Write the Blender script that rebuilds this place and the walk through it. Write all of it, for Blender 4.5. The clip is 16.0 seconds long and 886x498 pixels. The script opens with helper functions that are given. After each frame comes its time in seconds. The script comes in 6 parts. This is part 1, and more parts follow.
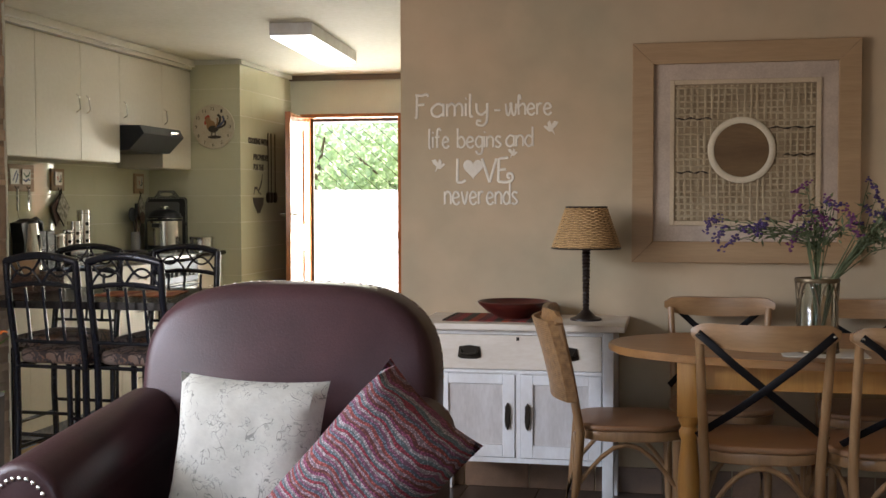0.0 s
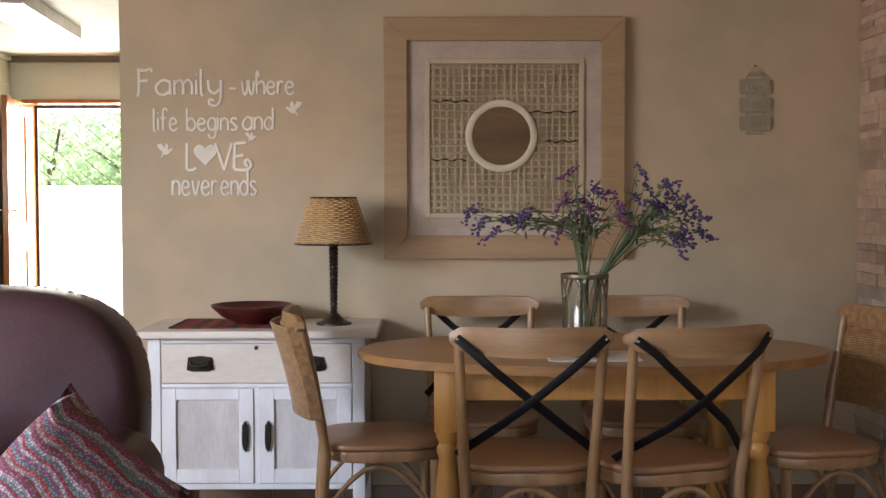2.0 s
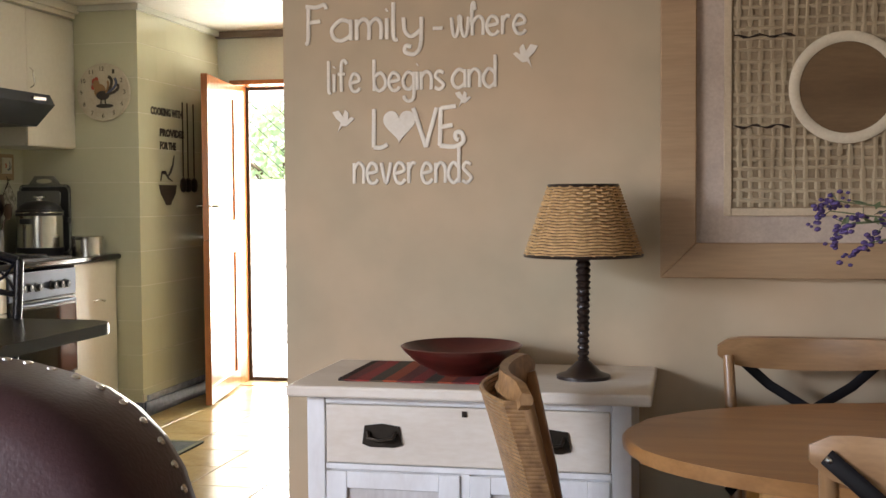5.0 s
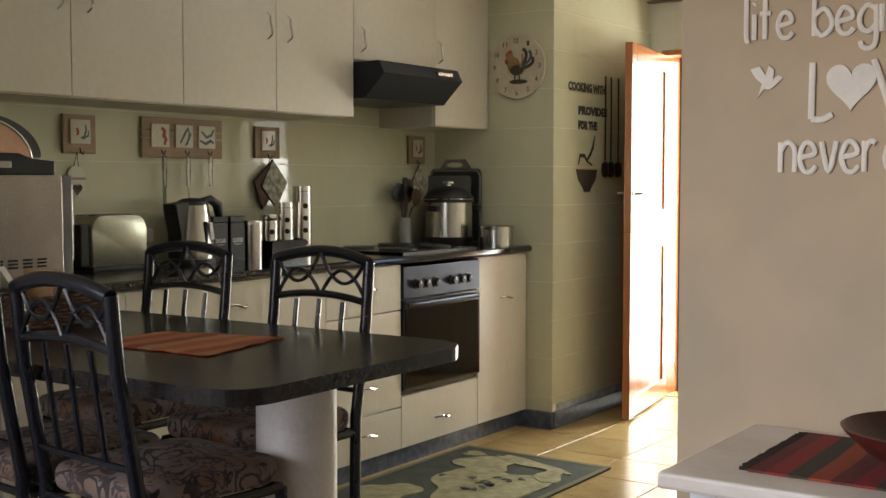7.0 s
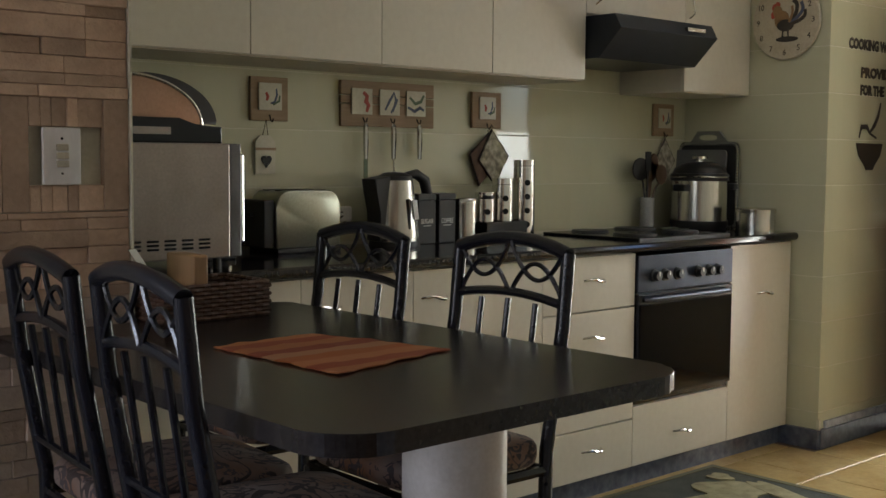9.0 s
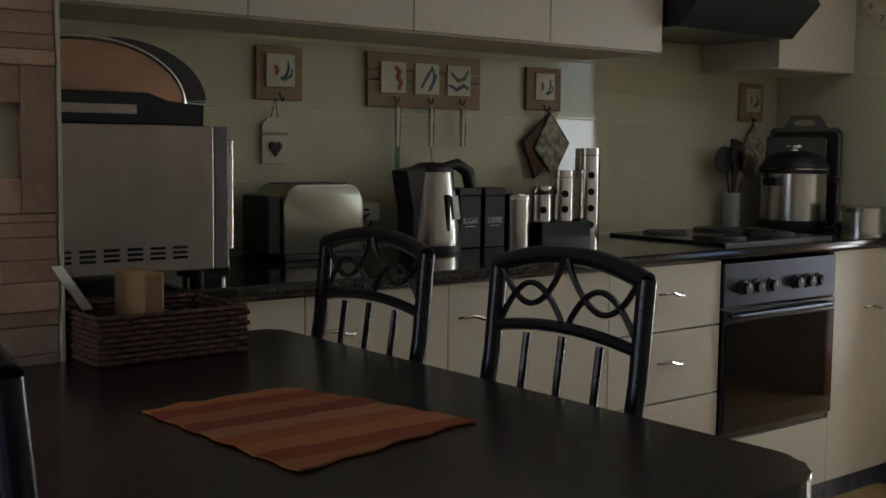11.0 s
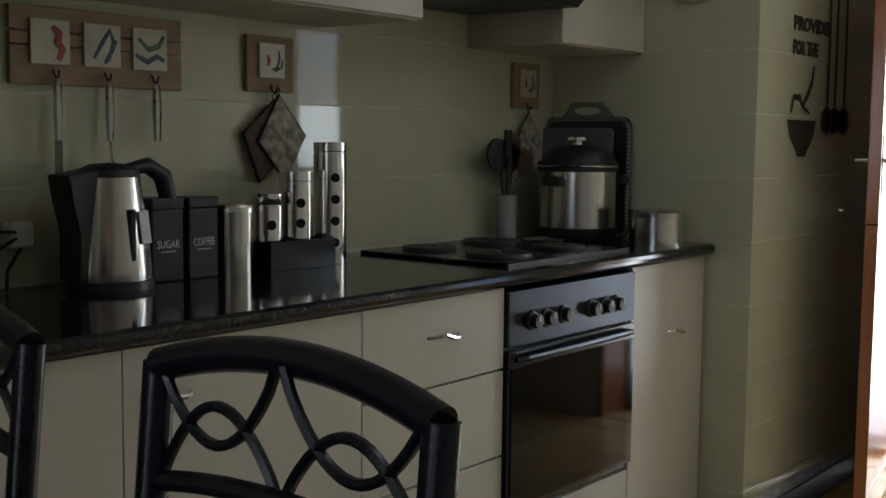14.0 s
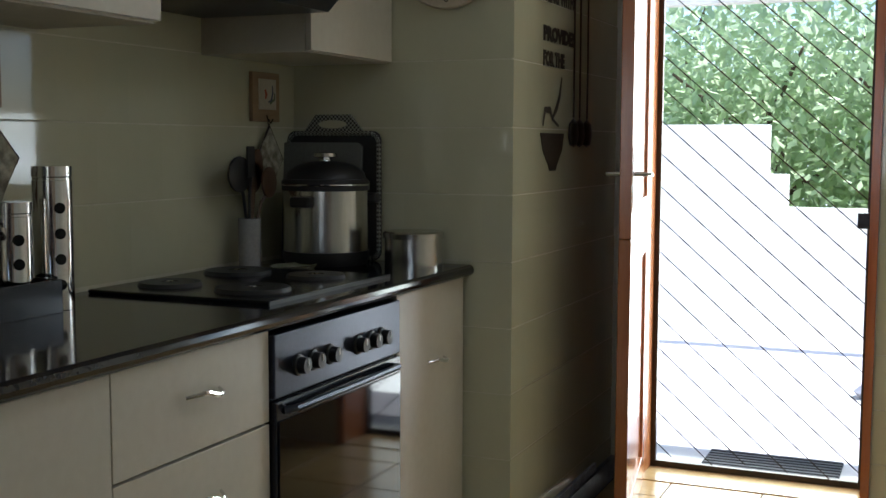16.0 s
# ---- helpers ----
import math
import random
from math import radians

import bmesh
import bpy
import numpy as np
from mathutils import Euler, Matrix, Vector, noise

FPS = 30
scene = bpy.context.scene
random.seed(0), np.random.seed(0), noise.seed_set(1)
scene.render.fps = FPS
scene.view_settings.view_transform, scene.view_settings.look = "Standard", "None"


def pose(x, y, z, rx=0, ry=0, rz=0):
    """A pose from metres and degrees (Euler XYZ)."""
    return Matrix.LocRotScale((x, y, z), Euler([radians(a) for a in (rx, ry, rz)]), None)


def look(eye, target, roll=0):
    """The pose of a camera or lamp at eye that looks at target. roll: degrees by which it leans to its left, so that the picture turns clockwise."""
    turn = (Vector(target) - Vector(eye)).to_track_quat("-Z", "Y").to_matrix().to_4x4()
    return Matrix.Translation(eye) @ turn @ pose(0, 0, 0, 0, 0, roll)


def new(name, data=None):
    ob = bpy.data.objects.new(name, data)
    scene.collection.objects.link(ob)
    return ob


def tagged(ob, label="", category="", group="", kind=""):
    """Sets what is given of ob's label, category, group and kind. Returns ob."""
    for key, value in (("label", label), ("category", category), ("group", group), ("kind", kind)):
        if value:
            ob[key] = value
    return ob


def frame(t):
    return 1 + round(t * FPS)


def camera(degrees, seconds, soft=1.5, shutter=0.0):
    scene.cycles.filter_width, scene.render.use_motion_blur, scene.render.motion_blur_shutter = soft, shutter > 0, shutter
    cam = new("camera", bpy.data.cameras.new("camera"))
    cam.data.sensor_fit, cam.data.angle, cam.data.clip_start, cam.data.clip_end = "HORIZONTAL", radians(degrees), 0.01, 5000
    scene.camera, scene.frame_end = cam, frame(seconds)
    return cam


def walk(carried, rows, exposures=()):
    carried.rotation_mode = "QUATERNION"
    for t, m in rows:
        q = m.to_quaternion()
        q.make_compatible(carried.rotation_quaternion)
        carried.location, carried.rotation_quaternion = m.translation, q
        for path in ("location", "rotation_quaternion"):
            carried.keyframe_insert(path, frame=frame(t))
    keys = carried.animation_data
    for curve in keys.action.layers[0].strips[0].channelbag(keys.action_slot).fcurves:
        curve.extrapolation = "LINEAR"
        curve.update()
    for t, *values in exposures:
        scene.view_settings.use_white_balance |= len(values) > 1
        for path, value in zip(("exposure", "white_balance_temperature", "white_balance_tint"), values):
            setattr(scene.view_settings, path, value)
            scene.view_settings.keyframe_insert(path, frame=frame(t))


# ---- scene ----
cam = camera(42.0, 16.0)
METRES, EYE, TILT, LEAN, TURN = 5.3, 1.3, 0.0, 0.0, 8.9
PATH = [
    (0, (-0.049, 1.632, 1.307), (-0.447, 3.591, 1.226), -0.1),
    (0.5, (-0.06, 1.755, 1.292), (-0.375, 3.729, 1.215), -0.0),
    (1, (-0.039, 1.907, 1.279), (-0.222, 3.897, 1.201), -0.1),
    (1.5, (-0.029, 2.016, 1.275), (-0.1, 4.013, 1.196), -0.1),
    (2, (-0.04, 2.188, 1.267), (-0.028, 4.186, 1.186), -0.1),
    (2.5, (-0.011, 2.437, 1.281), (0.014, 4.435, 1.199), -0.2),
    (3, (0.015, 2.677, 1.27), (0.047, 4.675, 1.183), -0.2),
    (3.2, (0.025, 2.795, 1.276), (0.058, 4.793, 1.187), -0.2),
    (5.3, (-0.183, 3.86, 1.254), (-0.772, 5.77, 1.166), -0.3),
    (5.5, (-0.127, 3.975, 1.256), (-0.839, 5.841, 1.171), -0.2),
    (6, (-0.158, 4.226, 1.239), (-1.08, 5.999, 1.154), -0.3),
    (6.5, (-0.273, 4.419, 1.262), (-1.288, 6.139, 1.156), -0.2),
    (7, (-0.362, 4.61, 1.279), (-1.493, 6.255, 1.163), 0.0),
    (7.5, (-0.419, 4.788, 1.274), (-1.637, 6.369, 1.142), 0.1),
    (8, (-0.531, 4.96, 1.284), (-1.849, 6.458, 1.147), 0.2),
    (8.5, (-0.573, 5.096, 1.269), (-1.988, 6.501, 1.12), 0.3),
    (9, (-0.673, 5.237, 1.261), (-2.148, 6.578, 1.106), 0.4),
    (9.5, (-0.801, 5.362, 1.285), (-2.323, 6.65, 1.121), 0.6),
    (9.7, (-0.832, 5.407, 1.282), (-2.369, 6.677, 1.117), 0.6),
    (11.8, (-1.365, 5.955, 1.258), (-2.911, 7.212, 1.078), 0.6),
    (12, (-1.408, 6.003, 1.265), (-2.943, 7.274, 1.08), 0.6),
    (12.5, (-1.511, 6.102, 1.275), (-3.004, 7.419, 1.091), 0.8),
    (13, (-1.622, 6.191, 1.253), (-3.03, 7.6, 1.071), 0.7),
    (13.5, (-1.707, 6.306, 1.252), (-3.036, 7.79, 1.071), 0.6),
    (14, (-1.788, 6.429, 1.272), (-3.026, 7.987, 1.082), 0.6),
    (14.5, (-1.869, 6.506, 1.255), (-3.019, 8.133, 1.076), 0.4),
    (15, (-1.933, 6.556, 1.286), (-2.981, 8.249, 1.101), 0.4),
    (15.5, (-2.021, 6.595, 1.293), (-2.939, 8.363, 1.113), 0.2),
    (16, (-2.096, 6.617, 1.31), (-2.887, 8.445, 1.129), 0.2),
]
EXPOSURES = [(0.0, 1.95, 6400, 18), (1.5, 2.35, 6200, 19), (3.0, 2.3, 6350, 20), (5.5, 2.3, 6350, 19), (7.0, 2.05, 6250, 18), (8.0, 1.85, 6100, 17), (9.5, 1.6, 5850, 17), (12.0, 0.8, 5500, 19), (14.0, 0.95, 5400, 17), (16.0, 1.02, 5400, 15)]
walk(cam, [(t, look(eye, target, roll)) for t, eye, target, roll in PATH], EXPOSURES)


# ---- world, sun and large lights ----
world = bpy.data.worlds.new("world")
scene.world = world
world.use_nodes = True
_nt = world.node_tree
_sky = _nt.nodes.new("ShaderNodeTexSky")
_sky.sky_type = "NISHITA"
_sky.sun_disc = False
_sky.sun_elevation, _sky.sun_rotation = radians(58), radians(110)
_nt.links.new(_sky.outputs[0], _nt.nodes["Background"].inputs[0])
_nt.nodes["Background"].inputs[1].default_value = 0.15

SUN_AZ, SUN_EL = radians(110), radians(58)
sun = new("sun", bpy.data.lights.new("sun", "SUN"))
sun.data.energy, sun.data.angle, sun.data.color = 5.0, radians(0.5), (1.0, 0.95, 0.88)
sun.matrix_world = look((0, 0, 0), (-math.sin(SUN_AZ) * math.cos(SUN_EL), -math.cos(SUN_AZ) * math.cos(SUN_EL), -math.sin(SUN_EL)))


def area_lamp(name, eye, target, w, h, watts, color):
    ob = new(name, bpy.data.lights.new(name, "AREA"))
    ob.data.shape, ob.data.size, ob.data.size_y, ob.data.energy, ob.data.color = "RECTANGLE", w, h, watts, color
    ob.matrix_world = look(eye, target)
    return ob


# Added fill lamp at the left; the window there is assumed, out of view.
area_lamp("fill_lounge_left", (-3.06, 3.62, 1.4), (-0.4, 5.6, 1.1), 2.2, 1.2, 16, (1.0, 0.96, 0.91))
# Added cool fill lamp behind the camera; no rear doors are known.
area_lamp("fill_lounge_rear", (-0.8, -0.95, 1.15), (-0.8, 3, 1.0), 2.6, 2.1, 2.0, (0.85, 0.93, 1.0))
# Added blue lamp outdoors, standing in for sky light low on the dining wall.
area_lamp("fill_sky_left", (-7.0, 0.1, 3.2), (0.5, 6.84, 0.6), 3.2, 0.9, 120, (0.68, 0.84, 1.0))
area_lamp("daylight_kitchen_window", (-1.735, 10.97, 1.28), (-1.735, 8, 1.25), 0.30, 0.34, 0.9, (0.96, 1.0, 0.84))
area_lamp("daylight_doorway", (-2.55, 11.55, 1.15), (-2.75, 8, 0.9), 1.6, 2.1, 44, (1.0, 1.0, 0.80))


# ---- materials ----
def material(name, color, rough=0.6, metal=0.0, dark=None, scale=8.0, grain=120.0, bump=0.15, stretch=(1, 1, 1), mix=0.5, spread=0.0, coat=0.0, dist=0.002, fleck=0.18, gloss=0.5):
    """Procedural paint, stone or wood: two scales of colour variation and a fine relief."""
    m = bpy.data.materials.new(name)
    m.use_nodes = True
    n, l = m.node_tree.nodes, m.node_tree.links
    b = n["Principled BSDF"]
    b.inputs["Roughness"].default_value, b.inputs["Metallic"].default_value = rough, metal
    b.inputs["Coat Weight"].default_value, b.inputs["Specular IOR Level"].default_value = coat, gloss
    co = n.new("ShaderNodeTexCoord")
    mp = n.new("ShaderNodeMapping")
    mp.inputs["Scale"].default_value = stretch
    l.new(co.outputs["Object"], mp.inputs[0])
    big, fine = n.new("ShaderNodeTexNoise"), n.new("ShaderNodeTexNoise")
    big.inputs["Scale"].default_value, big.inputs["Detail"].default_value = scale, 5
    fine.inputs["Scale"].default_value, fine.inputs["Detail"].default_value = grain, 3
    l.new(mp.outputs[0], big.inputs[0]), l.new(mp.outputs[0], fine.inputs[0])
    ramp = n.new("ShaderNodeMapRange")
    ramp.inputs[1].default_value, ramp.inputs[2].default_value = 0.3, 0.7
    ramp.inputs[3].default_value, ramp.inputs[4].default_value = 0, 1
    l.new(big.outputs[0], ramp.inputs[0])
    mx = n.new("ShaderNodeMixRGB")
    dark = dark or tuple(c * 0.8 for c in color)
    mx.inputs[1].default_value, mx.inputs[2].default_value = (*color, 1), (*dark, 1)
    fac = n.new("ShaderNodeMath")
    fac.operation, fac.inputs[1].default_value = "MULTIPLY", mix * 2
    fac.use_clamp = True
    l.new(ramp.outputs[0], fac.inputs[0]), l.new(fac.outputs[0], mx.inputs[0])
    out = mx.outputs[0]
    m2 = n.new("ShaderNodeMixRGB")
    m2.blend_type, m2.inputs[0].default_value = "OVERLAY", fleck
    l.new(out, m2.inputs[1]), l.new(fine.outputs[0], m2.inputs[2])
    out = m2.outputs[0]
    if spread:
        oi, hsv, mr = n.new("ShaderNodeObjectInfo"), n.new("ShaderNodeHueSaturation"), n.new("ShaderNodeMapRange")
        mr.inputs[3].default_value, mr.inputs[4].default_value = 1 - spread, 1 + spread
        l.new(oi.outputs["Random"], mr.inputs[0]), l.new(mr.outputs[0], hsv.inputs["Value"]), l.new(out, hsv.inputs["Color"])
        out = hsv.outputs[0]
    l.new(out, b.inputs["Base Color"])
    if bump:
        bp = n.new("ShaderNodeBump")
        bp.inputs["Strength"].default_value, bp.inputs["Distance"].default_value = bump, dist
        l.new(fine.outputs[0], bp.inputs["Height"]), l.new(bp.outputs[0], b.inputs["Normal"])
    return m


def striped(name, colors, along=0, width=0.05, rough=0.9, wobble=0.02, knots=0.0):
    """Woven stripes of the given colours, repeated along one axis, with dotted rows if knots is set."""
    m = material(name, (1, 1, 1), rough, bump=0.5, grain=400)
    n, l = m.node_tree.nodes, m.node_tree.links
    b = n["Principled BSDF"]
    co, sep, nz = n.new("ShaderNodeTexCoord"), n.new("ShaderNodeSeparateXYZ"), n.new("ShaderNodeTexNoise")
    nz.inputs["Scale"].default_value = 7
    l.new(co.outputs["Object"], sep.inputs[0]), l.new(co.outputs["Object"], nz.inputs[0])
    w = n.new("ShaderNodeMath")
    w.operation, w.inputs[1].default_value = "MULTIPLY_ADD", wobble * 4
    l.new(nz.outputs[0], w.inputs[0]), l.new(sep.outputs[along], w.inputs[2])
    d = n.new("ShaderNodeMath")
    d.operation, d.inputs[1].default_value = "DIVIDE", width * len(colors)
    f = n.new("ShaderNodeMath")
    f.operation = "FRACT"
    l.new(w.outputs[0], d.inputs[0]), l.new(d.outputs[0], f.inputs[0])
    r = n.new("ShaderNodeValToRGB")
    r.color_ramp.interpolation = "CONSTANT"
    e = r.color_ramp.elements
    while len(e) < len(colors):
        e.new(0.5)
    for i, c in enumerate(colors):
        e[i].position, e[i].color = i / len(colors), (*c, 1)
    l.new(f.outputs[0], r.inputs[0])
    out = r.outputs[0]
    if knots:
        v = n.new("ShaderNodeTexVoronoi")
        v.inputs["Scale"].default_value = knots
        lt = n.new("ShaderNodeMath")
        lt.operation, lt.inputs[1].default_value = "GREATER_THAN", 0.42
        mx = n.new("ShaderNodeMixRGB")
        hs = n.new("ShaderNodeHueSaturation")
        hs.inputs["Value"].default_value, hs.inputs["Saturation"].default_value = 0.42, 1.0
        l.new(co.outputs["Object"], v.inputs[0]), l.new(v.outputs[0], lt.inputs[0])
        l.new(lt.outputs[0], mx.inputs[0]), l.new(out, mx.inputs[1]), l.new(out, hs.inputs["Color"]), l.new(hs.outputs[0], mx.inputs[2])
        out = mx.outputs[0]
    l.new(out, b.inputs["Base Color"])
    return m


def glow(name, color, strength):
    m = bpy.data.materials.new(name)
    m.use_nodes = True
    b = m.node_tree.nodes["Principled BSDF"]
    b.inputs["Base Color"].default_value = (*color, 1)
    b.inputs["Emission Color"].default_value, b.inputs["Emission Strength"].default_value = (*color, 1), strength
    return m


def glass(name, color=(0.9, 0.95, 0.93), rough=0.02):
    m = bpy.data.materials.new(name)
    m.use_nodes = True
    b = m.node_tree.nodes["Principled BSDF"]
    b.inputs["Base Color"].default_value, b.inputs["Roughness"].default_value = (*color, 1), rough
    b.inputs["Transmission Weight"].default_value, b.inputs["IOR"].default_value = 1.0, 1.45
    return m


def wood(name, color, dark, rough=0.45, axis=2, bump=0.12, spread=0.0):
    s = [1, 1, 1]
    s[axis] = 0.08
    return material(name, color, rough, dark=dark, scale=22, grain=160, stretch=s, bump=bump, mix=0.5, spread=spread)


M_TAN = material("mottled_tan_plaster", (0.54, 0.395, 0.255), 0.75, dark=(0.40, 0.335, 0.225), scale=1.6, grain=7, bump=0.3, mix=0.5, dist=0.012, fleck=0.10)
M_CREAMWALL = material("cream_wall_paint", (0.62, 0.62, 0.53), 0.6, scale=2, bump=0.1)
M_CEIL = material("off_white_ceiling_paint", (0.66, 0.63, 0.55), 0.7, scale=1.3, grain=30, bump=0.2, dark=(0.58, 0.56, 0.49))
M_CORNICE = material("dark_brown_cornice", (0.16, 0.12, 0.09), 0.5)
M_WTILE = material("glazed_cream_wall_tile", (0.57, 0.56, 0.40), 0.045, dark=(0.54, 0.535, 0.375), scale=5, grain=9, bump=0.035, spread=0.018, dist=0.004, fleck=0.06)
M_GROUT = material("pale_grout", (0.68, 0.66, 0.52), 0.9)
M_FGROUT = material("dark_brown_floor_grout", (0.10, 0.065, 0.04), 0.9)
M_FTILE = material("yellow_ochre_floor_tile", (0.50, 0.37, 0.17), 0.22, dark=(0.40, 0.27, 0.11), scale=6, grain=60, bump=0.05, spread=0.10)
M_DARKTILE = material("dark_brown_floor_tile", (0.10, 0.065, 0.045), 0.3, dark=(0.065, 0.042, 0.03), scale=4, spread=0.12, bump=0.1)
M_SKIRT = material("terracotta_skirting_tile", (0.24, 0.14, 0.085), 0.35, dark=(0.17, 0.10, 0.06), scale=9, spread=0.1)
M_STONE = material("tan_cladding_stone", (0.54, 0.385, 0.27), 0.75, dark=(0.40, 0.275, 0.19), scale=12, grain=70, bump=0.6, spread=0.28, dist=0.006)
M_STONE2 = material("grey_brown_cladding_stone", (0.50, 0.40, 0.32), 0.75, dark=(0.37, 0.29, 0.23), scale=12, grain=70, bump=0.6, spread=0.25, dist=0.006)
M_CAB = material("cream_laminate", (0.59, 0.55, 0.46), 0.30, dark=(0.55, 0.515, 0.43), scale=2, grain=40, bump=0.02, fleck=0.08)
M_CABEDGE = material("beige_cabinet_edging", (0.50, 0.45, 0.34), 0.5)
M_COUNTER = material("black_granite_worktop", (0.010, 0.009, 0.010), 0.09, dark=(0.028, 0.025, 0.026), scale=90, grain=400, bump=0.01, gloss=0.42, mix=0.3)
M_BARTOP = material("satin_black_granite", (0.012, 0.010, 0.010), 0.22, dark=(0.030, 0.026, 0.026), scale=90, grain=400, bump=0.02, gloss=0.32, mix=0.3)
M_PLINTH = material("blue_black_granite_plinth", (0.04, 0.05, 0.085), 0.3, dark=(0.16, 0.18, 0.22), scale=30, grain=200, mix=0.35)
M_BLACK = material("black_enamel", (0.007, 0.008, 0.014), 0.18, bump=0.01, gloss=0.42)
M_BLACKPL = material("black_plastic", (0.018, 0.018, 0.02), 0.45, bump=0.05)
M_OVENGLASS = material("black_oven_glass", (0.004, 0.004, 0.005), 0.05, bump=0, gloss=0.22)
M_STEEL = material("brushed_stainless_steel", (0.62, 0.60, 0.56), 0.2, 1.0, scale=4, bump=0.03, stretch=(1, 1, 0.1))
M_CHROME = material("polished_chrome", (0.75, 0.74, 0.72), 0.08, 1.0, bump=0)
M_IRON = material("black_painted_tube_steel", (0.010, 0.011, 0.017), 0.26, bump=0.05, grain=60, gloss=0.4)
M_WHITE = material("worn_white_paint", (0.78, 0.775, 0.77), 0.5, dark=(0.62, 0.58, 0.55), scale=9, grain=90, mix=0.35, bump=0.2, stretch=(1, 1, 0.4))
M_WHITETOP = material("worn_white_top_paint", (0.72, 0.65, 0.56), 0.45, dark=(0.60, 0.51, 0.41), scale=9, grain=90, mix=0.35, bump=0.2, stretch=(0.3, 1, 1))
M_GREYPANEL = material("whitewashed_panel", (0.60, 0.565, 0.54), 0.6, dark=(0.48, 0.44, 0.41), scale=14, grain=120, bump=0.3, stretch=(1, 1, 0.25))
M_OAK = wood("weathered_oak", (0.41, 0.235, 0.11), (0.27, 0.145, 0.065), 0.32)
M_OAKH = wood("weathered_oak_rail", (0.44, 0.255, 0.12), (0.27, 0.145, 0.065), 0.30, axis=0)
M_SEAT = material("tan_leather_seat", (0.37, 0.185, 0.09), 0.38, dark=(0.33, 0.175, 0.085), scale=7, grain=220, bump=0.2)
M_PINE = wood("orange_pine", (0.68, 0.34, 0.085), (0.54, 0.25, 0.055), 0.35)
M_PINETOP = wood("orange_pine_top", (0.42, 0.21, 0.075), (0.31, 0.14, 0.045), 0.3, axis=0)
M_FRAME = wood("limed_oak_frame", (0.39, 0.255, 0.135), (0.33, 0.205, 0.105), 0.55, axis=0)
M_DOORWOOD = wood("varnished_meranti", (0.42, 0.17, 0.06), (0.30, 0.10, 0.03), 0.2)
M_LEATHER = material("oxblood_leather", (0.062, 0.027, 0.030), 0.36, dark=(0.036, 0.017, 0.019), scale=5, grain=170, bump=0.3, gloss=0.3)
M_RED = wood("dark_red_turned_wood", (0.10, 0.018, 0.012), (0.05, 0.01, 0.008), 0.3, axis=0)
M_CANE = material("honey_wicker", (0.66, 0.42, 0.19), 0.5, dark=(0.40, 0.24, 0.10), scale=60, grain=300, bump=0.3)
M_CANEDARK = material("brown_wrapped_rattan", (0.40, 0.22, 0.09), 0.36, dark=(0.20, 0.10, 0.04), scale=50, grain=200, bump=0.3)
M_DARKWOOD = material("black_brown_turned_wood", (0.022, 0.013, 0.010), 0.35)
M_LETTER = material("cream_vinyl_lettering", (0.84, 0.77, 0.66), 0.6, bump=0)
M_MATT = material("pinkish_cream_mount", (0.50, 0.40, 0.32), 0.8, bump=0.1)
M_BRASS = material("dark_bronze", (0.05, 0.04, 0.03), 0.4, 0.8)
M_NAIL = material("nickel_stud", (0.7, 0.66, 0.6), 0.25, 1.0, bump=0)
M_CONC = material("pale_concrete_paving", (0.66, 0.63, 0.58), 0.9, dark=(0.58, 0.56, 0.51), scale=2, bump=0.3)
M_PLAST = material("white_garden_wall", (0.78, 0.76, 0.70), 0.8)
M_LEAF = material("garden_foliage", (0.26, 0.36, 0.18), 0.4, dark=(0.17, 0.25, 0.10), scale=3, spread=0.3, bump=0)
_n, _l = M_LEAF.node_tree.nodes, M_LEAF.node_tree.links
_tr, _mixs = _n.new("ShaderNodeBsdfTranslucent"), _n.new("ShaderNodeMixShader")
_tr.inputs[0].default_value, _mixs.inputs[0].default_value = (0.60, 0.70, 0.42, 1), 0.65
_l.new(_n["Principled BSDF"].outputs[0], _mixs.inputs[1]), _l.new(_tr.outputs[0], _mixs.inputs[2]), _l.new(_mixs.outputs[0], _n["Material Output"].inputs[0])
M_BARK = material("brown_bark", (0.12, 0.08, 0.05), 0.9)
M_TRIM = material("pale_trim", (0.6, 0.57, 0.48), 0.5)


# ---- mesh helpers ----
def part(name, bm, mat, parent=None, label="", kind="", smooth=False):
    me = bpy.data.meshes.new(name)
    bmesh.ops.recalc_face_normals(bm, faces=bm.faces)
    bm.to_mesh(me)
    bm.free()
    me.materials.append(mat)
    if smooth:
        me.polygons.foreach_set("use_smooth", [True] * len(me.polygons))
        me.set_sharp_from_angle(angle=radians(40))
    ob = new(name, me)
    ob.parent = parent
    return tagged(ob, label=label, kind=kind)


def thing(name, at, label, category, group="", turn=0):
    ob = new(name)
    ob.empty_display_size = 0.1
    ob.location, ob.rotation_euler = at, (0, 0, radians(turn))
    return tagged(ob, label, category, group)


def box(bm, x0, x1, y0, y1, z0, z1, bevel=0.0, m=None, seg=2):
    vs = [bm.verts.new((x, y, z)) for z in (z0, z1) for y in (y0, y1) for x in (x0, x1)]
    fs = [bm.faces.new([vs[i] for i in f]) for f in ((0, 2, 3, 1), (4, 5, 7, 6), (0, 1, 5, 4), (2, 6, 7, 3), (0, 4, 6, 2), (1, 3, 7, 5))]
    if bevel:
        es = {e for f in fs for e in f.edges}
        r = bmesh.ops.bevel(bm, geom=list(es), offset=bevel, segments=seg, affect="EDGES", profile=0.5)
        vs = list({v for f in r["faces"] for v in f.verts} | {v for v in vs if v.is_valid})
    if m is not None:
        bmesh.ops.transform(bm, matrix=m, verts=vs)
    return bm


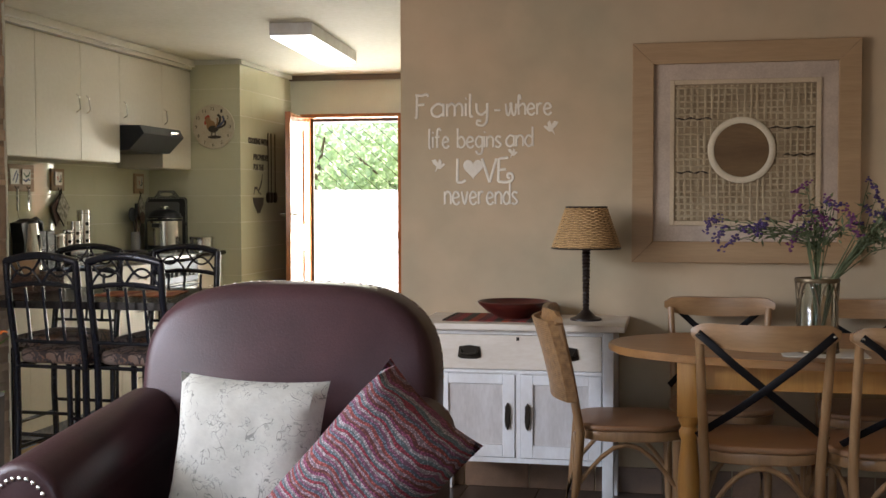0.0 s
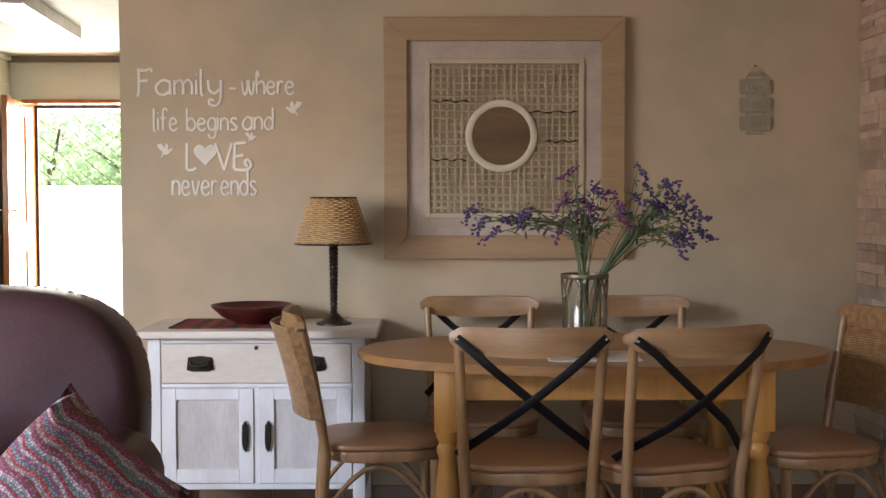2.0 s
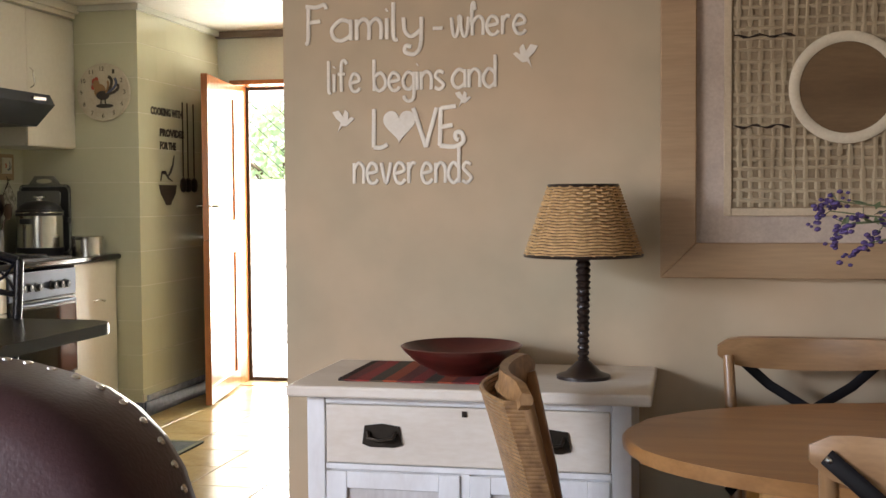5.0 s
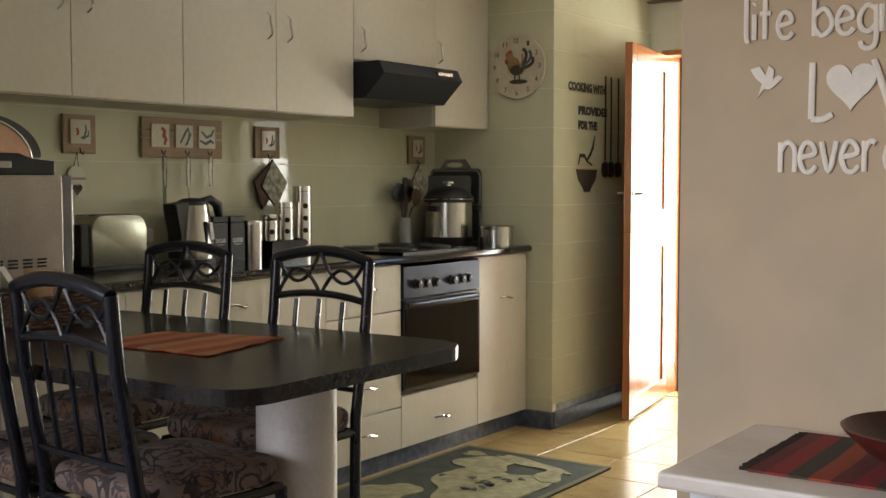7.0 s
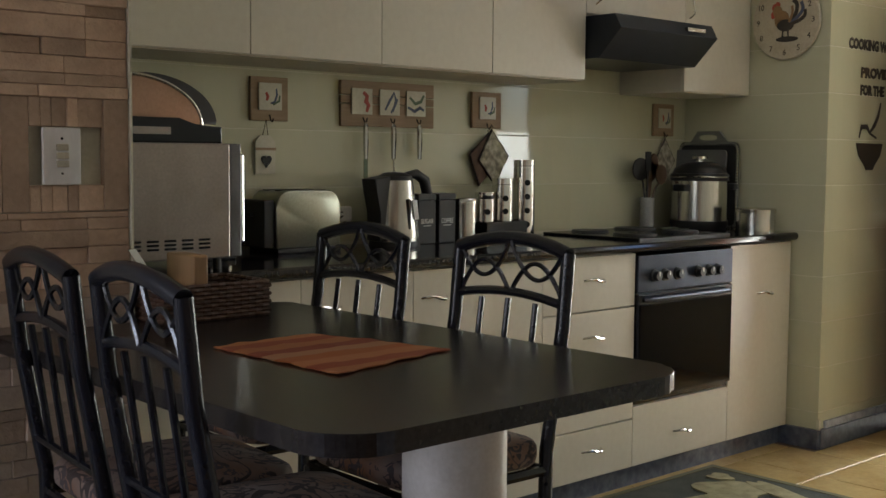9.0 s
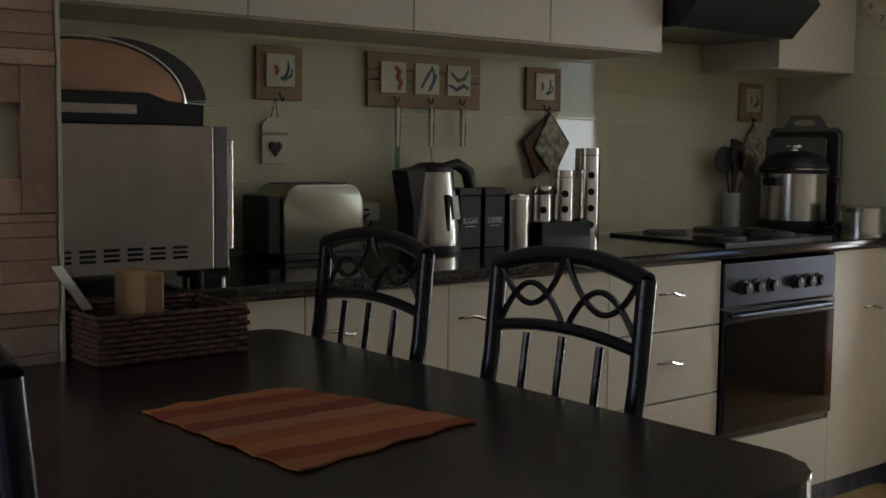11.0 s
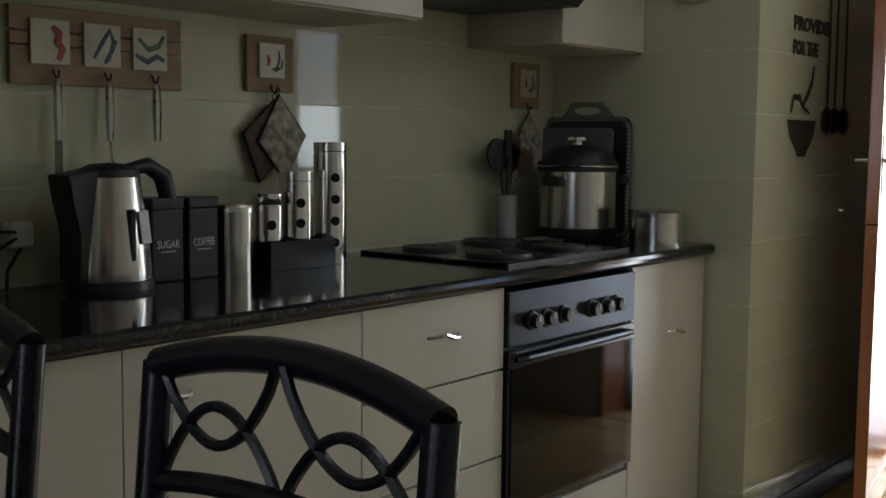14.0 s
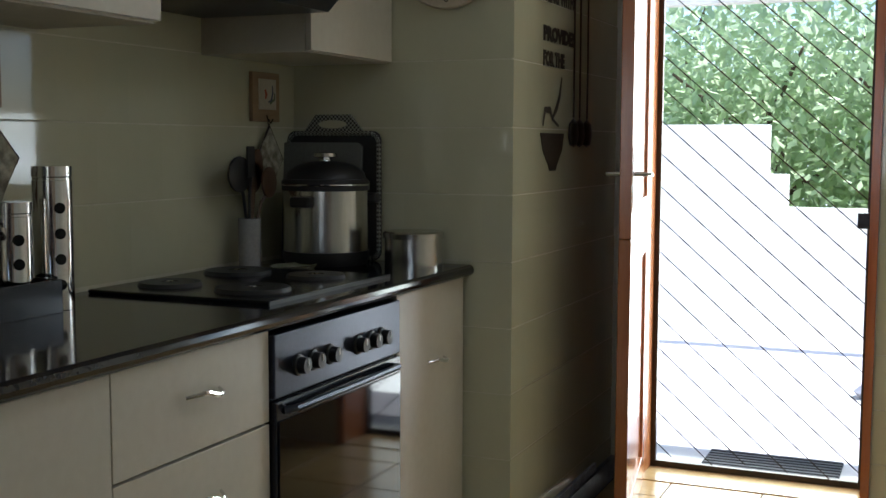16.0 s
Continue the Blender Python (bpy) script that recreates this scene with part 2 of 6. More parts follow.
def boxes(*specs, bevel=0.0):
    bm = bmesh.new()
    for s in specs:
        box(bm, *s, bevel=bevel)
    return bm


def lathe(profile, seg=24, bm=None, m=None):
    """Turns (radius, height) pairs round the z axis."""
    bm = bm or bmesh.new()
    rings, made = [], []
    for r, z in profile:
        if r < 1e-5:
            ring = [bm.verts.new((0, 0, z))]
        else:
            ring = [bm.verts.new((r * math.cos(a), r * math.sin(a), z)) for a in (i * math.tau / seg for i in range(seg))]
        rings.append(ring), made.extend(ring)
    for a, b in zip(rings, rings[1:]):
        for i in range(seg):
            j = (i + 1) % seg
            q = [a[i % len(a)], a[j % len(a)], b[j % len(b)], b[i % len(b)]]
            u = []
            for v in q:
                if v not in u:
                    u.append(v)
            if len(u) > 2:
                bm.faces.new(u)
    for ring in (rings[0], rings[-1]):
        if len(ring) > 1:
            bm.faces.new(ring)
    if m is not None:
        bmesh.ops.transform(bm, matrix=m, verts=made)
    return bm


def tube(points, r, seg=8, bm=None, flat=1.0, closed=False, up=(0, 0, 1)):
    """A round or flattened bar along points; r is one radius or one for each point."""
    bm = bm or bmesh.new()
    ps = [Vector(p) for p in points]
    n = len(ps)
    rs = list(r) if hasattr(r, "__len__") else [r] * n
    rings = []
    for i, p in enumerate(ps):
        a = ps[(i - 1) % n] if closed or i else p
        b = ps[(i + 1) % n] if closed or i < n - 1 else p
        d = (b - a).normalized()
        s = d.cross(Vector(up))
        if s.length < 0.15:
            s = d.cross(Vector((0, 1, 0))) if abs(d.y) < 0.9 else d.cross(Vector((1, 0, 0)))
        s.normalize()
        t = s.cross(d)
        rings.append([bm.verts.new(p + s * (rs[i] * math.cos(k * math.tau / seg)) + t * (rs[i] * flat * math.sin(k * math.tau / seg))) for k in range(seg)])
    pairs = list(zip(rings, rings[1:])) + ([(rings[-1], rings[0])] if closed else [])
    for a, b in pairs:
        for k in range(seg):
            bm.faces.new((a[k], a[(k + 1) % seg], b[(k + 1) % seg], b[k]))
    if not closed:
        bm.faces.new(rings[0]), bm.faces.new(rings[-1])
    return bm


def slab(outline, z0, z1, bevel=0.0, bm=None, axis=2, seg=2):
    """A plate with the given outline (pairs), from z0 to z1 along the axis."""
    bm = bm or bmesh.new()
    at = {2: lambda u, v, w: (u, v, w), 1: lambda u, v, w: (u, w, v), 0: lambda u, v, w: (w, u, v)}[axis]
    lo, hi = [bm.verts.new(at(u, v, z0)) for u, v in outline], [bm.verts.new(at(u, v, z1)) for u, v in outline]
    f0, f1 = bm.faces.new(lo), bm.faces.new(hi)
    k = len(lo)
    for i in range(k):
        bm.faces.new((lo[i], lo[(i + 1) % k], hi[(i + 1) % k], hi[i]))
    if bevel:
        bmesh.ops.bevel(bm, geom=list({e for f in (f0, f1) for e in f.edges}), offset=bevel, segments=seg, affect="EDGES", profile=0.5)
    return bm


def rounded(x0, x1, y0, y1, r, n=5):
    pts = []
    for cx, cy, a0 in ((x1 - r, y1 - r, 0), (x0 + r, y1 - r, 90), (x0 + r, y0 + r, 180), (x1 - r, y0 + r, 270)):
        pts += [(cx + r * math.cos(radians(a0 + 90 * i / n)), cy + r * math.sin(radians(a0 + 90 * i / n))) for i in range(n + 1)]
    return pts


def ellipse(cx, cy, a, b, n=40, a0=0, a1=360):
    return [(cx + a * math.cos(radians(a0 + (a1 - a0) * i / n)), cy + b * math.sin(radians(a0 + (a1 - a0) * i / n))) for i in range(n + (a1 - a0 < 360))]


def cushion(w, h, t, n=14):
    """A plump square cushion in the xz plane, centred, with pointed corners."""
    bm = bmesh.new()
    grids = []
    for s in (-1, 1):
        g = []
        for i in range(n + 1):
            row = []
            for j in range(n + 1):
                u, v = 2 * i / n - 1, 2 * j / n - 1
                k = ((1 - u ** 4) * (1 - v ** 4)) ** 0.5 if abs(u) < 1 and abs(v) < 1 else 0
                pin = 1 - 0.07 * (1 - abs(u) ** 2) * abs(v) ** 3
                pin2 = 1 - 0.07 * (1 - abs(v) ** 2) * abs(u) ** 3
                row.append(bm.verts.new((u * w / 2 * pin2, s * t / 2 * k + 0.006 * noise.noise(Vector((u * 3, v * 3, s))), v * h / 2 * pin)))
            g.append(row)
        grids.append(g)
        for i in range(n):
            for j in range(n):
                bm.faces.new((g[i][j], g[i + 1][j], g[i + 1][j + 1], g[i][j + 1]))
    bmesh.ops.remove_doubles(bm, verts=bm.verts, dist=0.007)
    return bm


def puffed(outline, z0, z1, r, rise, axis=2, under=0.0):
    """An upholstered pad: the outline with round edges and a face that swells in the middle."""
    bm = bmesh.new()
    at = {2: lambda u, v, w: (u, v, w), 1: lambda u, v, w: (u, w, v)}[axis]
    n = len(outline)
    cx, cy = sum(p[0] for p in outline) / n, sum(p[1] for p in outline) / n
    nor = []
    for i in range(n):
        a, b = outline[i - 1], outline[(i + 1) % n]
        d = Vector((b[0] - a[0], b[1] - a[1])).normalized()
        v = Vector((-d.y, d.x))
        nor.append(v if v.dot(Vector((cx - outline[i][0], cy - outline[i][1]))) > 0 else -v)
    s = 1 if z1 > z0 else -1
    levels = [(r, z0, 1)] + [(r * (1 - math.sin(radians(a))), z0 + s * r * (1 - math.cos(radians(a))), 1) for a in (30, 60, 90)] + [(r * (1 - math.cos(radians(a))), z1 - s * r * (1 - math.sin(radians(a))), 1) for a in (0, 22, 45, 67, 90)]
    levels += [(r, z1 + s * rise * (1 - k * k), k) for k in (0.92, 0.8, 0.6, 0.4, 0.2)]
    rings = []
    for inset, z, k in levels:
        rings.append([bm.verts.new(at(cx + (p[0] + q.x * inset - cx) * k, cy + (p[1] + q.y * inset - cy) * k, z)) for p, q in zip(outline, nor)])
    for a, b in zip(rings, rings[1:]):
        for i in range(n):
            bm.faces.new((a[i], a[(i + 1) % n], b[(i + 1) % n], b[i]))
    for ring, z in ((rings[0], z0), (rings[-1], z1 + s * rise)):
        c = bm.verts.new(at(cx, cy, z))
        for i in range(n):
            bm.faces.new((ring[i], ring[(i + 1) % n], c))
    bmesh.ops.recalc_face_normals(bm, faces=bm.faces)
    return bm


def words(name, text, size, mat, at, rot, parent, width=None, depth=0.0015, kind="", bold=0.0):
    cu = bpy.data.curves.new(name, "FONT")
    cu.body, cu.size, cu.extrude, cu.resolution_u, cu.offset = text, size, depth, 2, bold
    tmp = new("tmp", cu)
    bpy.context.view_layer.update()
    me = bpy.data.meshes.new_from_object(tmp.evaluated_get(bpy.context.evaluated_depsgraph_get()))
    bpy.data.objects.remove(tmp)
    xs = [v.co.x for v in me.vertices]
    f = width / (max(xs) - min(xs)) if width else 1
    for v in me.vertices:
        v.co.x = (v.co.x - min(xs)) * f
    me.materials.clear()
    me.materials.append(mat)
    ob = new(name, me)
    ob.matrix_world = pose(*at, *rot)
    ob.parent = parent
    return tagged(ob, kind=kind)


# ---- the building ----
CEIL = 2.375
BACK, COLX, COLY, DOORY = -4.005, -3.265, 9.827, 11.0
WALLY, WALLX = 6.844, -1.306
PILX, PILY = -3.11, 6.482
STRUCT = "structure"


def solid(name, mat, *specs):
    return part(name, boxes(*specs), mat, kind=STRUCT)


floor_ob = solid("floor", M_FGROUT, (-4.3, 2.3, -1.3, 11.24, -0.12, -0.004))
ceiling = solid("ceiling", M_CEIL, (-4.3, 2.3, -1.3, 11.24, CEIL, CEIL + 0.15))
solid("wall_kitchen_back", M_GROUT, (BACK - 0.25, BACK - 0.0018, PILY - 0.25, DOORY + 0.24, -0.1, CEIL))
solid("wall_kitchen_column", M_GROUT, (BACK - 0.0018, COLX - 0.0018, COLY + 0.0018, DOORY, -0.1, CEIL))
solid("wall_dining", M_TAN, (WALLX, 2.3, WALLY, WALLY + 0.2, -0.1, CEIL))
solid("wall_kitchen_side", M_CREAMWALL, (WALLX + 0.01, WALLX + 0.2, WALLY + 0.2, DOORY, -0.1, CEIL))
DX0, DX1, DH = -3.15, -2.33, 2.02
solid("wall_door", M_CREAMWALL, (-3.273, DX0 - 0.03, DOORY, DOORY + 0.24, -0.1, CEIL), (DX1 + 0.03, -1.84, DOORY, DOORY + 0.24, -0.1, CEIL),
      (-1.40, WALLX + 0.2, DOORY, DOORY + 0.24, -0.1, CEIL), (DX0 - 0.03, DX1 + 0.03, DOORY, DOORY + 0.24, DH + 0.03, CEIL),
      (-1.84, -1.40, DOORY, DOORY + 0.24, -0.1, 1.12), (-1.84, -1.40, DOORY, DOORY + 0.24, 2.05, CEIL))
solid("wall_pillar", M_GROUT, (BACK - 0.25, PILX - 0.012, 5.0, PILY, -0.1, CEIL))
# The opening here is assumed and unseen; its head cuts off the blue fill.
solid("wall_lounge", M_TAN, (PILX - 0.2, PILX, -1.3, 2.5, -0.1, CEIL), (PILX - 0.2, PILX, 4.75, 5.0, -0.1, CEIL), (PILX - 0.2, PILX, 2.5, 4.75, -0.1, 0.8), (PILX - 0.2, PILX, 2.5, 4.75, 2.1, CEIL))
solid("wall_rear", M_TAN, (PILX, -2.2, -1.2, -1.0, -0.1, CEIL), (0.6, 2.3, -1.2, -1.0, -0.1, CEIL), (-2.2, 0.6, -1.2, -1.0, -0.1, 0.1), (-2.2, 0.6, -1.2, -1.0, 2.2, CEIL))
solid("wall_right", M_TAN, (1.67, 2.3, -1.0, WALLY, -0.1, CEIL))
solid("door_frame", M_DOORWOOD, (DX0 - 0.03, DX0, DOORY - 0.02, DOORY + 0.2, 0, DH), (DX1, DX1 + 0.03, DOORY - 0.02, DOORY + 0.2, 0, DH), (DX0 - 0.03, DX1 + 0.03, DOORY - 0.02, DOORY + 0.2, DH, DH + 0.03))
solid("doorstep", M_FTILE, (DX0, DX1, DOORY + 0.0, DOORY + 0.24, -0.05, 0.004))
solid("cornice", M_CORNICE, (COLX, WALLX, DOORY - 0.045, DOORY - 0.003, CEIL - 0.045, CEIL - 0.002))
solid("cornice", M_CREAMWALL, (BACK, COLX + 0.03, COLY - 0.035, COLY - 0.012, CEIL - 0.035, CEIL - 0.002), (COLX + 0.003, COLX + 0.03, COLY - 0.012, DOORY - 0.05, CEIL - 0.035, CEIL - 0.002))
for nm, sp in (("window_frame", [(-1.84, -1.80, DOORY + 0.1, DOORY + 0.15, 1.12, 2.05), (-1.44, -1.40, DOORY + 0.1, DOORY + 0.15, 1.12, 2.05), (-1.80, -1.44, DOORY + 0.1, DOORY + 0.15, 1.12, 1.16), (-1.80, -1.44, DOORY + 0.1, DOORY + 0.15, 2.01, 2.05)]),):
    solid(nm, M_WHITE, *sp)

# outside
solid("ground", M_CONC, (-400, 400, 11.24, 800, -0.25, -0.06))
solid("garden_wall", M_PLAST, (-9, -3.27, 15.2, 15.4, -0.1, 1.46), (-3.27, -3.13, 15.2, 15.4, -0.1, 1.10), (-3.13, 6, 15.2, 15.4, -0.1, 0.86))
solid("porch_beam", M_TRIM, (-9, 4, 14.0, 14.12, 2.19, 2.36))


def shrub(at, size, seed, label, trunk=True):
    rnd = random.Random(seed)
    ob = thing("garden_tree", at, label, "tree")
    if trunk:
        bm = tube([(0, 0, 0), (0.05, 0, size * 0.4), (0, 0.04, size * 0.7)], [0.09, 0.06, 0.03])
        for k in range(5):
            a = k * 1.3
            tube([(0.03, 0, size * (0.3 + 0.07 * k)), (0.35 * size * math.cos(a), 0.35 * size * math.sin(a), size * (0.55 + 0.07 * k))], [0.04, 0.012], 6, bm)
        part("trunk", bm, M_BARK, ob)
    vs, fs = [], []
    for _ in range(90):
        c = Vector((rnd.gauss(0, 0.42), rnd.gauss(0, 0.35), rnd.gauss(0.55, 0.22))) * size
        c.z = abs(c.z)
        c.y = max(c.y, -0.3 * size)
        for _ in range(80):
            p = c + Vector((rnd.gauss(0, 0.1), rnd.gauss(0, 0.1), rnd.gauss(0, 0.08))) * size
            d, e = Vector((rnd.gauss(0, 1), rnd.gauss(0, 1), rnd.gauss(0, 1))).normalized(), Vector((rnd.gauss(0, 1), rnd.gauss(0, 1), rnd.gauss(0, 0.6))).normalized()
            d, e, k = d * 0.06, e * 0.036, len(vs)
            vs += [p - d, p + e, p + d, p - e]
            fs.append((k, k + 1, k + 2, k + 3))
    me = bpy.data.meshes.new("crown")
    me.from_pydata(vs, [], fs)
    me.materials.append(M_LEAF)
    tagged(new("crown", me)).parent = ob
    return ob


for i, (x, y, s) in enumerate(((-5.2, 17.6, 2.8), (-3.6, 17.2, 2.6), (-2.1, 17.0, 2.5), (-0.8, 17.4, 2.9), (-2.9, 19.5, 3.6), (-5.0, 20, 3.4), (-0.4, 20, 3.6), (1.2, 18, 3))):
    shrub((x, y, -0.06), s, i, "leafy green garden tree behind the white garden wall")

# security gate
gate = thing("security_gate", (DX0, DOORY + 0.205, 0), "closed dark metal trellis security gate in the kitchen doorway", "gate")
W = DX1 - DX0
part("gate_frame", boxes((0.0, 0.02, -0.01, 0.01, 0.0, DH), (W - 0.02, W, -0.01, 0.01, 0.0, DH), (0.02, W - 0.02, -0.012, 0.012, 0.006, 0.03), (0.02, W - 0.02, -0.01, 0.01, DH - 0.02, DH)), M_BRASS, gate)
for k in range(-5, 16):
    z = 0.13 * k + 0.05
    run = []
    for i in range(25):
        x = 0.02 + (W - 0.04) * i / 24
        zz = z + 0.72 - x * 0.88
        if 0.02 < zz < DH - 0.01:
            run.append((x, 0, zz))
    if len(run) > 2:
        part("gate_bar", tube(run, [0.0019 + 0.0011 * (i % 2) for i in range(len(run))], 5), M_BRASS, gate)
part("lock_box", boxes((W - 0.055, W + 0.0, -0.02, 0.02, 1.0, 1.06), bevel=0.003), M_BLACK, gate)
doormat = thing("doormat", (-2.72, 11.55, -0.058), "dark ribbed rubber doormat outside the kitchen door", "doormat")
for k in range(9):
    part("rib", boxes((-0.28, 0.28, -0.17 + 0.042 * k, -0.17 + 0.042 * k + 0.026, 0, 0.018), bevel=0.004), M_BLACKPL, doormat)

# stable door, standing open
door = thing("door_1", (DX0 + 0.004, DOORY - 0.024, 0.012), "open varnished wooden stable door with a chrome lever handle", "door", turn=-80.5)
tagged(door, kind=STRUCT)
LW = 0.80
for nm, z0, z1 in (("upper_leaf", 1.0, 2.0), ("lower_leaf", 0.0, 0.998)):
    st = 0.095
    bm = boxes((0, st, -0.02, 0.02, z0, z1), (LW - st, LW, -0.02, 0.02, z0, z1), (st, LW - st, -0.02, 0.02, z0, z0 + 0.11), (st, LW - st, -0.02, 0.02, z1 - 0.10, z1), bevel=0.003)
    leaf = part(nm, bm, M_DOORWOOD, door)
    part("panel", boxes((st - 0.005, LW - st + 0.005, -0.009, 0.009, z0 + 0.105, z1 - 0.095)), M_DOORWOOD, leaf)
for s in (-1, 1):
    part("handle_plate", boxes((LW - 0.065, LW - 0.03, s * 0.021 - 0.002, s * 0.021 + 0.002, 1.09, 1.29), bevel=0.001), M_CHROME, door)
    part("handle", tube([(LW - 0.048, s * 0.02, 1.205), (LW - 0.048, s * 0.065, 1.205), (LW - 0.06, s * 0.07, 1.205), (LW - 0.16, s * 0.068, 1.20)], 0.008), M_CHROME, door)


# ---- kitchen units ----
def bow_handle(parent, at, vertical=True, length=0.11, axis="x"):
    """A wavy wire handle standing off a front that faces +x."""
    pts = []
    for i in range(13):
        u = i / 12
        w = 0.006 * math.sin(u * math.tau)
        d = 0.022 * min(1, math.sin(u * math.pi) * 2.2)
        pts.append((d, w, (u - 0.5) * length) if vertical else (d, (u - 0.5) * length, w))
    ob = part("handle", tube(pts, [0.0035 + 0.002 * math.sin(i / 12 * math.pi) for i in range(13)], 6), M_CHROME, parent, smooth=True)
    ob.location = at
    return ob


def front(parent, name, y0, y1, z0, z1, x=0.0, handle=None):
    d = part(name, boxes((x - 0.018, x, y0 + 0.0015, y1 - 0.0015, z0 + 0.0015, z1 - 0.0015), bevel=0.0015), M_CAB, parent)
    if handle:
        hy, hz, vert = handle
        bow_handle(d, (x, hy, hz), vert)
    return d


UX, UZ0, UZ1 = -3.655, 1.567, 2.30
seams = [6.645, 7.162, 7.67, 8.183, 8.69]
for i, (a, b) in enumerate(zip(seams[:-1], seams[1:])):
    u = thing("wall_cabinet", (UX, a, 0), "cream laminate wall cabinet with a wire handle above the worktop", "cabinet", "kitchen wall cabinets")
    part("body", boxes((BACK - UX, -0.019, 0.0005, b - a - 0.0005, UZ0, UZ1)), M_CABEDGE, u)
    front(u, "cabinet_door", 0, b - a, UZ0 + 0.004, UZ1 - 0.01, handle=((0.07 if i % 2 else b - a - 0.052), 1.917, True))
u = thing("wall_cabinet", (UX, 6.44, 0), "narrow cream laminate wall cabinet beside the stone pillar", "cabinet", "kitchen wall cabinets")
part("body", boxes((BACK - UX, -0.019, 0.06, 0.204, UZ0, UZ1)), M_CABEDGE, u)
front(u, "cabinet_door", 0.06, 0.204, UZ0 + 0.004, UZ1 - 0.01)
u = thing("wall_cabinet", (UX, 8.69, 0), "short cream laminate wall cabinet above the cooker hood", "cabinet", "kitchen wall cabinets")
part("body", boxes((BACK - UX, -0.019, 0.0005, 0.639, 1.825, UZ1)), M_CABEDGE, u)
front(u, "cabinet_door", 0, 0.64, 1.83, UZ1 - 0.01, handle=(0.058, 1.924, True))
u = thing("wall_cabinet", (UX, 9.33, 0), "cream laminate wall cabinet in the kitchen corner", "cabinet", "kitchen wall cabinets")
part("body", boxes((BACK - UX, -0.019, 0.0005, COLY - 9.33 - 0.003, UZ0 - 0.012, UZ1)), M_CAB, u)
front(u, "cabinet_door", 0, COLY - 9.33 - 0.004, UZ0 - 0.01, UZ1 - 0.01, handle=(0.03, 1.921, True))
part("cornice_board", boxes((BACK, UX + 0.02, 6.486, COLY - 0.015, UZ1, UZ1 + 0.025), (BACK, UX + 0.045, 6.486, COLY - 0.015, UZ1 + 0.025, CEIL - 0.003), bevel=0.003), M_CAB, kind=STRUCT)

FX, CT = -3.41, 0.95
base = [(6.49, 6.96, "door"), (6.96, 7.17, "plain"), (7.17, 7.60, "door"), (7.60, 8.20, "door"), (8.20, 8.715, "drawers"), (8.715, 9.345, "oven"), (9.345, 9.812, "door")]
for a, b, what in base:
    w = b - a
    if what == "oven":
        lab, nm, cat = "cream cabinet housing with one drawer under the oven", "oven_cabinet", "cabinet"
    elif what == "drawers":
        lab, nm, cat = "cream laminate base cabinet with four drawers", "drawer_cabinet", "cabinet"
    else:
        lab, nm, cat = "cream laminate base cabinet under the black worktop", "base_cabinet", "cabinet"
    u = thing(nm, (FX, a, 0), lab, cat, "kitchen base cabinets")
    top = 0.32 if what == "oven" else 0.912
    part("body", boxes((BACK - FX, -0.019, 0.0005, w - 0.0005, 0.085, top)), M_CABEDGE, u)
    if what == "oven":
        front(u, "drawer", 0, w, 0.085, 0.32, handle=(w / 2, 0.185, False))
    elif what == "drawers":
        for z0, z1 in ((0.711, 0.912), (0.493, 0.708), (0.275, 0.490), (0.085, 0.272)):
            front(u, "drawer", 0, w, z0, z1, handle=(w * 0.53, (z0 + z1) / 2 + 0.012, False))
    else:
        front(u, "cabinet_door", 0, w, 0.085, 0.912, handle=(None if what == "plain" else ((0.09 if a < 9 else 0.258), 0.82 if a < 9 else 0.696, False)))
solid("plinth", M_PLINTH, (BACK, FX - 0.035, 6.486, COLY - 0.012, 0, 0.085))
solid("plinth_column", M_PLINTH, (COLX - 0.2, COLX + 0.012, COLY - 0.022, COLY - 0.002, 0, 0.085), (COLX + 0.001, COLX + 0.02, COLY + 0.0, DOORY - 0.001, 0, 0.085))
# Pale mottled strip added to imitate daylight reflected along the top of the plinth.
solid("skirting_glint", material("painted_white_glint", (0.6, 0.62, 0.68), 0.1, dark=(0.3, 0.32, 0.38), scale=16, bump=0.8, dist=0.01, mix=0.5), (COLX + 0.001, COLX + 0.012, COLY + 0.05, DOORY - 0.25, 0.0855, 0.118))
counter = thing("worktop", (0, 0, 0), "polished black granite worktop along the kitchen wall", "worktop")
part("stone_slab", boxes((BACK + 0.003, FX + 0.0045, 6.486, COLY - 0.012, 0.918, CT)), M_COUNTER, counter)
part("polished_front_edge", slab([(FX + 0.005, 0.918), (FX + 0.022, 0.918), (FX + 0.030, 0.925), (FX + 0.032, 0.934), (FX + 0.029, 0.944), (FX + 0.020, CT), (FX + 0.005, CT)], 6.486, COLY - 0.012, axis=1), M_COUNTER, counter)

# oven
ov = thing("oven", (FX, 8.715, 0.325), "built-in black electric oven with six knobs and a glass door", "oven")
OW = 0.63
part("body", boxes((-0.5, -0.006, 0.004, OW - 0.004, 0, 0.575)), M_BLACK, ov)
part("control_panel", boxes((-0.005, 0.012, 0.003, OW - 0.003, 0.435, 0.575), bevel=0.003), material("dark_blued_steel", (0.05, 0.058, 0.08), 0.28, 0.85, bump=0.03), ov, "dark blued steel panel")
for k, y in enumerate((0.10, 0.165, 0.245, 0.385, 0.455, 0.515)):
    kn = part("knob", lathe([(0.025, 0), (0.024, 0.006), (0.019, 0.008), (0.018, 0.026), (0.0, 0.027)], 18, m=Matrix.Rotation(radians(90), 4, "Y")), M_BLACKPL, ov, smooth=True)
    kn.location = (0.012, y, 0.495)
    part("pointer", boxes((0.0385, 0.040, y - 0.0015, y + 0.0015, 0.495, 0.51)), M_WHITE, ov)
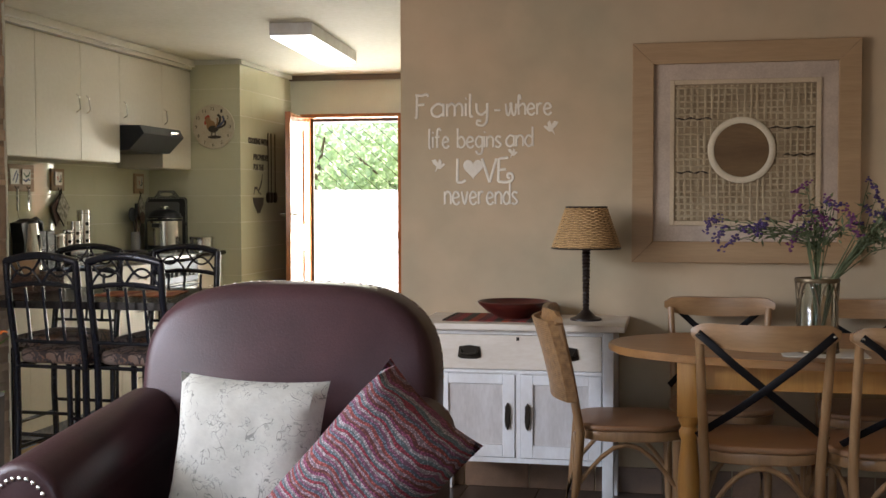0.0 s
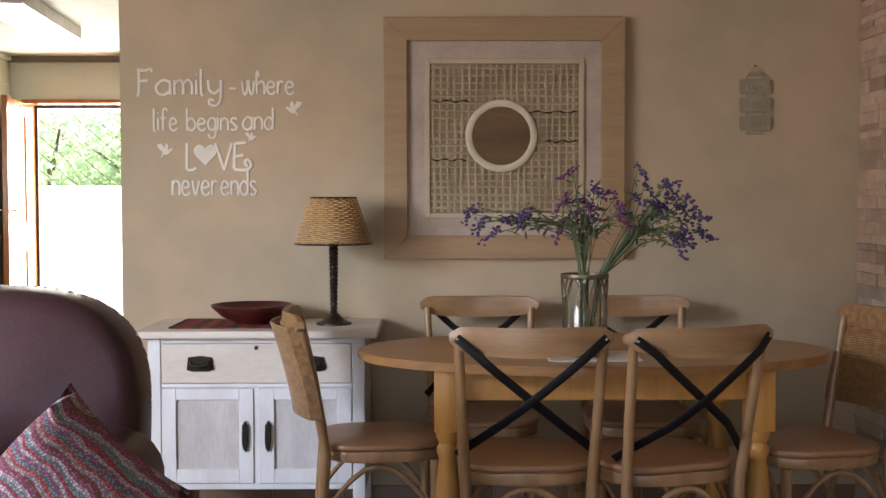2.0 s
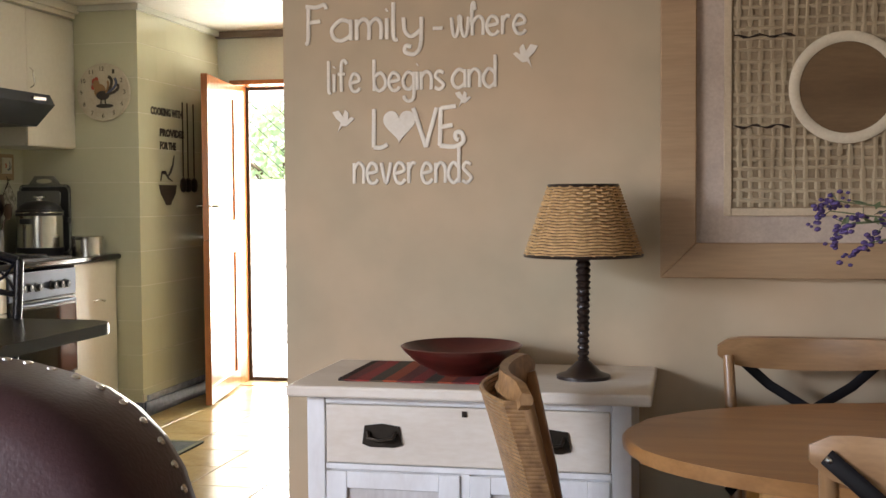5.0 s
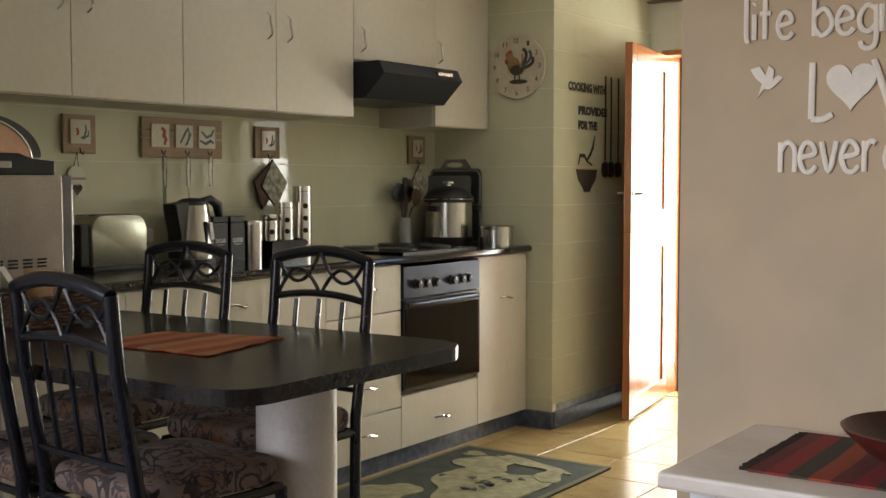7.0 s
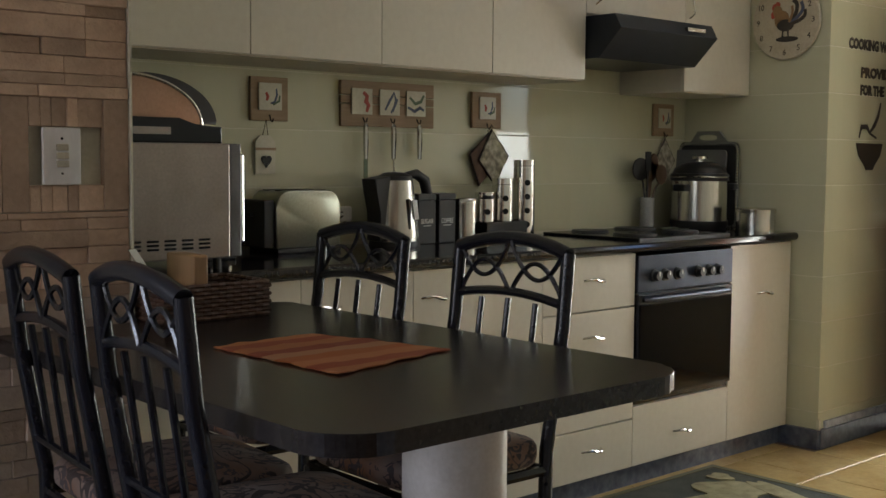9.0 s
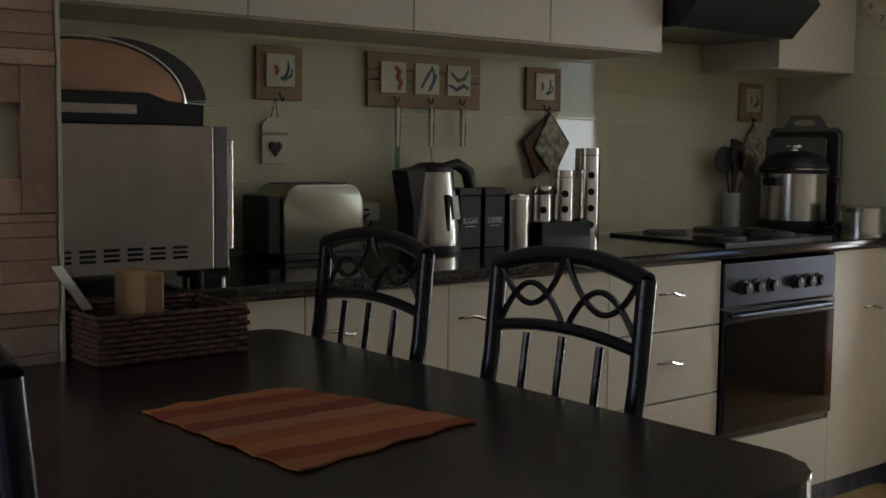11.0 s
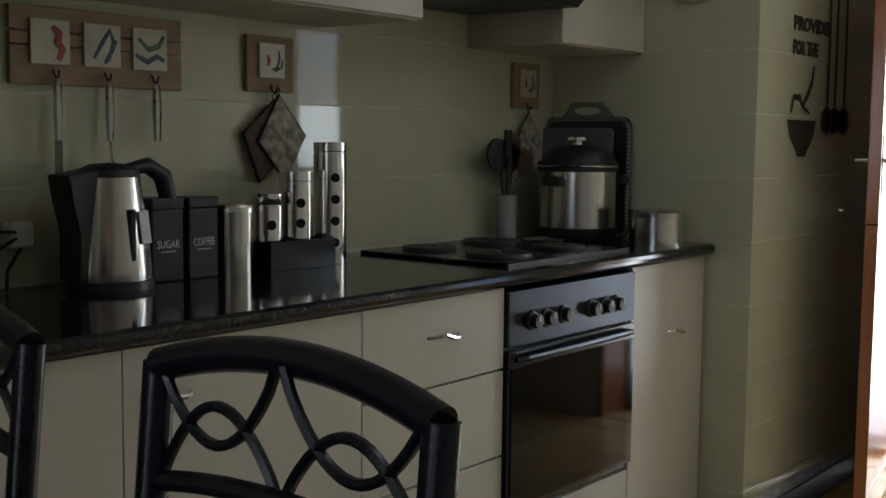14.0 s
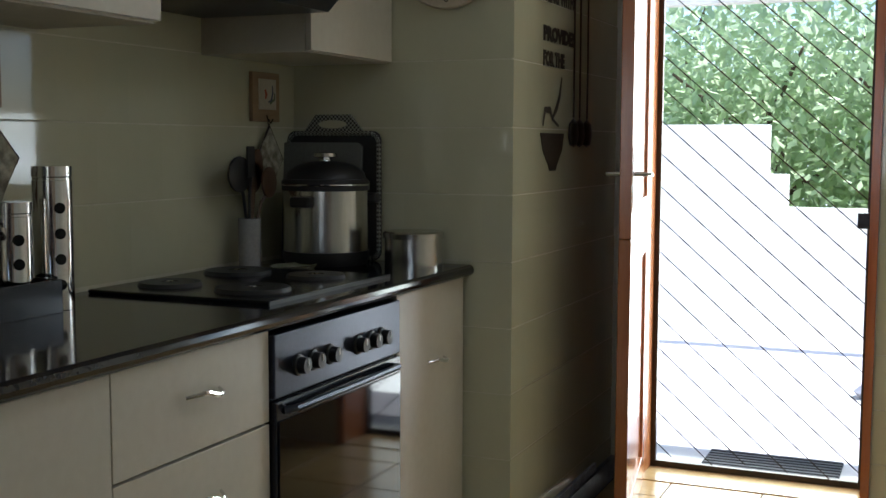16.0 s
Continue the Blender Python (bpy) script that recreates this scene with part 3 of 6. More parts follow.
dr = part("oven_door", boxes((-0.005, 0.014, 0.004, OW - 0.004, 0.02, 0.428), bevel=0.003), M_BLACK, ov)
part("glass", boxes((0.0145, 0.0175, 0.012, OW - 0.012, 0.03, 0.385), bevel=0.001), M_OVENGLASS, dr)
part("door_handle", tube([(0.014, 0.04, 0.405), (0.032, 0.055, 0.408), (0.036, OW / 2, 0.408), (0.032, OW - 0.055, 0.408), (0.014, OW - 0.04, 0.405)], 0.009, 8), material("dark_grey_satin_metal", (0.09, 0.10, 0.13), 0.3, 0.9), dr, smooth=True)

# cooker hood
hood = thing("cooker_hood", (0, 8.70, 0), "black slanted cooker hood under the cupboard", "hood")
HW = 0.63
bm = slab([(BACK + 0.01, 1.82), (-3.52, 1.82), (-3.49, 1.765), (-3.60, 1.655), (BACK + 0.01, 1.655)], 0.0, HW, bevel=0.003, axis=1)
part("hood_body", bm, material("dark_blued_hood_steel", (0.03, 0.035, 0.048), 0.3, 0.6, bump=0.02), hood)
part("control_strip", boxes((-3.515, -3.488, 0.42, 0.54, 1.782, 1.797)), M_STEEL, hood)
part("visor", slab([(-3.492, 1.768), (-3.60, 1.66), (-3.603, 1.663), (-3.495, 1.771)], 0.03, HW - 0.03, axis=1), M_OVENGLASS, hood)

# ---- breakfast table ----
TBZ = 0.885
bt = thing("breakfast_bar", (0, 0, 0), "polished black granite breakfast bar fixed to the stone pillar", "table")
out = [(PILX + 0.03, 6.15), (-1.99, 6.15)] + [(-1.99 + 0.105 * math.sin(radians(a)), 6.255 - 0.105 * math.cos(radians(a))) for a in range(8, 91, 8)] + [(-1.888, 6.74)] + [(-1.998 + 0.11 * math.cos(radians(a)), 6.86 + 0.11 * math.sin(radians(a))) for a in range(5, 91, 10)] + [(-3.17, 6.97), (-3.20, 6.94), (-3.20, 6.488), (PILX + 0.03, 6.488)]
part("tabletop", slab(out, TBZ - 0.034, TBZ, bevel=0.005), M_BARTOP, bt)
part("round_pillar", lathe([(0.094, 0), (0.094, TBZ - 0.036)], 40), material("white_painted_pillar", (0.66, 0.62, 0.58), 0.4), bt, "white painted round pillar", smooth=True).location = (-2.160, 6.62, 0)


def scribble(m, color, scale=9.0, width=0.012, cover=0.5):
    """Thin winding pen lines of one colour, in patches, over a material's own colour."""
    n, l = m.node_tree.nodes, m.node_tree.links
    b = n["Principled BSDF"]
    base = b.inputs["Base Color"].links[0].from_socket
    co, a, c = n.new("ShaderNodeTexCoord"), n.new("ShaderNodeTexNoise"), n.new("ShaderNodeTexNoise")
    a.inputs["Scale"].default_value, a.inputs["Detail"].default_value, a.inputs["Distortion"].default_value = scale, 1.5, 1.6
    c.inputs["Scale"].default_value = scale * 0.7
    l.new(co.outputs["Object"], a.inputs[0]), l.new(co.outputs["Object"], c.inputs[0])
    ops = []
    for op, v in (("SUBTRACT", 0.5), ("ABSOLUTE", 0), ("LESS_THAN", width)):
        q = n.new("ShaderNodeMath")
        q.operation, q.inputs[1].default_value = op, v
        l.new(ops[-1].outputs[0] if ops else a.outputs[0], q.inputs[0])
        ops.append(q)
    g, t, mx = n.new("ShaderNodeMath"), n.new("ShaderNodeMath"), n.new("ShaderNodeMixRGB")
    g.operation, g.inputs[1].default_value, t.operation = "GREATER_THAN", 1 - cover, "MULTIPLY"
    l.new(c.outputs[0], g.inputs[0]), l.new(g.outputs[0], t.inputs[0]), l.new(ops[-1].outputs[0], t.inputs[1])
    l.new(t.outputs[0], mx.inputs[0]), l.new(base, mx.inputs[1]), l.new(mx.outputs[0], b.inputs["Base Color"])
    mx.inputs[2].default_value = (*color, 1)
    return m


def stool(at, turn, label):
    """A tall steel bar stool; its sitter looks along +y."""
    s = thing("bar_stool", at, label, "stool", "stools at the breakfast bar", turn)
    w = 0.174
    for x in (-w, w):
        part("back_post", tube([(x, -0.005, 0), (x, 0.02, 0.35), (x, 0.015, 0.64), (x, -0.03, 0.90), (x, -0.045, 1.061)], 0.0155, 14), M_IRON, s, smooth=True)
        part("front_leg", tube([(x, 0.40, 0), (x, 0.385, 0.60)], 0.014, 8), M_IRON, s, smooth=True)
        part("side_rail", tube([(x, 0.02, 0.24), (x, 0.39, 0.24)], 0.009, 6), M_IRON, s)
        part("seat_rail", tube([(x, 0.015, 0.60), (x, 0.385, 0.60)], 0.012, 6), M_IRON, s)
    for y, z in ((0.39, 0.30), (0.395, 0.16), (0.015, 0.30), (0.385, 0.60), (0.015, 0.60)):
        part("cross_rail", tube([(-w, y, z), (w, y, z)], 0.009, 6), M_IRON, s)
    part("top_rail", tube([(x, -0.045 - 0.01 * (1 - (x / w) ** 2), 1.057 + 0.027 * (1 - (x / w) ** 2)) for x in (w * k / 6 for k in range(-6, 7))], 0.0165, 14), M_IRON, s, smooth=True)
    part("mid_rail", tube([(x, -0.035, 0.947 + 0.018 * (1 - (x / w) ** 2)) for x in (w * k / 6 for k in range(-6, 7))], 0.0105, 8), M_IRON, s, smooth=True)
    part("low_rail", tube([(-w, -0.002, 0.71), (w, -0.002, 0.71)], 0.008, 8), M_IRON, s)
    for k in (-1, 0, 1):
        x = k * w / 2
        part("spindle", tube([(x, -0.002, 0.71), (x, -0.035, 0.950 - 0.018 * (x / w) ** 2)], 0.007, 8), M_IRON, s)
    for sx in (-1, 1):
        for zz, k, e in ((1.080, -0.079, 0.75), (0.964, 0.075, 0.85)):
            part("scroll", tube([(sx * (0.004 + (w - 0.012) * i / 16), -0.04, zz + (-0.010 * i / 16 if k < 0 else -0.014 * i / 16) + k * math.sin(i / 16 * math.pi) ** e) for i in range(17)], 0.0055, 6), M_IRON, s, smooth=True)
    bm = puffed(rounded(-0.187, 0.187, 0.015, 0.40, 0.07, 6), 0.612, 0.668, 0.020, 0.022)
    part("seat", bm, M_STOOLSEAT, s, "patterned brown fabric seat", smooth=True)
    return s


M_STOOLSEAT = material("brown_grey_patterned_fabric", (0.19, 0.16, 0.15), 0.85, dark=(0.16, 0.075, 0.035), scale=9, grain=500, bump=0.3, mix=0.5)
scribble(M_STOOLSEAT, (0.035, 0.025, 0.025), 10, 0.030, 0.62)
scribble(M_STOOLSEAT, (0.05, 0.04, 0.045), 26, 0.05, 0.5)
stool((-2.311, 6.132, 0), -6, "black steel bar stool with scrolled back and brown patterned seat")
stool((-2.698, 6.139, 0), -6, "black steel bar stool with scrolled back, next to the stone pillar")
stool((-2.492, 7.055, 0), 178.5, "black steel bar stool with scrolled back on the kitchen side")
stool((-3.01, 7.033, 0), 179, "black steel bar stool with scrolled back beside the base cabinets")

# ---- sideboard ----
sb = thing("sideboard", (-0.70, 6.605, 0), "distressed white painted sideboard with one drawer and two doors", "sideboard")
part("top", boxes((-0.440, 0.445, -0.24, 0.225, 0.772, 0.800), bevel=0.006), M_WHITETOP, sb, "worn cream top")
bw, fy = 0.398, -0.205
part("carcass", boxes((-bw, bw, fy + 0.02, 0.215, 0.21, 0.772)), M_WHITE, sb)
for x in (-1, 1):
    for y in (fy + 0.028, 0.19):
        part("leg", boxes((x * (bw - 0.023) - 0.023, x * (bw - 0.023) + 0.023, y - 0.023, y + 0.023, 0, 0.768), bevel=0.003), M_WHITE, sb)
for z0, z1 in ((0.752, 0.772), (0.588, 0.602), (0.21, 0.232)):
    part("rail", boxes((-bw + 0.047, bw - 0.047, fy + 0.008, fy + 0.02, z0, z1), bevel=0.002), M_WHITE, sb)
drw = part("drawer", boxes((-bw + 0.05, bw - 0.05, fy + 0.004, fy + 0.022, 0.605, 0.749), bevel=0.003), M_WHITETOP, sb)
for x in (-0.205, 0.205):
    bm = slab([(x - 0.05, 0.655), (x - 0.044, 0.70), (x, 0.706), (x + 0.044, 0.70), (x + 0.05, 0.655), (x + 0.03, 0.648), (x - 0.03, 0.648)], fy - 0.0005, fy + 0.004, axis=1)
    part("handle", tube([(x - 0.035, fy, 0.685), (x - 0.03, fy - 0.018, 0.672), (x, fy - 0.022, 0.667), (x + 0.03, fy - 0.018, 0.672), (x + 0.035, fy, 0.685)], 0.005, 6, bm), M_BRASS, drw, "dark cast metal handle")
part("keyhole", boxes((-0.006, 0.006, fy + 0.001, fy + 0.005, 0.728, 0.742)), M_BRASS, drw)
for s in (-1, 1):
    x0, x1 = (-bw + 0.05, -0.012) if s < 0 else (0.012, bw - 0.05)
    st = 0.052
    dd = part("cabinet_door", boxes((x0 + 0.010, x1 - 0.010, fy + 0.009, fy + 0.0195, 0.245, 0.575)), M_GREYPANEL, sb, "grey whitewashed panel door in white rails")
    for sp in ((x0, x0 + st, fy, fy + 0.0088, 0.235, 0.585), (x1 - st, x1, fy, fy + 0.0088, 0.235, 0.585)):
        part("stile", boxes(sp, bevel=0.002), M_WHITE, dd)
    for sp in ((x0 + st + 0.0003, x1 - st - 0.0003, fy + 0.0005, fy + 0.0088, 0.235, 0.235 + st), (x0 + st + 0.0003, x1 - st - 0.0003, fy + 0.0005, fy + 0.0088, 0.585 - st * 0.8, 0.585)):
        part("rail", boxes(sp, bevel=0.002), M_WHITE, dd)
    hx = s * 0.042
    part("handle", slab([(hx - 0.008, 0.365), (hx - 0.012, 0.39), (hx - 0.008, 0.42), (hx - 0.011, 0.45), (hx, 0.468), (hx + 0.011, 0.45), (hx + 0.008, 0.42), (hx + 0.012, 0.39), (hx + 0.008, 0.365), (hx, 0.352)], fy - 0.012, fy, axis=1, bevel=0.003), M_BRASS, dd, "dark bronze handle")
part("divider", boxes((-0.0105, 0.0105, fy + 0.006, fy + 0.02, 0.232, 0.588)), M_WHITE, sb)

# ---- picture ----
pic = thing("framed_artwork", (0.234, WALLY, 1.521), "large square woven artwork with white ring in limed oak frame", "artwork")
H = 0.481
i = 0.388
for k, pts in enumerate(([(-H, -H), (H, -H), (i, -i), (-i, -i)], [(H, -H), (H, H), (i, i), (i, -i)], [(H, H), (-H, H), (-i, i), (i, i)], [(-H, H), (-H, -H), (-i, -i), (-i, i)])):
    part("frame_rail", slab(pts, -0.045, -0.002, bevel=0.003, axis=1), M_FRAME, pic)
part("mount", boxes((-i, i, -0.022, -0.004, -i, i)), M_MATT, pic, "pale pinkish mount board")
g = 0.318
part("inner_frame", boxes((-g, -g + 0.02, -0.034, -0.023, -g, g), (g - 0.02, g, -0.034, -0.023, -g, g), (-g + 0.02, g - 0.02, -0.034, -0.023, -g, -g + 0.02), (-g + 0.02, g - 0.02, -0.034, -0.023, g - 0.02, g), bevel=0.002), material("cream_slip", (0.55, 0.43, 0.29), 0.6), pic)
M_HESS = material("sepia_handmade_paper", (0.33, 0.25, 0.155), 0.9, dark=(0.24, 0.175, 0.105), scale=7, grain=200, bump=0.6, mix=0.6)
M_WEAVE = material("straw_weave", (0.42, 0.335, 0.215), 0.85, dark=(0.30, 0.225, 0.135), scale=9, grain=200, bump=0.4)
part("backing", boxes((-g + 0.02, g - 0.02, -0.026, -0.0225, -g + 0.02, g - 0.02)), M_HESS, pic)
rnd = random.Random(5)
q = g - 0.024
bm = bmesh.new()
nn = 21
for a in range(nn):
    u = -q + 2 * q * (a + 0.5) / nn
    ph = rnd.random() * 6
    tube([(u + 0.003 * math.sin(ph + 9 * v), -0.0285 - 0.002 * math.sin(34 * v), v) for v in (-q + 2 * q * j / 34 for j in range(35))], [0.0035 + 0.0055 * rnd.random() for _ in range(35)], 5, bm, flat=0.5, up=(0, 1, 0))
    tube([(v, -0.029 + 0.002 * math.sin(34 * v), u + 0.003 * math.sin(ph + 7 * v)) for v in (-q + 2 * q * j / 34 for j in range(35))], [0.003 + 0.0045 * rnd.random() for _ in range(35)], 5, bm, flat=0.5, up=(0, 1, 0))
part("weave", bm, M_WEAVE, pic, kind="stuff")
for xa, xb, z in ((-q, -0.14, 0.148), (0.10, q, 0.105), (0.16, q, -0.012), (-q, -0.15, -0.085)):
    part("dark_reed", tube([(xa + (xb - xa) * k / 12, -0.034, z + 0.004 * math.sin(k * 1.3 + z * 50)) for k in range(13)], [0.0012 + 0.0014 * (k % 3) for k in range(13)], 5), M_DARKWOOD, pic)
rc = (-0.013, 0.010)
part("disc", slab([(rc[0] + 0.118 * math.cos(a), rc[1] + 0.118 * math.sin(a)) for a in (i2 * math.tau / 40 for i2 in range(40))], -0.036, -0.0335, axis=1), material("brown_disc", (0.17, 0.105, 0.05), 0.9, dark=(0.11, 0.065, 0.03), scale=14, stretch=(0.2, 1, 1), bump=0.4), pic)
part("ring", tube([(rc[0] + 0.13 * math.cos(a), -0.038, rc[1] + 0.13 * math.sin(a)) for a in (i2 * math.tau / 48 for i2 in range(48))], 0.0135, 8, closed=True, flat=0.3, up=(0, 1, 0)), material("cream_ring_paper", (0.66, 0.57, 0.42), 0.7), pic, "cream ring", smooth=True)

# ---- dining table ----
dt = thing("dining_table", (0.485, 6.07, 0), "oval orange pine dining table with turned legs", "table")
part("tabletop", slab(ellipse(0, -0.01, 0.79, 0.46, 56), 0.747, 0.775, bevel=0.009, seg=3), M_PINETOP, dt, smooth=True)
for sp in ((-0.448, 0.448, -0.285, -0.265), (-0.448, 0.448, 0.265, 0.285), (-0.50, -0.48, -0.233, 0.233), (0.48, 0.50, -0.233, 0.233)):
    part("apron", boxes((*sp, 0.645, 0.747), bevel=0.002), M_PINE, dt)
legp = [(0.028, 0), (0.032, 0.02), (0.024, 0.05), (0.03, 0.09), (0.022, 0.12), (0.034, 0.20), (0.04, 0.30), (0.036, 0.38), (0.026, 0.46), (0.034, 0.48), (0.034, 0.495), (0.026, 0.51), (0.036, 0.53), (0.036, 0.55)]
for sx in (-1, 1):
    for sy in (-1, 1):
        bm = lathe(legp, 20)
        box(bm, -0.042, 0.042, -0.042, 0.042, 0.55, 0.746, bevel=0.003)
        part("leg", bm, M_PINE, dt, smooth=True).location = (sx * 0.49, sy * 0.275, 0)


M_STRAP = material("matt_black_strap_iron", (0.009, 0.007, 0.008), 0.45, bump=0.1, gloss=0.2)


def dining_chair(at, turn, label, wrapped=False, low=False):
    """A bentwood chair; its sitter looks along +y and the back is at y = 0."""
    c = thing("dining_chair", at, label, "chair", "chairs round the dining table", turn)
    top, st = (0.885, 0.488) if wrapped else (0.875, 0.500) if low else (0.898, 0.516)
    part("seat", puffed(rounded(-0.205, 0.205, 0.03, 0.44, 0.13, 8), st - 0.026, st - 0.004, 0.009, 0.010), M_SEAT, c, "brown padded seat", smooth=True)
    part("seat_frame", slab(rounded(-0.20, 0.20, 0.035, 0.435, 0.13, 8), st - 0.063, st - 0.027, bevel=0.006), M_OAK, c, smooth=True)
    for s in (-1, 1):
        part("back_leg", tube([(s * 0.175, -0.02, 0), (s * 0.178, 0.03, 0.25), (s * 0.182, 0.045, 0.45), (s * 0.192, 0.01, 0.65), (s * 0.203, -0.035, top - 0.02)], [0.014, 0.016, 0.017, 0.016, 0.014], 10), M_OAK, c, smooth=True)
        part("front_leg", tube([(s * 0.175, 0.415, 0), (s * 0.172, 0.40, st - 0.06)], [0.013, 0.019], 10), M_OAK, c, smooth=True)
        part("side_stretcher", tube([(s * 0.175, 0.03 + 0.37 * u, st - 0.238 + 0.16 * math.sin(u * math.pi)) for u in (k / 8 for k in range(9))], 0.0085, 8), M_OAK, c, smooth=True)
    for y in (0.405, 0.035):
        part("arch_stretcher", tube([(-0.165 + 0.33 * u, y, st - 0.258 + 0.185 * math.sin(u * math.pi) ** 0.6) for u in (k / 12 for k in range(13))], 0.0095, 8), M_OAK, c, smooth=True)
    bm = bmesh.new()
    rings = []
    for k in range(17):
        u = k / 8 - 1
        h = (0.040 - 0.007 * u * u) * max(0.1, 1 - u ** 10) ** 0.5
        zc = top - 0.02 + 0.012 * u * u
        yc = -0.035 - 0.05 * (1 - u * u)
        rings.append([bm.verts.new((u * 0.230, yc + a, zc + b)) for a, b in ((-0.011, -h), (0.011, -h), (0.013, 0), (0.009, h), (-0.009, h + 0.003), (-0.014, 0))])
    for a, b in zip(rings, rings[1:]):
        for k in range(6):
            bm.faces.new((a[k], a[(k + 1) % 6], b[(k + 1) % 6], b[k]))
    bm.faces.new(rings[0]), bm.faces.new(rings[-1])
    part("top_rail", bm, M_CANEDARK if wrapped else M_OAKH, c, smooth=True)
    if wrapped:
        for k in range(38):
            z = 0.575 + 0.0079 * k
            y0 = 0.01 - 0.075 * (k / 38) ** 1.3
            bm = tube([(0.212 * u, y0 - 0.055 * (1 - u * u) - 0.014, z) for u in (j / 6 - 1 for j in range(13))] + [(0.212 * u, y0 - 0.055 * (1 - u * u) + 0.018, z) for u in (1 - j / 6 for j in range(13))], 0.0048, 6, closed=True)
            part("rattan_strand", bm, M_CANEDARK, c, smooth=True)
    else:
        for s in (-1, 1):
            part("cross_strap", tube([(s * 0.209, -0.064, top - 0.006), (s * 0.16, -0.090, top - 0.046), (s * 0.10, -0.084, top - 0.10), (0, -0.070 - 0.005 * s, 0.715), (-s * 0.09, -0.040, 0.640), (-s * 0.160, 0.030, 0.578), (-s * 0.206, 0.080, 0.535)], 0.0125, 10, flat=0.16, up=(0, 1, 0)), M_STRAP, c, "black metal strap", smooth=True)
            part("rivet", lathe([(0.006, 0), (0.004, 0.004), (0, 0.005)], 8, m=pose(s * 0.206, -0.067, top - 0.011, 90)), M_NAIL, c)
    return c


dining_chair((0.225, 5.43, 0), 0, "weathered oak chair with black crossed metal back straps")
dining_chair((0.686, 5.435, 0), 17, "weathered oak chair with black crossed straps, front of table")
dining_chair((0.128, 6.64, 0), 180, "oak crossback chair standing against the plastered wall", low=True)
dining_chair((0.715, 6.64, 0), 180, "oak crossback chair by the wall, far side of table", low=True)
dining_chair((-0.462, 6.06, 0), -83, "oak chair with rattan-wrapped back at the table end", True)
dining_chair((1.41, 6.03, 0), 103, "oak chair with rattan-wrapped back at the far table end", True)

# ---- armchair ----
ac = thing("armchair", (-1.15, 4.72, 0), "oxblood leather club armchair with rolled arms and nail heads", "armchair")
bw = 0.44
arc = [(-bw + 0.03, 0.30)] + [(-bw, 0.55), (-bw, 0.80)] + [(x, 0.86 + 0.20 * (1 - abs(x / bw) ** 5) ** 0.55 + 0.012 * (1 - (x / bw) ** 2)) for x in (bw * math.sin(radians(k * 9)) for k in range(-9, 10))] + [(bw, 0.80), (bw, 0.55), (bw - 0.03, 0.30)]
sm = []
for a, b in zip(arc, arc[1:] + arc[:1]):
    m = max(1, int(math.hypot(b[0] - a[0], b[1] - a[1]) / 0.03))
    sm += [(a[0] + (b[0] - a[0]) * k / m, a[1] + (b[1] - a[1]) * k / m) for k in range(m)]
for _ in range(4):
    sm = [((sm[k - 1][0] + 2 * sm[k][0] + sm[(k + 1) % len(sm)][0]) / 4, (sm[k - 1][1] + 2 * sm[k][1] + sm[(k + 1) % len(sm)][1]) / 4) for k in range(len(sm))]
bm = puffed(sm, 0.15, -0.05, 0.045, 0.03, axis=1)
for v in bm.verts:
    v.co.y += 0.16 * (v.co.z - 0.35)
part("backrest", bm, M_LEATHER, ac, smooth=True)
for s in (-1, 1):
    prof = [(s * 0.32, 0.10), (s * 0.32, 0.50)] + [(s * 0.405 - s * 0.105 * math.cos(radians(a)), 0.595 + 0.105 * math.sin(radians(a))) for a in range(-20, 221, 16)] + [(s * 0.49, 0.48), (s * 0.49, 0.10)]
    y_front = -0.66 if s < 0 else -0.40
    bm = slab(prof, y_front, 0.02, axis=1, bevel=0.02, seg=3)
    for v in bm.verts:
        v.co.z += 0.11 * (v.co.y + 0.66) * max(0.0, min(1.0, (v.co.z - 0.15) / 0.3))
    part("arm", bm, M_LEATHER, ac, smooth=True)
    for a in range(-30, 211, 15):
        nb = part("stud", lathe([(0.0065, 0), (0.005, 0.003), (0, 0.005)], 8, m=pose(0, 0, 0, 90)), M_NAIL, ac)
        nb.location = (s * 0.405 - 0.068 * math.cos(radians(a)) * s, y_front - 0.001, 0.595 + 0.11 * (y_front + 0.66) + 0.068 * math.sin(radians(a)))
part("seat_cushion", boxes((-0.34, 0.34, -0.70, -0.04, 0.30, 0.46), bevel=0.05), M_LEATHER, ac, smooth=True)
part("base", boxes((-0.50, 0.50, -0.69, 0.05, 0.07, 0.31), bevel=0.02), M_LEATHER, ac)
for x in (-0.45, 0.45):
    for y in (-0.64, 0.0):
        part("foot", lathe([(0.03, 0), (0.035, 0.07)], 12), M_DARKWOOD, ac).location = (x, y, 0)
rim = [p for p in sm if p[1] > 0.80]
for k in range(44):
    f = k / 43 * (len(rim) - 1)
    a, bb = Vector((*rim[int(f)], 0)), Vector((*rim[min(int(f) + 1, len(rim) - 1)], 0))
    p = a.lerp(bb, f - int(f))
    d = (bb - a).normalized() if (bb - a).length else Vector((0, -1, 0))
    nrm = Vector((-d.y, 0, d.x))
    nb = part("stud", lathe([(0.0068, 0), (0.0055, 0.0035), (0, 0.005)], 8), M_NAIL, ac)
    nb.matrix_basis = Matrix.Translation((p.x - nrm.x * 0.002, 0.095 + 0.16 * (p.y - 0.35), p.y - nrm.z * 0.002)) @ nrm.to_track_quat("Z", "Y").to_matrix().to_4x4()
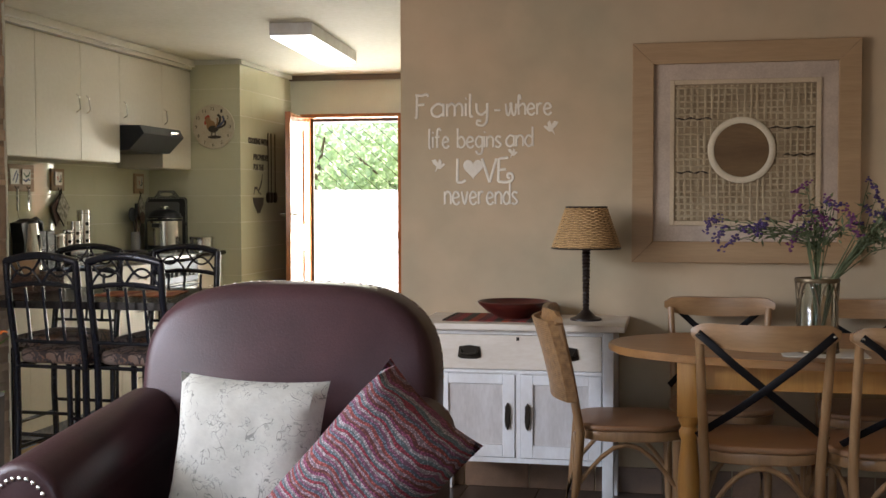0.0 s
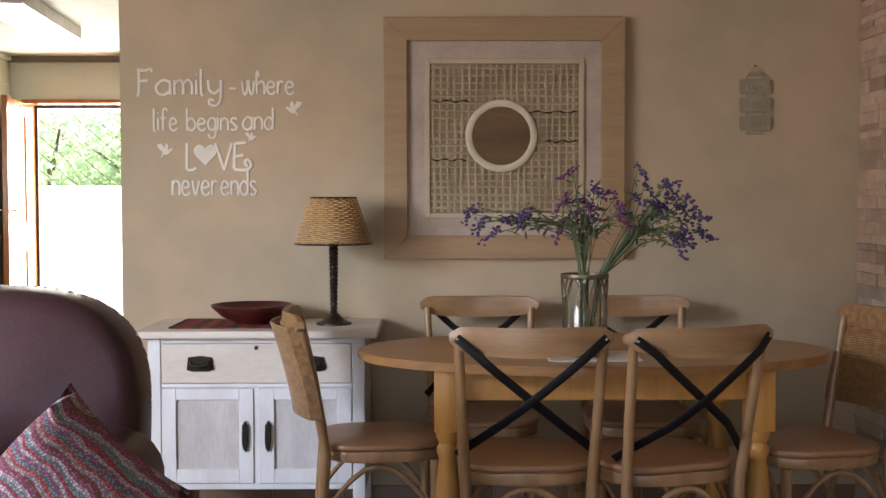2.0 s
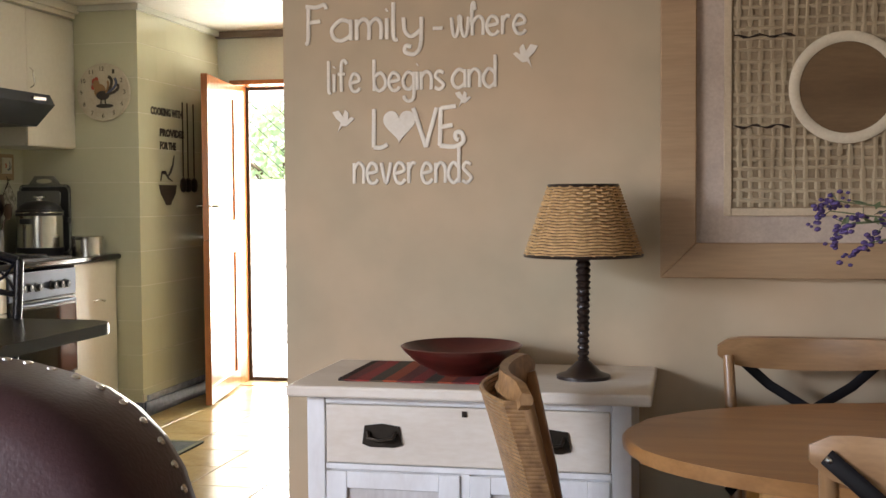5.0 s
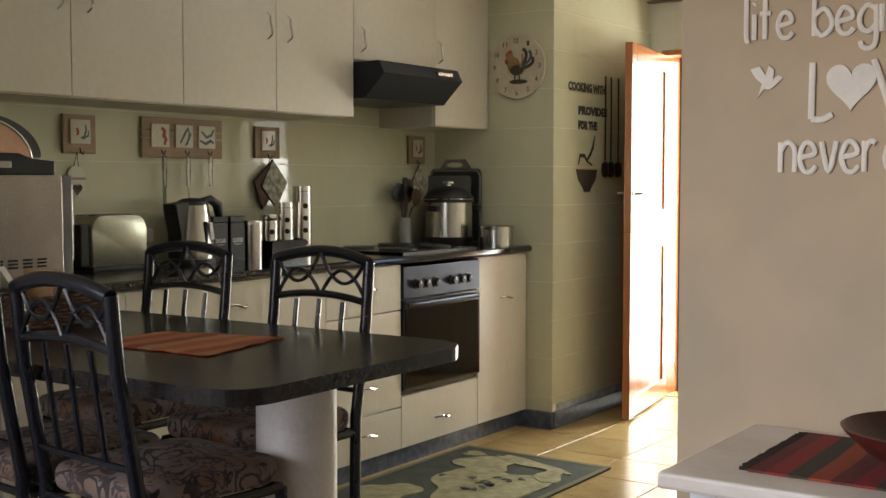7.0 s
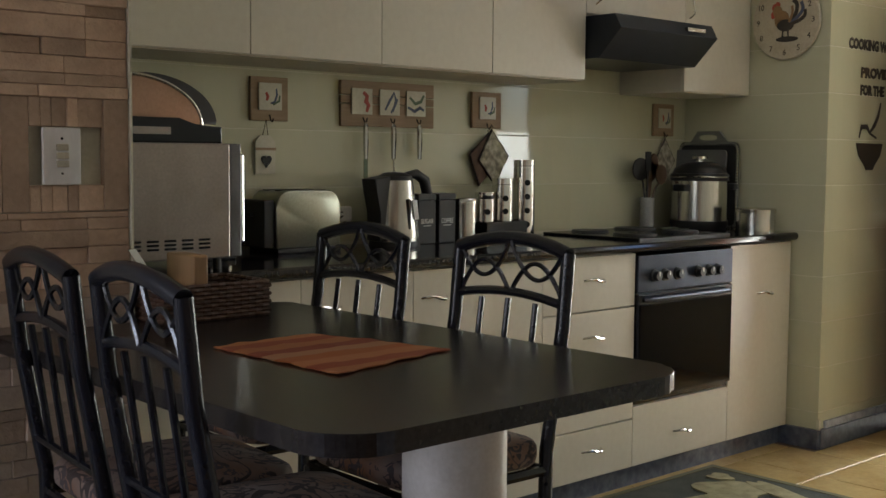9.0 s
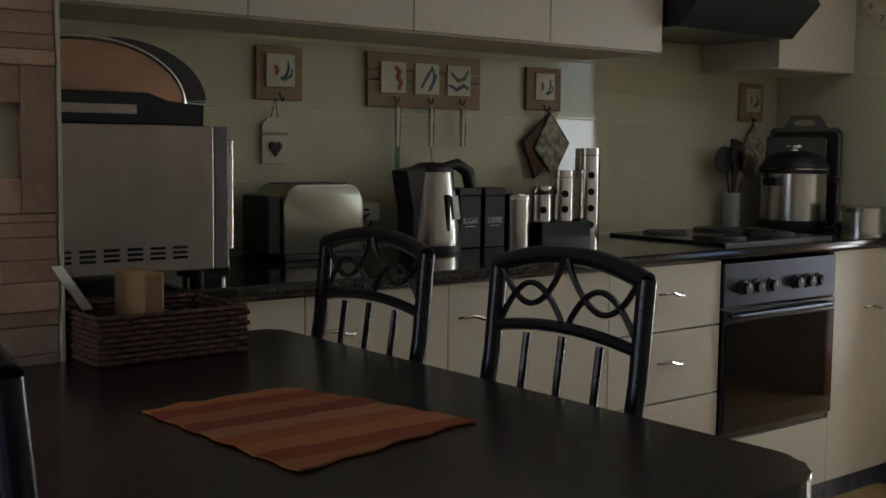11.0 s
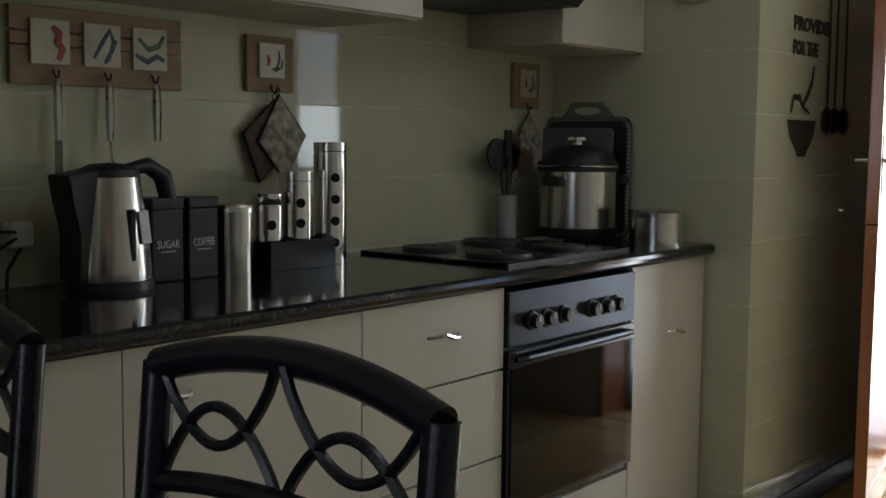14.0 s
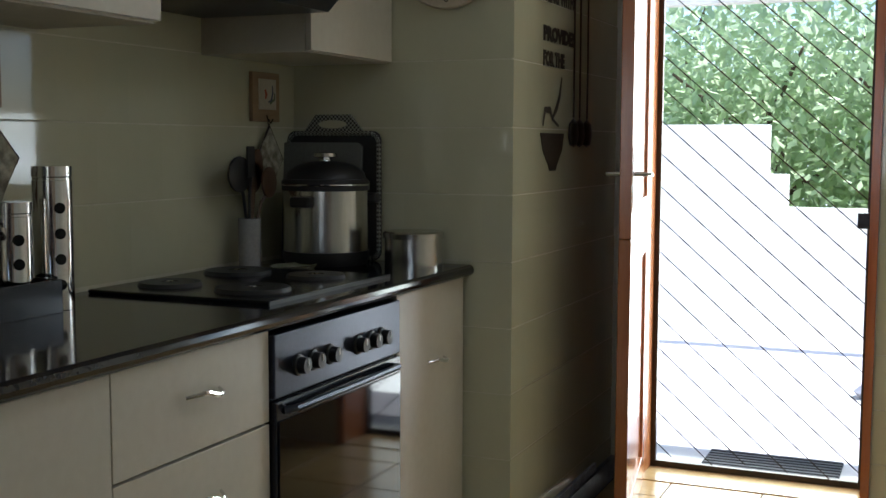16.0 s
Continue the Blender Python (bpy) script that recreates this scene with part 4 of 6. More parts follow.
M_CREAMCUSH = material("cream_printed_cotton", (0.54, 0.53, 0.48), 0.85, dark=(0.44, 0.44, 0.39), scale=9, grain=26, bump=0.8, mix=0.4, fleck=0.2, dist=0.004)
M_REDCUSH = striped("red_woven_ikat", [(0.42, 0.07, 0.10), (0.20, 0.26, 0.29), (0.50, 0.43, 0.45), (0.36, 0.10, 0.19), (0.24, 0.08, 0.07), (0.42, 0.30, 0.34), (0.44, 0.11, 0.10), (0.18, 0.21, 0.27), (0.33, 0.14, 0.22), (0.48, 0.40, 0.42)], 2, 0.0068, knots=190, wobble=0.018)
scribble(M_CREAMCUSH, (0.24, 0.24, 0.22), 17, 0.012, 0.52)
scribble(M_CREAMCUSH, (0.34, 0.34, 0.31), 34, 0.02, 0.45)
cc = part("cushion", cushion(0.42, 0.40, 0.14), M_CREAMCUSH, smooth=True)
cc.matrix_world = pose(-1.158, 4.485, 0.650, -14, 2, 0)
tagged(cc, "cream cushion with grey scribbled print on the leather armchair", "cushion")
rcsh = part("cushion", cushion(0.32, 0.57, 0.33), M_REDCUSH, smooth=True)
rcsh.matrix_world = pose(-0.812, 4.35, 0.606, -16, 39, -12)
tagged(rcsh, "dark red woven cushion with dotted stripes on the armchair", "cushion")



# ---- lettering and small things on the dining wall ----
LY = WALLY - 0.0025
sign = thing("wall_lettering", (0, LY, 0), "cream vinyl wall lettering with hearts and birds on tan plaster", "lettering")


# Pen strokes of each letter: the lower-case body is one unit high, the baseline at zero.
PEN = {
    "a": [[(0.7, 0.85), (0.35, 1), (0, 0.6), (0.05, 0.15), (0.35, 0), (0.7, 0.25)], [(0.7, 1), (0.7, 0)]],
    "b": [[(0, 1.75), (0, 0)], [(0, 0.3), (0.3, 0), (0.65, 0.2), (0.7, 0.6), (0.4, 1), (0, 0.75)]],
    "d": [[(0.65, 1.75), (0.65, 0)], [(0.65, 0.75), (0.3, 1), (0, 0.6), (0.05, 0.2), (0.35, 0), (0.65, 0.25)]],
    "e": [[(0.02, 0.48), (0.6, 0.6), (0.5, 0.92), (0.2, 0.95), (0, 0.5), (0.15, 0.08), (0.45, 0), (0.68, 0.2)]],
    "f": [[(0.62, 1.55), (0.45, 1.75), (0.25, 1.5), (0.25, 0)], [(0, 1), (0.5, 1)]],
    "F": [[(0.10, 1.75), (0.08, 0.02), (0.0, 0)], [(0.0, 1.72), (0.4, 1.66), (0.7, 1.78), (0.78, 1.55)], [(0.10, 0.92), (0.55, 0.98)]],
    "g": [[(0.65, 0.85), (0.3, 1), (0, 0.6), (0.1, 0.15), (0.4, 0.05), (0.65, 0.3)], [(0.65, 1), (0.65, -0.3), (0.4, -0.6), (0.1, -0.5), (0.05, -0.3)]],
    "h": [[(0.16, 1.35), (0.08, 1.75), (-0.04, 1.45), (0, 0)], [(0, 0.7), (0.35, 1), (0.6, 0.75), (0.6, 0)]],
    "i": [[(0, 1), (0, 0)], [(-0.03, 1.36), (0.03, 1.42)]],
    "l": [[(0, 1.75), (0, 0.1), (0.15, 0)]],
    "m": [[(0, 1), (0, 0)], [(0, 0.7), (0.25, 1), (0.45, 0.75), (0.45, 0)], [(0.45, 0.7), (0.7, 1), (0.9, 0.75), (0.9, 0)]],
    "n": [[(0, 1), (0, 0)], [(0, 0.7), (0.3, 1), (0.6, 0.75), (0.6, 0)]],
    "r": [[(0, 1), (0, 0)], [(0, 0.65), (0.22, 0.98), (0.42, 0.92)]],
    "s": [[(0.55, 0.9), (0.25, 1), (0.05, 0.75), (0.3, 0.5), (0.55, 0.25), (0.3, 0), (0, 0.12)]],
    "v": [[(0, 1), (0.3, 0), (0.6, 1)]],
    "w": [[(0, 1), (0.1, 0.15), (0.28, 0), (0.45, 0.6), (0.42, 1.0), (0.55, 1.0), (0.55, 0.6), (0.7, 0), (0.9, 0.15), (1.0, 1.0)]],
    "y": [[(0, 1), (0.05, 0.35), (0.3, 0.1), (0.62, 0.4)], [(0.65, 1), (0.62, -0.3), (0.4, -0.75), (0.05, -0.65), (0.08, -0.35), (0.28, -0.42)]],
    "L": [[(0.03, 1.75), (0, 0.02)], [(0, 0.02), (0.4, 0), (0.75, 0.15)]],
    "V": [[(0, 1.75), (0.45, 0)], [(0.45, 0), (0.85, 1.75)]],
    "E": [[(0.05, 1.75), (0, 0.05)], [(0.05, 1.72), (0.7, 1.80)], [(0.02, 0.88), (0.55, 0.95)], [(0, 0.05), (0.6, 0), (1.0, 0.2), (0.95, 0.6), (0.7, 0.62), (0.68, 0.38), (0.82, 0.3)]],
    "-": [[(0, 0.5), (0.8, 0.5)]],
}


def smooth_run(pts, n=5):
    """The same run of points with rounded corners."""
    if len(pts) < 3:
        return list(pts)
    out3 = []
    for i in range(len(pts) - 1):
        p0, p1, p2, p3 = pts[max(i - 1, 0)], pts[i], pts[i + 1], pts[min(i + 2, len(pts) - 1)]
        for j in range(n):
            t = j / n
            out3.append(tuple(0.5 * (2 * b + (c - a) * t + (2 * a - 5 * b + 4 * c - d) * t * t + (3 * b - a - 3 * c + d) * t ** 3) for a, b, c, d in zip(p0, p1, p2, p3)))
    return out3 + [pts[-1]]


def lettering(text, x0, x1, z, body, pen=0.0050):
    """One word of cut vinyl, set between x0 and x1 with its baseline at z."""
    spans, at = [], 0.0
    for ch in text:
        w = max(p[0] for run in PEN[ch] for p in run)
        spans.append((ch, at))
        at += w + 0.22
    k = (x1 - x0) / (at - 0.22)
    bm = bmesh.new()
    for ch, u in spans:
        for n, run in enumerate(PEN[ch]):
            tube([(x0 + (u + a) * k, -0.0008 - 0.0002 * n, z + b * body) for a, b in smooth_run(run)], pen, 8, bm, flat=0.3, up=(0, 1, 0))
    return part("word", bm, M_LETTER, sign)


lettering("Family", -1.236, -0.900, 1.700, 0.058, 0.0058)
lettering("-", -0.868, -0.840, 1.700, 0.05)
lettering("where", -0.815, -0.608, 1.702, 0.051)
lettering("life", -1.170, -1.078, 1.557, 0.050)
lettering("begins", -1.037, -0.838, 1.557, 0.050)
lettering("and", -0.812, -0.693, 1.560, 0.050)
lettering("L", -1.040, -1.000, 1.398, 0.062, 0.0062)
lettering("V", -0.925, -0.858, 1.398, 0.062, 0.0062)
lettering("E", -0.850, -0.784, 1.398, 0.062, 0.0062)
lettering("never", -1.098, -0.920, 1.298, 0.058)
lettering("ends", -0.902, -0.762, 1.298, 0.056)
hp = [(0.0029 * 16 * math.sin(a) ** 3, 0.0031 * (13 * math.cos(a) - 5 * math.cos(2 * a) - 2 * math.cos(3 * a) - math.cos(4 * a))) for a in (i2 * math.tau / 36 for i2 in range(36))]
part("heart", slab([(-0.966 + a, 1.463 + b) for a, b in hp], -0.0015, 0.0015, axis=1), M_LETTER, sign)
bird_pts = [(-1, 0.15), (-0.75, 0.3), (-0.45, 0.1), (-0.5, 0.6), (-0.2, 0.9), (0.0, 0.35), (0.35, 0.85), (0.9, 0.7), (0.6, 0.2), (0.2, -0.15), (0.45, -0.95), (0.1, -0.45), (-0.3, -0.5), (-0.7, -0.15)]
for x, z, k, f in ((-0.608, 1.642, 0.036, 1), (-1.13, 1.476, 0.034, -1), (-0.785, 1.529, 0.024, -1)):
    part("bird", slab([(x + f * a * k, z + b * k) for a, b in bird_pts], -0.0015, 0.0015, axis=1), M_LETTER, sign)

M_PLAQUE = material("grey_beige_plaque", (0.33, 0.28, 0.19), 0.8, dark=(0.27, 0.22, 0.15), scale=20, bump=0.2)
M_PLAQUETXT = material("cream_raised_letters", (0.50, 0.44, 0.32), 0.7)
orn = thing("hanging_plaques", (1.243, WALLY - 0.009, 0), "three small beige word plaques hanging in a column on plaster", "plaque")
for k, (txt, z) in enumerate((("LIEFDE", 1.728), ("VERANDER", 1.655), ("LEWENS", 1.582))):
    p = part("plaque", slab(rounded(-0.062, 0.062, z - 0.029, z + 0.029, 0.008, 3), -0.006, 0.006, axis=1, bevel=0.002), M_PLAQUE, orn)
    words("word", txt, 0.034, M_PLAQUETXT, (-0.04, -0.008, z - 0.012), (90, 0, 0), p, width=0.08)
    part("hanging_wire", boxes((-0.035, -0.033, -0.001, 0.001, z + 0.029, z + 0.045), (0.033, 0.035, -0.001, 0.001, z + 0.029, z + 0.045)), M_BRASS, orn)
part("top_bar", slab([(-0.03, 1.773), (0.03, 1.773), (0.022, 1.787), (-0.022, 1.787)], -0.004, 0.004, axis=1), M_PLAQUE, orn)
part("bottom_bar", boxes((-0.035, 0.035, -0.004, 0.004, 1.537, 1.548), bevel=0.002), M_PLAQUE, orn)
part("nail", lathe([(0.003, 0), (0.003, 0.014), (0, 0.015)], 8, m=pose(0, 0.008, 1.812, 90)), M_BRASS, orn)

M_BASKET = material("dark_brown_wicker", (0.10, 0.05, 0.028), 0.6, dark=(0.05, 0.025, 0.015), scale=40, bump=0.4)
# table lamp
lamp = thing("table_lamp", (-0.432, 6.60, 0.80), "dark turned wood table lamp with woven cane shade, unlit", "lamp")
part("stem", lathe([(0.0, 0), (0.068, 0), (0.068, 0.008), (0.045, 0.016), (0.03, 0.03), (0.020, 0.04)] + [(0.0140 + 0.0030 * math.sin(k * 2.2) + 0.005 * (k / 54) - 0.001, 0.045 + 0.0052 * k) for k in range(55)] + [(0.018, 0.335), (0.010, 0.345), (0.0, 0.345)], 20), M_DARKWOOD, lamp, smooth=True)
# Added lining, coloured dark to stand in for shade in the gaps between strands.
shade = part("shade", lathe([(0.1370, 0.312), (0.0790, 0.482)], 32), M_BASKET, lamp, "woven honey cane shade")
for k in range(24):
    u = k / 23
    z, rr = 0.314 + 0.166 * u, 0.143 - 0.058 * u
    run = [((rr + 0.0042 * math.sin(i * math.pi / 2 + k * math.pi) ) * math.cos(i * math.tau / 72), (rr + 0.0042 * math.sin(i * math.pi / 2 + k * math.pi)) * math.sin(i * math.tau / 72), z + 0.0012 * math.sin(i)) for i in range(72)]
    part("cane_strand", tube(run, 0.0031, 6, closed=True), M_CANE, shade, smooth=True)
for z, rr in ((0.310, 0.146), (0.484, 0.086)):
    part("rim", tube([(rr * math.cos(i * math.tau / 40), rr * math.sin(i * math.tau / 40), z) for i in range(40)], 0.0045, 6, closed=True), M_DARKWOOD, shade, smooth=True)

# bowl, runner
runner = part("table_runner", slab([(-1.015, 6.45), (-0.60, 6.45), (-0.60, 6.79), (-1.015, 6.79)], 0.8005, 0.8045), striped("red_black_runner", [(0.22, 0.02, 0.015), (0.05, 0.035, 0.02), (0.28, 0.05, 0.015), (0.12, 0.02, 0.015)], 0, 0.035, wobble=0.003))
tagged(runner, "red and black woven table runner with fringed ends on sideboard", "runner")
rnd = random.Random(3)
bm = bmesh.new()
for k in range(60):
    y = 6.455 + 0.33 * k / 59
    tube([(-1.015, y, 0.803), (-1.03 - 0.006 * rnd.random(), y + 0.004 * rnd.uniform(-1, 1), 0.8025)], 0.0025, 4, bm)
part("fringe", bm, M_DARKWOOD, runner, kind="stuff")
bowl = part("bowl", lathe([(0.0, 0.0), (0.065, 0.0), (0.068, 0.006), (0.115, 0.03), (0.150, 0.062), (0.157, 0.072), (0.152, 0.074), (0.143, 0.062), (0.108, 0.034), (0.06, 0.014), (0.0, 0.012)], 48), M_RED, smooth=True)
bowl.location = (-0.745, 6.60, 0.8045)
tagged(bowl, "wide shallow dark red wooden bowl on the red runner", "bowl")

# vase with lavender
M_VGLASS = glass("clear_vase_glass")
M_BRONZEW = material("antique_brass_wire", (0.20, 0.15, 0.09), 0.4, 0.7)
vase = thing("vase", (0.435, 5.87, 0.776), "clear glass vase in looped antique metal holder on dining table", "vase")
part("glass_jar", lathe([(0.0, 0.004), (0.055, 0.004), (0.060, 0.02), (0.060, 0.19), (0.045, 0.215), (0.045, 0.25), (0.041, 0.25), (0.041, 0.215), (0.056, 0.188), (0.056, 0.02), (0.0, 0.012)], 32), M_VGLASS, vase, smooth=True)
for z in (0.255, 0.004):
    part("hoop", tube([(0.073 * math.cos(a), 0.073 * math.sin(a), z) for a in (i2 * math.tau / 32 for i2 in range(32))], 0.0055, 6, closed=True, flat=1.6), M_BRONZEW, vase, smooth=True)
for k in range(6):
    a0 = k * math.tau / 6
    part("loop", tube([(0.073 * math.cos(a0 + 0.5 * math.sin(b)), 0.073 * math.sin(a0 + 0.5 * math.sin(b)), 0.13 - 0.122 * math.cos(b)) for b in (i2 * math.tau / 24 for i2 in range(24))], 0.0035, 6, closed=True), M_BRONZEW, vase, smooth=True)
M_STEM = material("grey_green_stem", (0.12, 0.15, 0.07), 0.7)
M_LAV = material("violet_lavender_petals", (0.11, 0.065, 0.20), 0.8, dark=(0.05, 0.03, 0.12), scale=40, bump=0)
M_MAUVE = material("mauve_petals", (0.20, 0.055, 0.17), 0.8, dark=(0.13, 0.03, 0.12), scale=40, bump=0)
flowers = thing("lavender_bunch", (0.435, 5.87, 0.78), "loose bunch of violet and mauve lavender sprigs in the glass vase", "flowers")
rnd = random.Random(11)
sprigs = []
for n2, cx, cz, sx, sz, hx, hz in ((6, -0.31, 0.43, 0.035, 0.045, -0.035, 0.40), (4, -0.19, 0.44, 0.035, 0.03, -0.03, 0.39), (13, 0.0, 0.47, 0.05, 0.05, 0.0, 0.36), (2, 0.12, 0.44, 0.02, 0.02, 0.03, 0.37), (15, 0.265, 0.46, 0.045, 0.06, 0.14, 0.37), (6, 0.33, 0.385, 0.025, 0.035, 0.17, 0.38)):
    for _ in range(n2):
        sprigs.append((cx + rnd.gauss(0, sx), rnd.gauss(0, 0.045), cz + rnd.gauss(0, sz * 0.8), hx, hz))
sprigs += [(0.17, 0, 0.60, 0.12, 0.45), (-0.045, 0, 0.585, -0.01, 0.42)]
for k, (x, y, z, hx, hz) in enumerate(sprigs):
    tip = Vector((x, y, z))
    hub = Vector((hx + rnd.gauss(0, 0.008), y * 0.3 + rnd.gauss(0, 0.008), hz + rnd.gauss(0, 0.02)))
    near = hub.lerp(tip, 0.6) + Vector((0, 0, 0.012))
    droop = Vector((math.copysign(0.015, x), 0, -0.03 * rnd.random()))
    pts = [Vector((hx * 0.05, y * 0.2, 0.02)), Vector((hx * 0.35, y * 0.3, 0.25)), hub, near, tip, tip + droop]
    sp = part("stem", tube(pts, [0.0026, 0.0026, 0.0022, 0.0018, 0.0012, 0.001], 5), M_STEM, flowers)
    bm, lf = bmesh.new(), bmesh.new()
    d = (pts[-1] - pts[-2]).normalized()
    for q2 in range(20):
        c = pts[-1] + d * (0.0035 * (q2 - 12)) + Vector((rnd.gauss(0, 0.006), rnd.gauss(0, 0.006), rnd.gauss(0, 0.006)))
        bmesh.ops.create_icosphere(bm, subdivisions=1, radius=0.004 + 0.0035 * rnd.random(), matrix=Matrix.Translation(c) @ Matrix.Diagonal((1, 1, 0.7, 1)))
    part("flower_head", bm, M_MAUVE if abs(x) < 0.13 and k % 3 else M_LAV, sp)
    for q2 in range(13):
        f = rnd.uniform(0.0, 1.0)
        p = pts[2].lerp(pts[4], f) + Vector((rnd.gauss(0, 0.004), rnd.gauss(0, 0.004), rnd.gauss(0, 0.004)))
        e = Vector((rnd.gauss(0, 1), rnd.gauss(0, 1), rnd.gauss(0.2, 0.7))).normalized()
        w2 = e.cross(Vector((rnd.random(), rnd.random(), 1))).normalized() * 0.0055
        L2 = rnd.uniform(0.02, 0.042)
        v = [lf.verts.new(p), lf.verts.new(p + e * L2 * 0.5 + w2), lf.verts.new(p + e * L2), lf.verts.new(p + e * L2 * 0.5 - w2)]
        lf.faces.new(v)
    part("leaf", lf, M_STEM, sp, kind="stuff")
mat_d = part("place_mat", slab(rounded(0.31, 0.60, 5.72, 5.97, 0.02), 0.7755, 0.778), M_LETTER)
tagged(mat_d, "small cream cloth under the vase on the dining table", "mat")

# ---- breakfast bar things ----
M_ORANGEMAT = striped("rust_striped_cotton", [(0.34, 0.10, 0.025), (0.40, 0.15, 0.05), (0.26, 0.06, 0.02), (0.33, 0.12, 0.04), (0.22, 0.05, 0.02), (0.36, 0.17, 0.08)], 0, 0.045, wobble=0.006)
bm = bmesh.new()
n1 = 16
g0 = [[bm.verts.new((-2.645 + 0.385 * a / n1 - 0.05 * (b / n1) * (a / n1) - 0.02 * b / n1 + 0.004 * math.sin(b * 1.3), 6.42 + 0.25 * b / n1 + (0.015 + 0.075 * b / n1) * a / n1 + 0.003 * math.sin(a * 2), TBZ + 0.0015 + 0.0045 * max(0, noise.noise(Vector((a * 0.35, b * 0.35, 2)))))) for b in range(n1 + 1)] for a in range(n1 + 1)]
for a in range(n1):
    for b in range(n1):
        bm.faces.new((g0[a][b], g0[a + 1][b], g0[a + 1][b + 1], g0[a][b + 1]))
r9 = bmesh.ops.extrude_face_region(bm, geom=bm.faces[:])
bmesh.ops.translate(bm, verts=[v for v in r9["geom"] if isinstance(v, bmesh.types.BMVert)], vec=(0, 0, 0.003))
pm = part("place_mat", bm, M_ORANGEMAT, smooth=True)
tagged(pm, "rust orange striped cotton place mat on the black bar", "mat")

bk = thing("basket", (-3.09, 6.64, TBZ), "dark brown woven wicker basket on the black bar", "basket")
for k in range(9):
    z = 0.006 + 0.0095 * k
    run = []
    for (xa, ya), (xb, yb) in zip(((-0.1, -0.14), (0.1, -0.14), (0.1, 0.14), (-0.1, 0.14)), ((0.1, -0.14), (0.1, 0.14), (-0.1, 0.14), (-0.1, -0.14))):
        m = 14
        for q2 in range(m):
            f = q2 / m
            o = 0.0028 * (1 if (q2 + k) % 2 else -1)
            nx, ny = (yb - ya), -(xb - xa)
            ln = math.hypot(nx, ny)
            run.append((xa + (xb - xa) * f + nx / ln * o, ya + (yb - ya) * f + ny / ln * o, z))
    part("wicker_strand", tube(run, 0.0052, 6, closed=True), M_BASKET, bk)
part("base", boxes((-0.095, 0.095, -0.135, 0.135, 0, 0.006)), M_BASKET, bk)
nh = part("wooden_holder", boxes((-3.16, -3.03, 6.60, 6.64, TBZ + 0.006, TBZ + 0.15), bevel=0.006), wood("light_pine", (0.36, 0.22, 0.11), (0.26, 0.15, 0.07)))
tagged(nh, "pale pine block standing in the wicker basket", "holder")
kn = part("table_knife", slab([(-0.008, 0), (0.008, 0), (0.010, 0.19), (-0.006, 0.20)], -0.001, 0.001, axis=1), M_CHROME)
kn.matrix_world = pose(-3.04, 6.56, TBZ + 0.01, 0, -35, 90)
tagged(kn, "shiny steel knife leaning in the wicker basket", "knife")

# ---- pillar switch ----
sw = thing("light_switch", (PILX + 0.006, 6.317, 1.262), "white three-lever light switch plate on the stone cladding", "switch")
part("plate", slab(rounded(-0.043, 0.043, -0.062, 0.062, 0.004, 3), 0, 0.010, axis=0, bevel=0.002), M_WHITE, sw)
for k in range(3):
    part("rocker", boxes((0.0095, 0.015, -0.014, 0.014, 0.012 - 0.018 * k, 0.026 - 0.018 * k), bevel=0.002), M_CABEDGE, sw)
for z in (0.038, -0.038):
    part("screw", lathe([(0.003, 0), (0.0, 0.001)], 8, m=pose(0.010, 0, z, 0, 90)), M_BLACK, sw)

# ---- kitchen wall things ----
M_PINEPL = wood("pale_plywood", (0.34, 0.24, 0.145), (0.27, 0.18, 0.10), 0.6, axis=1)
M_WTILE2 = material("ivory_painted_tile", (0.66, 0.63, 0.50), 0.2)
M_BLUEP = material("blue_grey_brushwork", (0.08, 0.10, 0.16), 0.5)
M_REDP = material("red_brushwork", (0.42, 0.07, 0.04), 0.5)
M_GRNP = material("green_brushwork", (0.12, 0.17, 0.10), 0.5)
WX = BACK + 0.002


def brush(parent, x, pts, r, mat):
    part("brush_mark", tube([(x, a, b) for a, b in pts], [r * (0.4 + 0.6 * math.sin(math.pi * (k + 0.5) / len(pts))) for k in range(len(pts))], 6, flat=0.15, up=(1, 0, 0)), mat, parent)


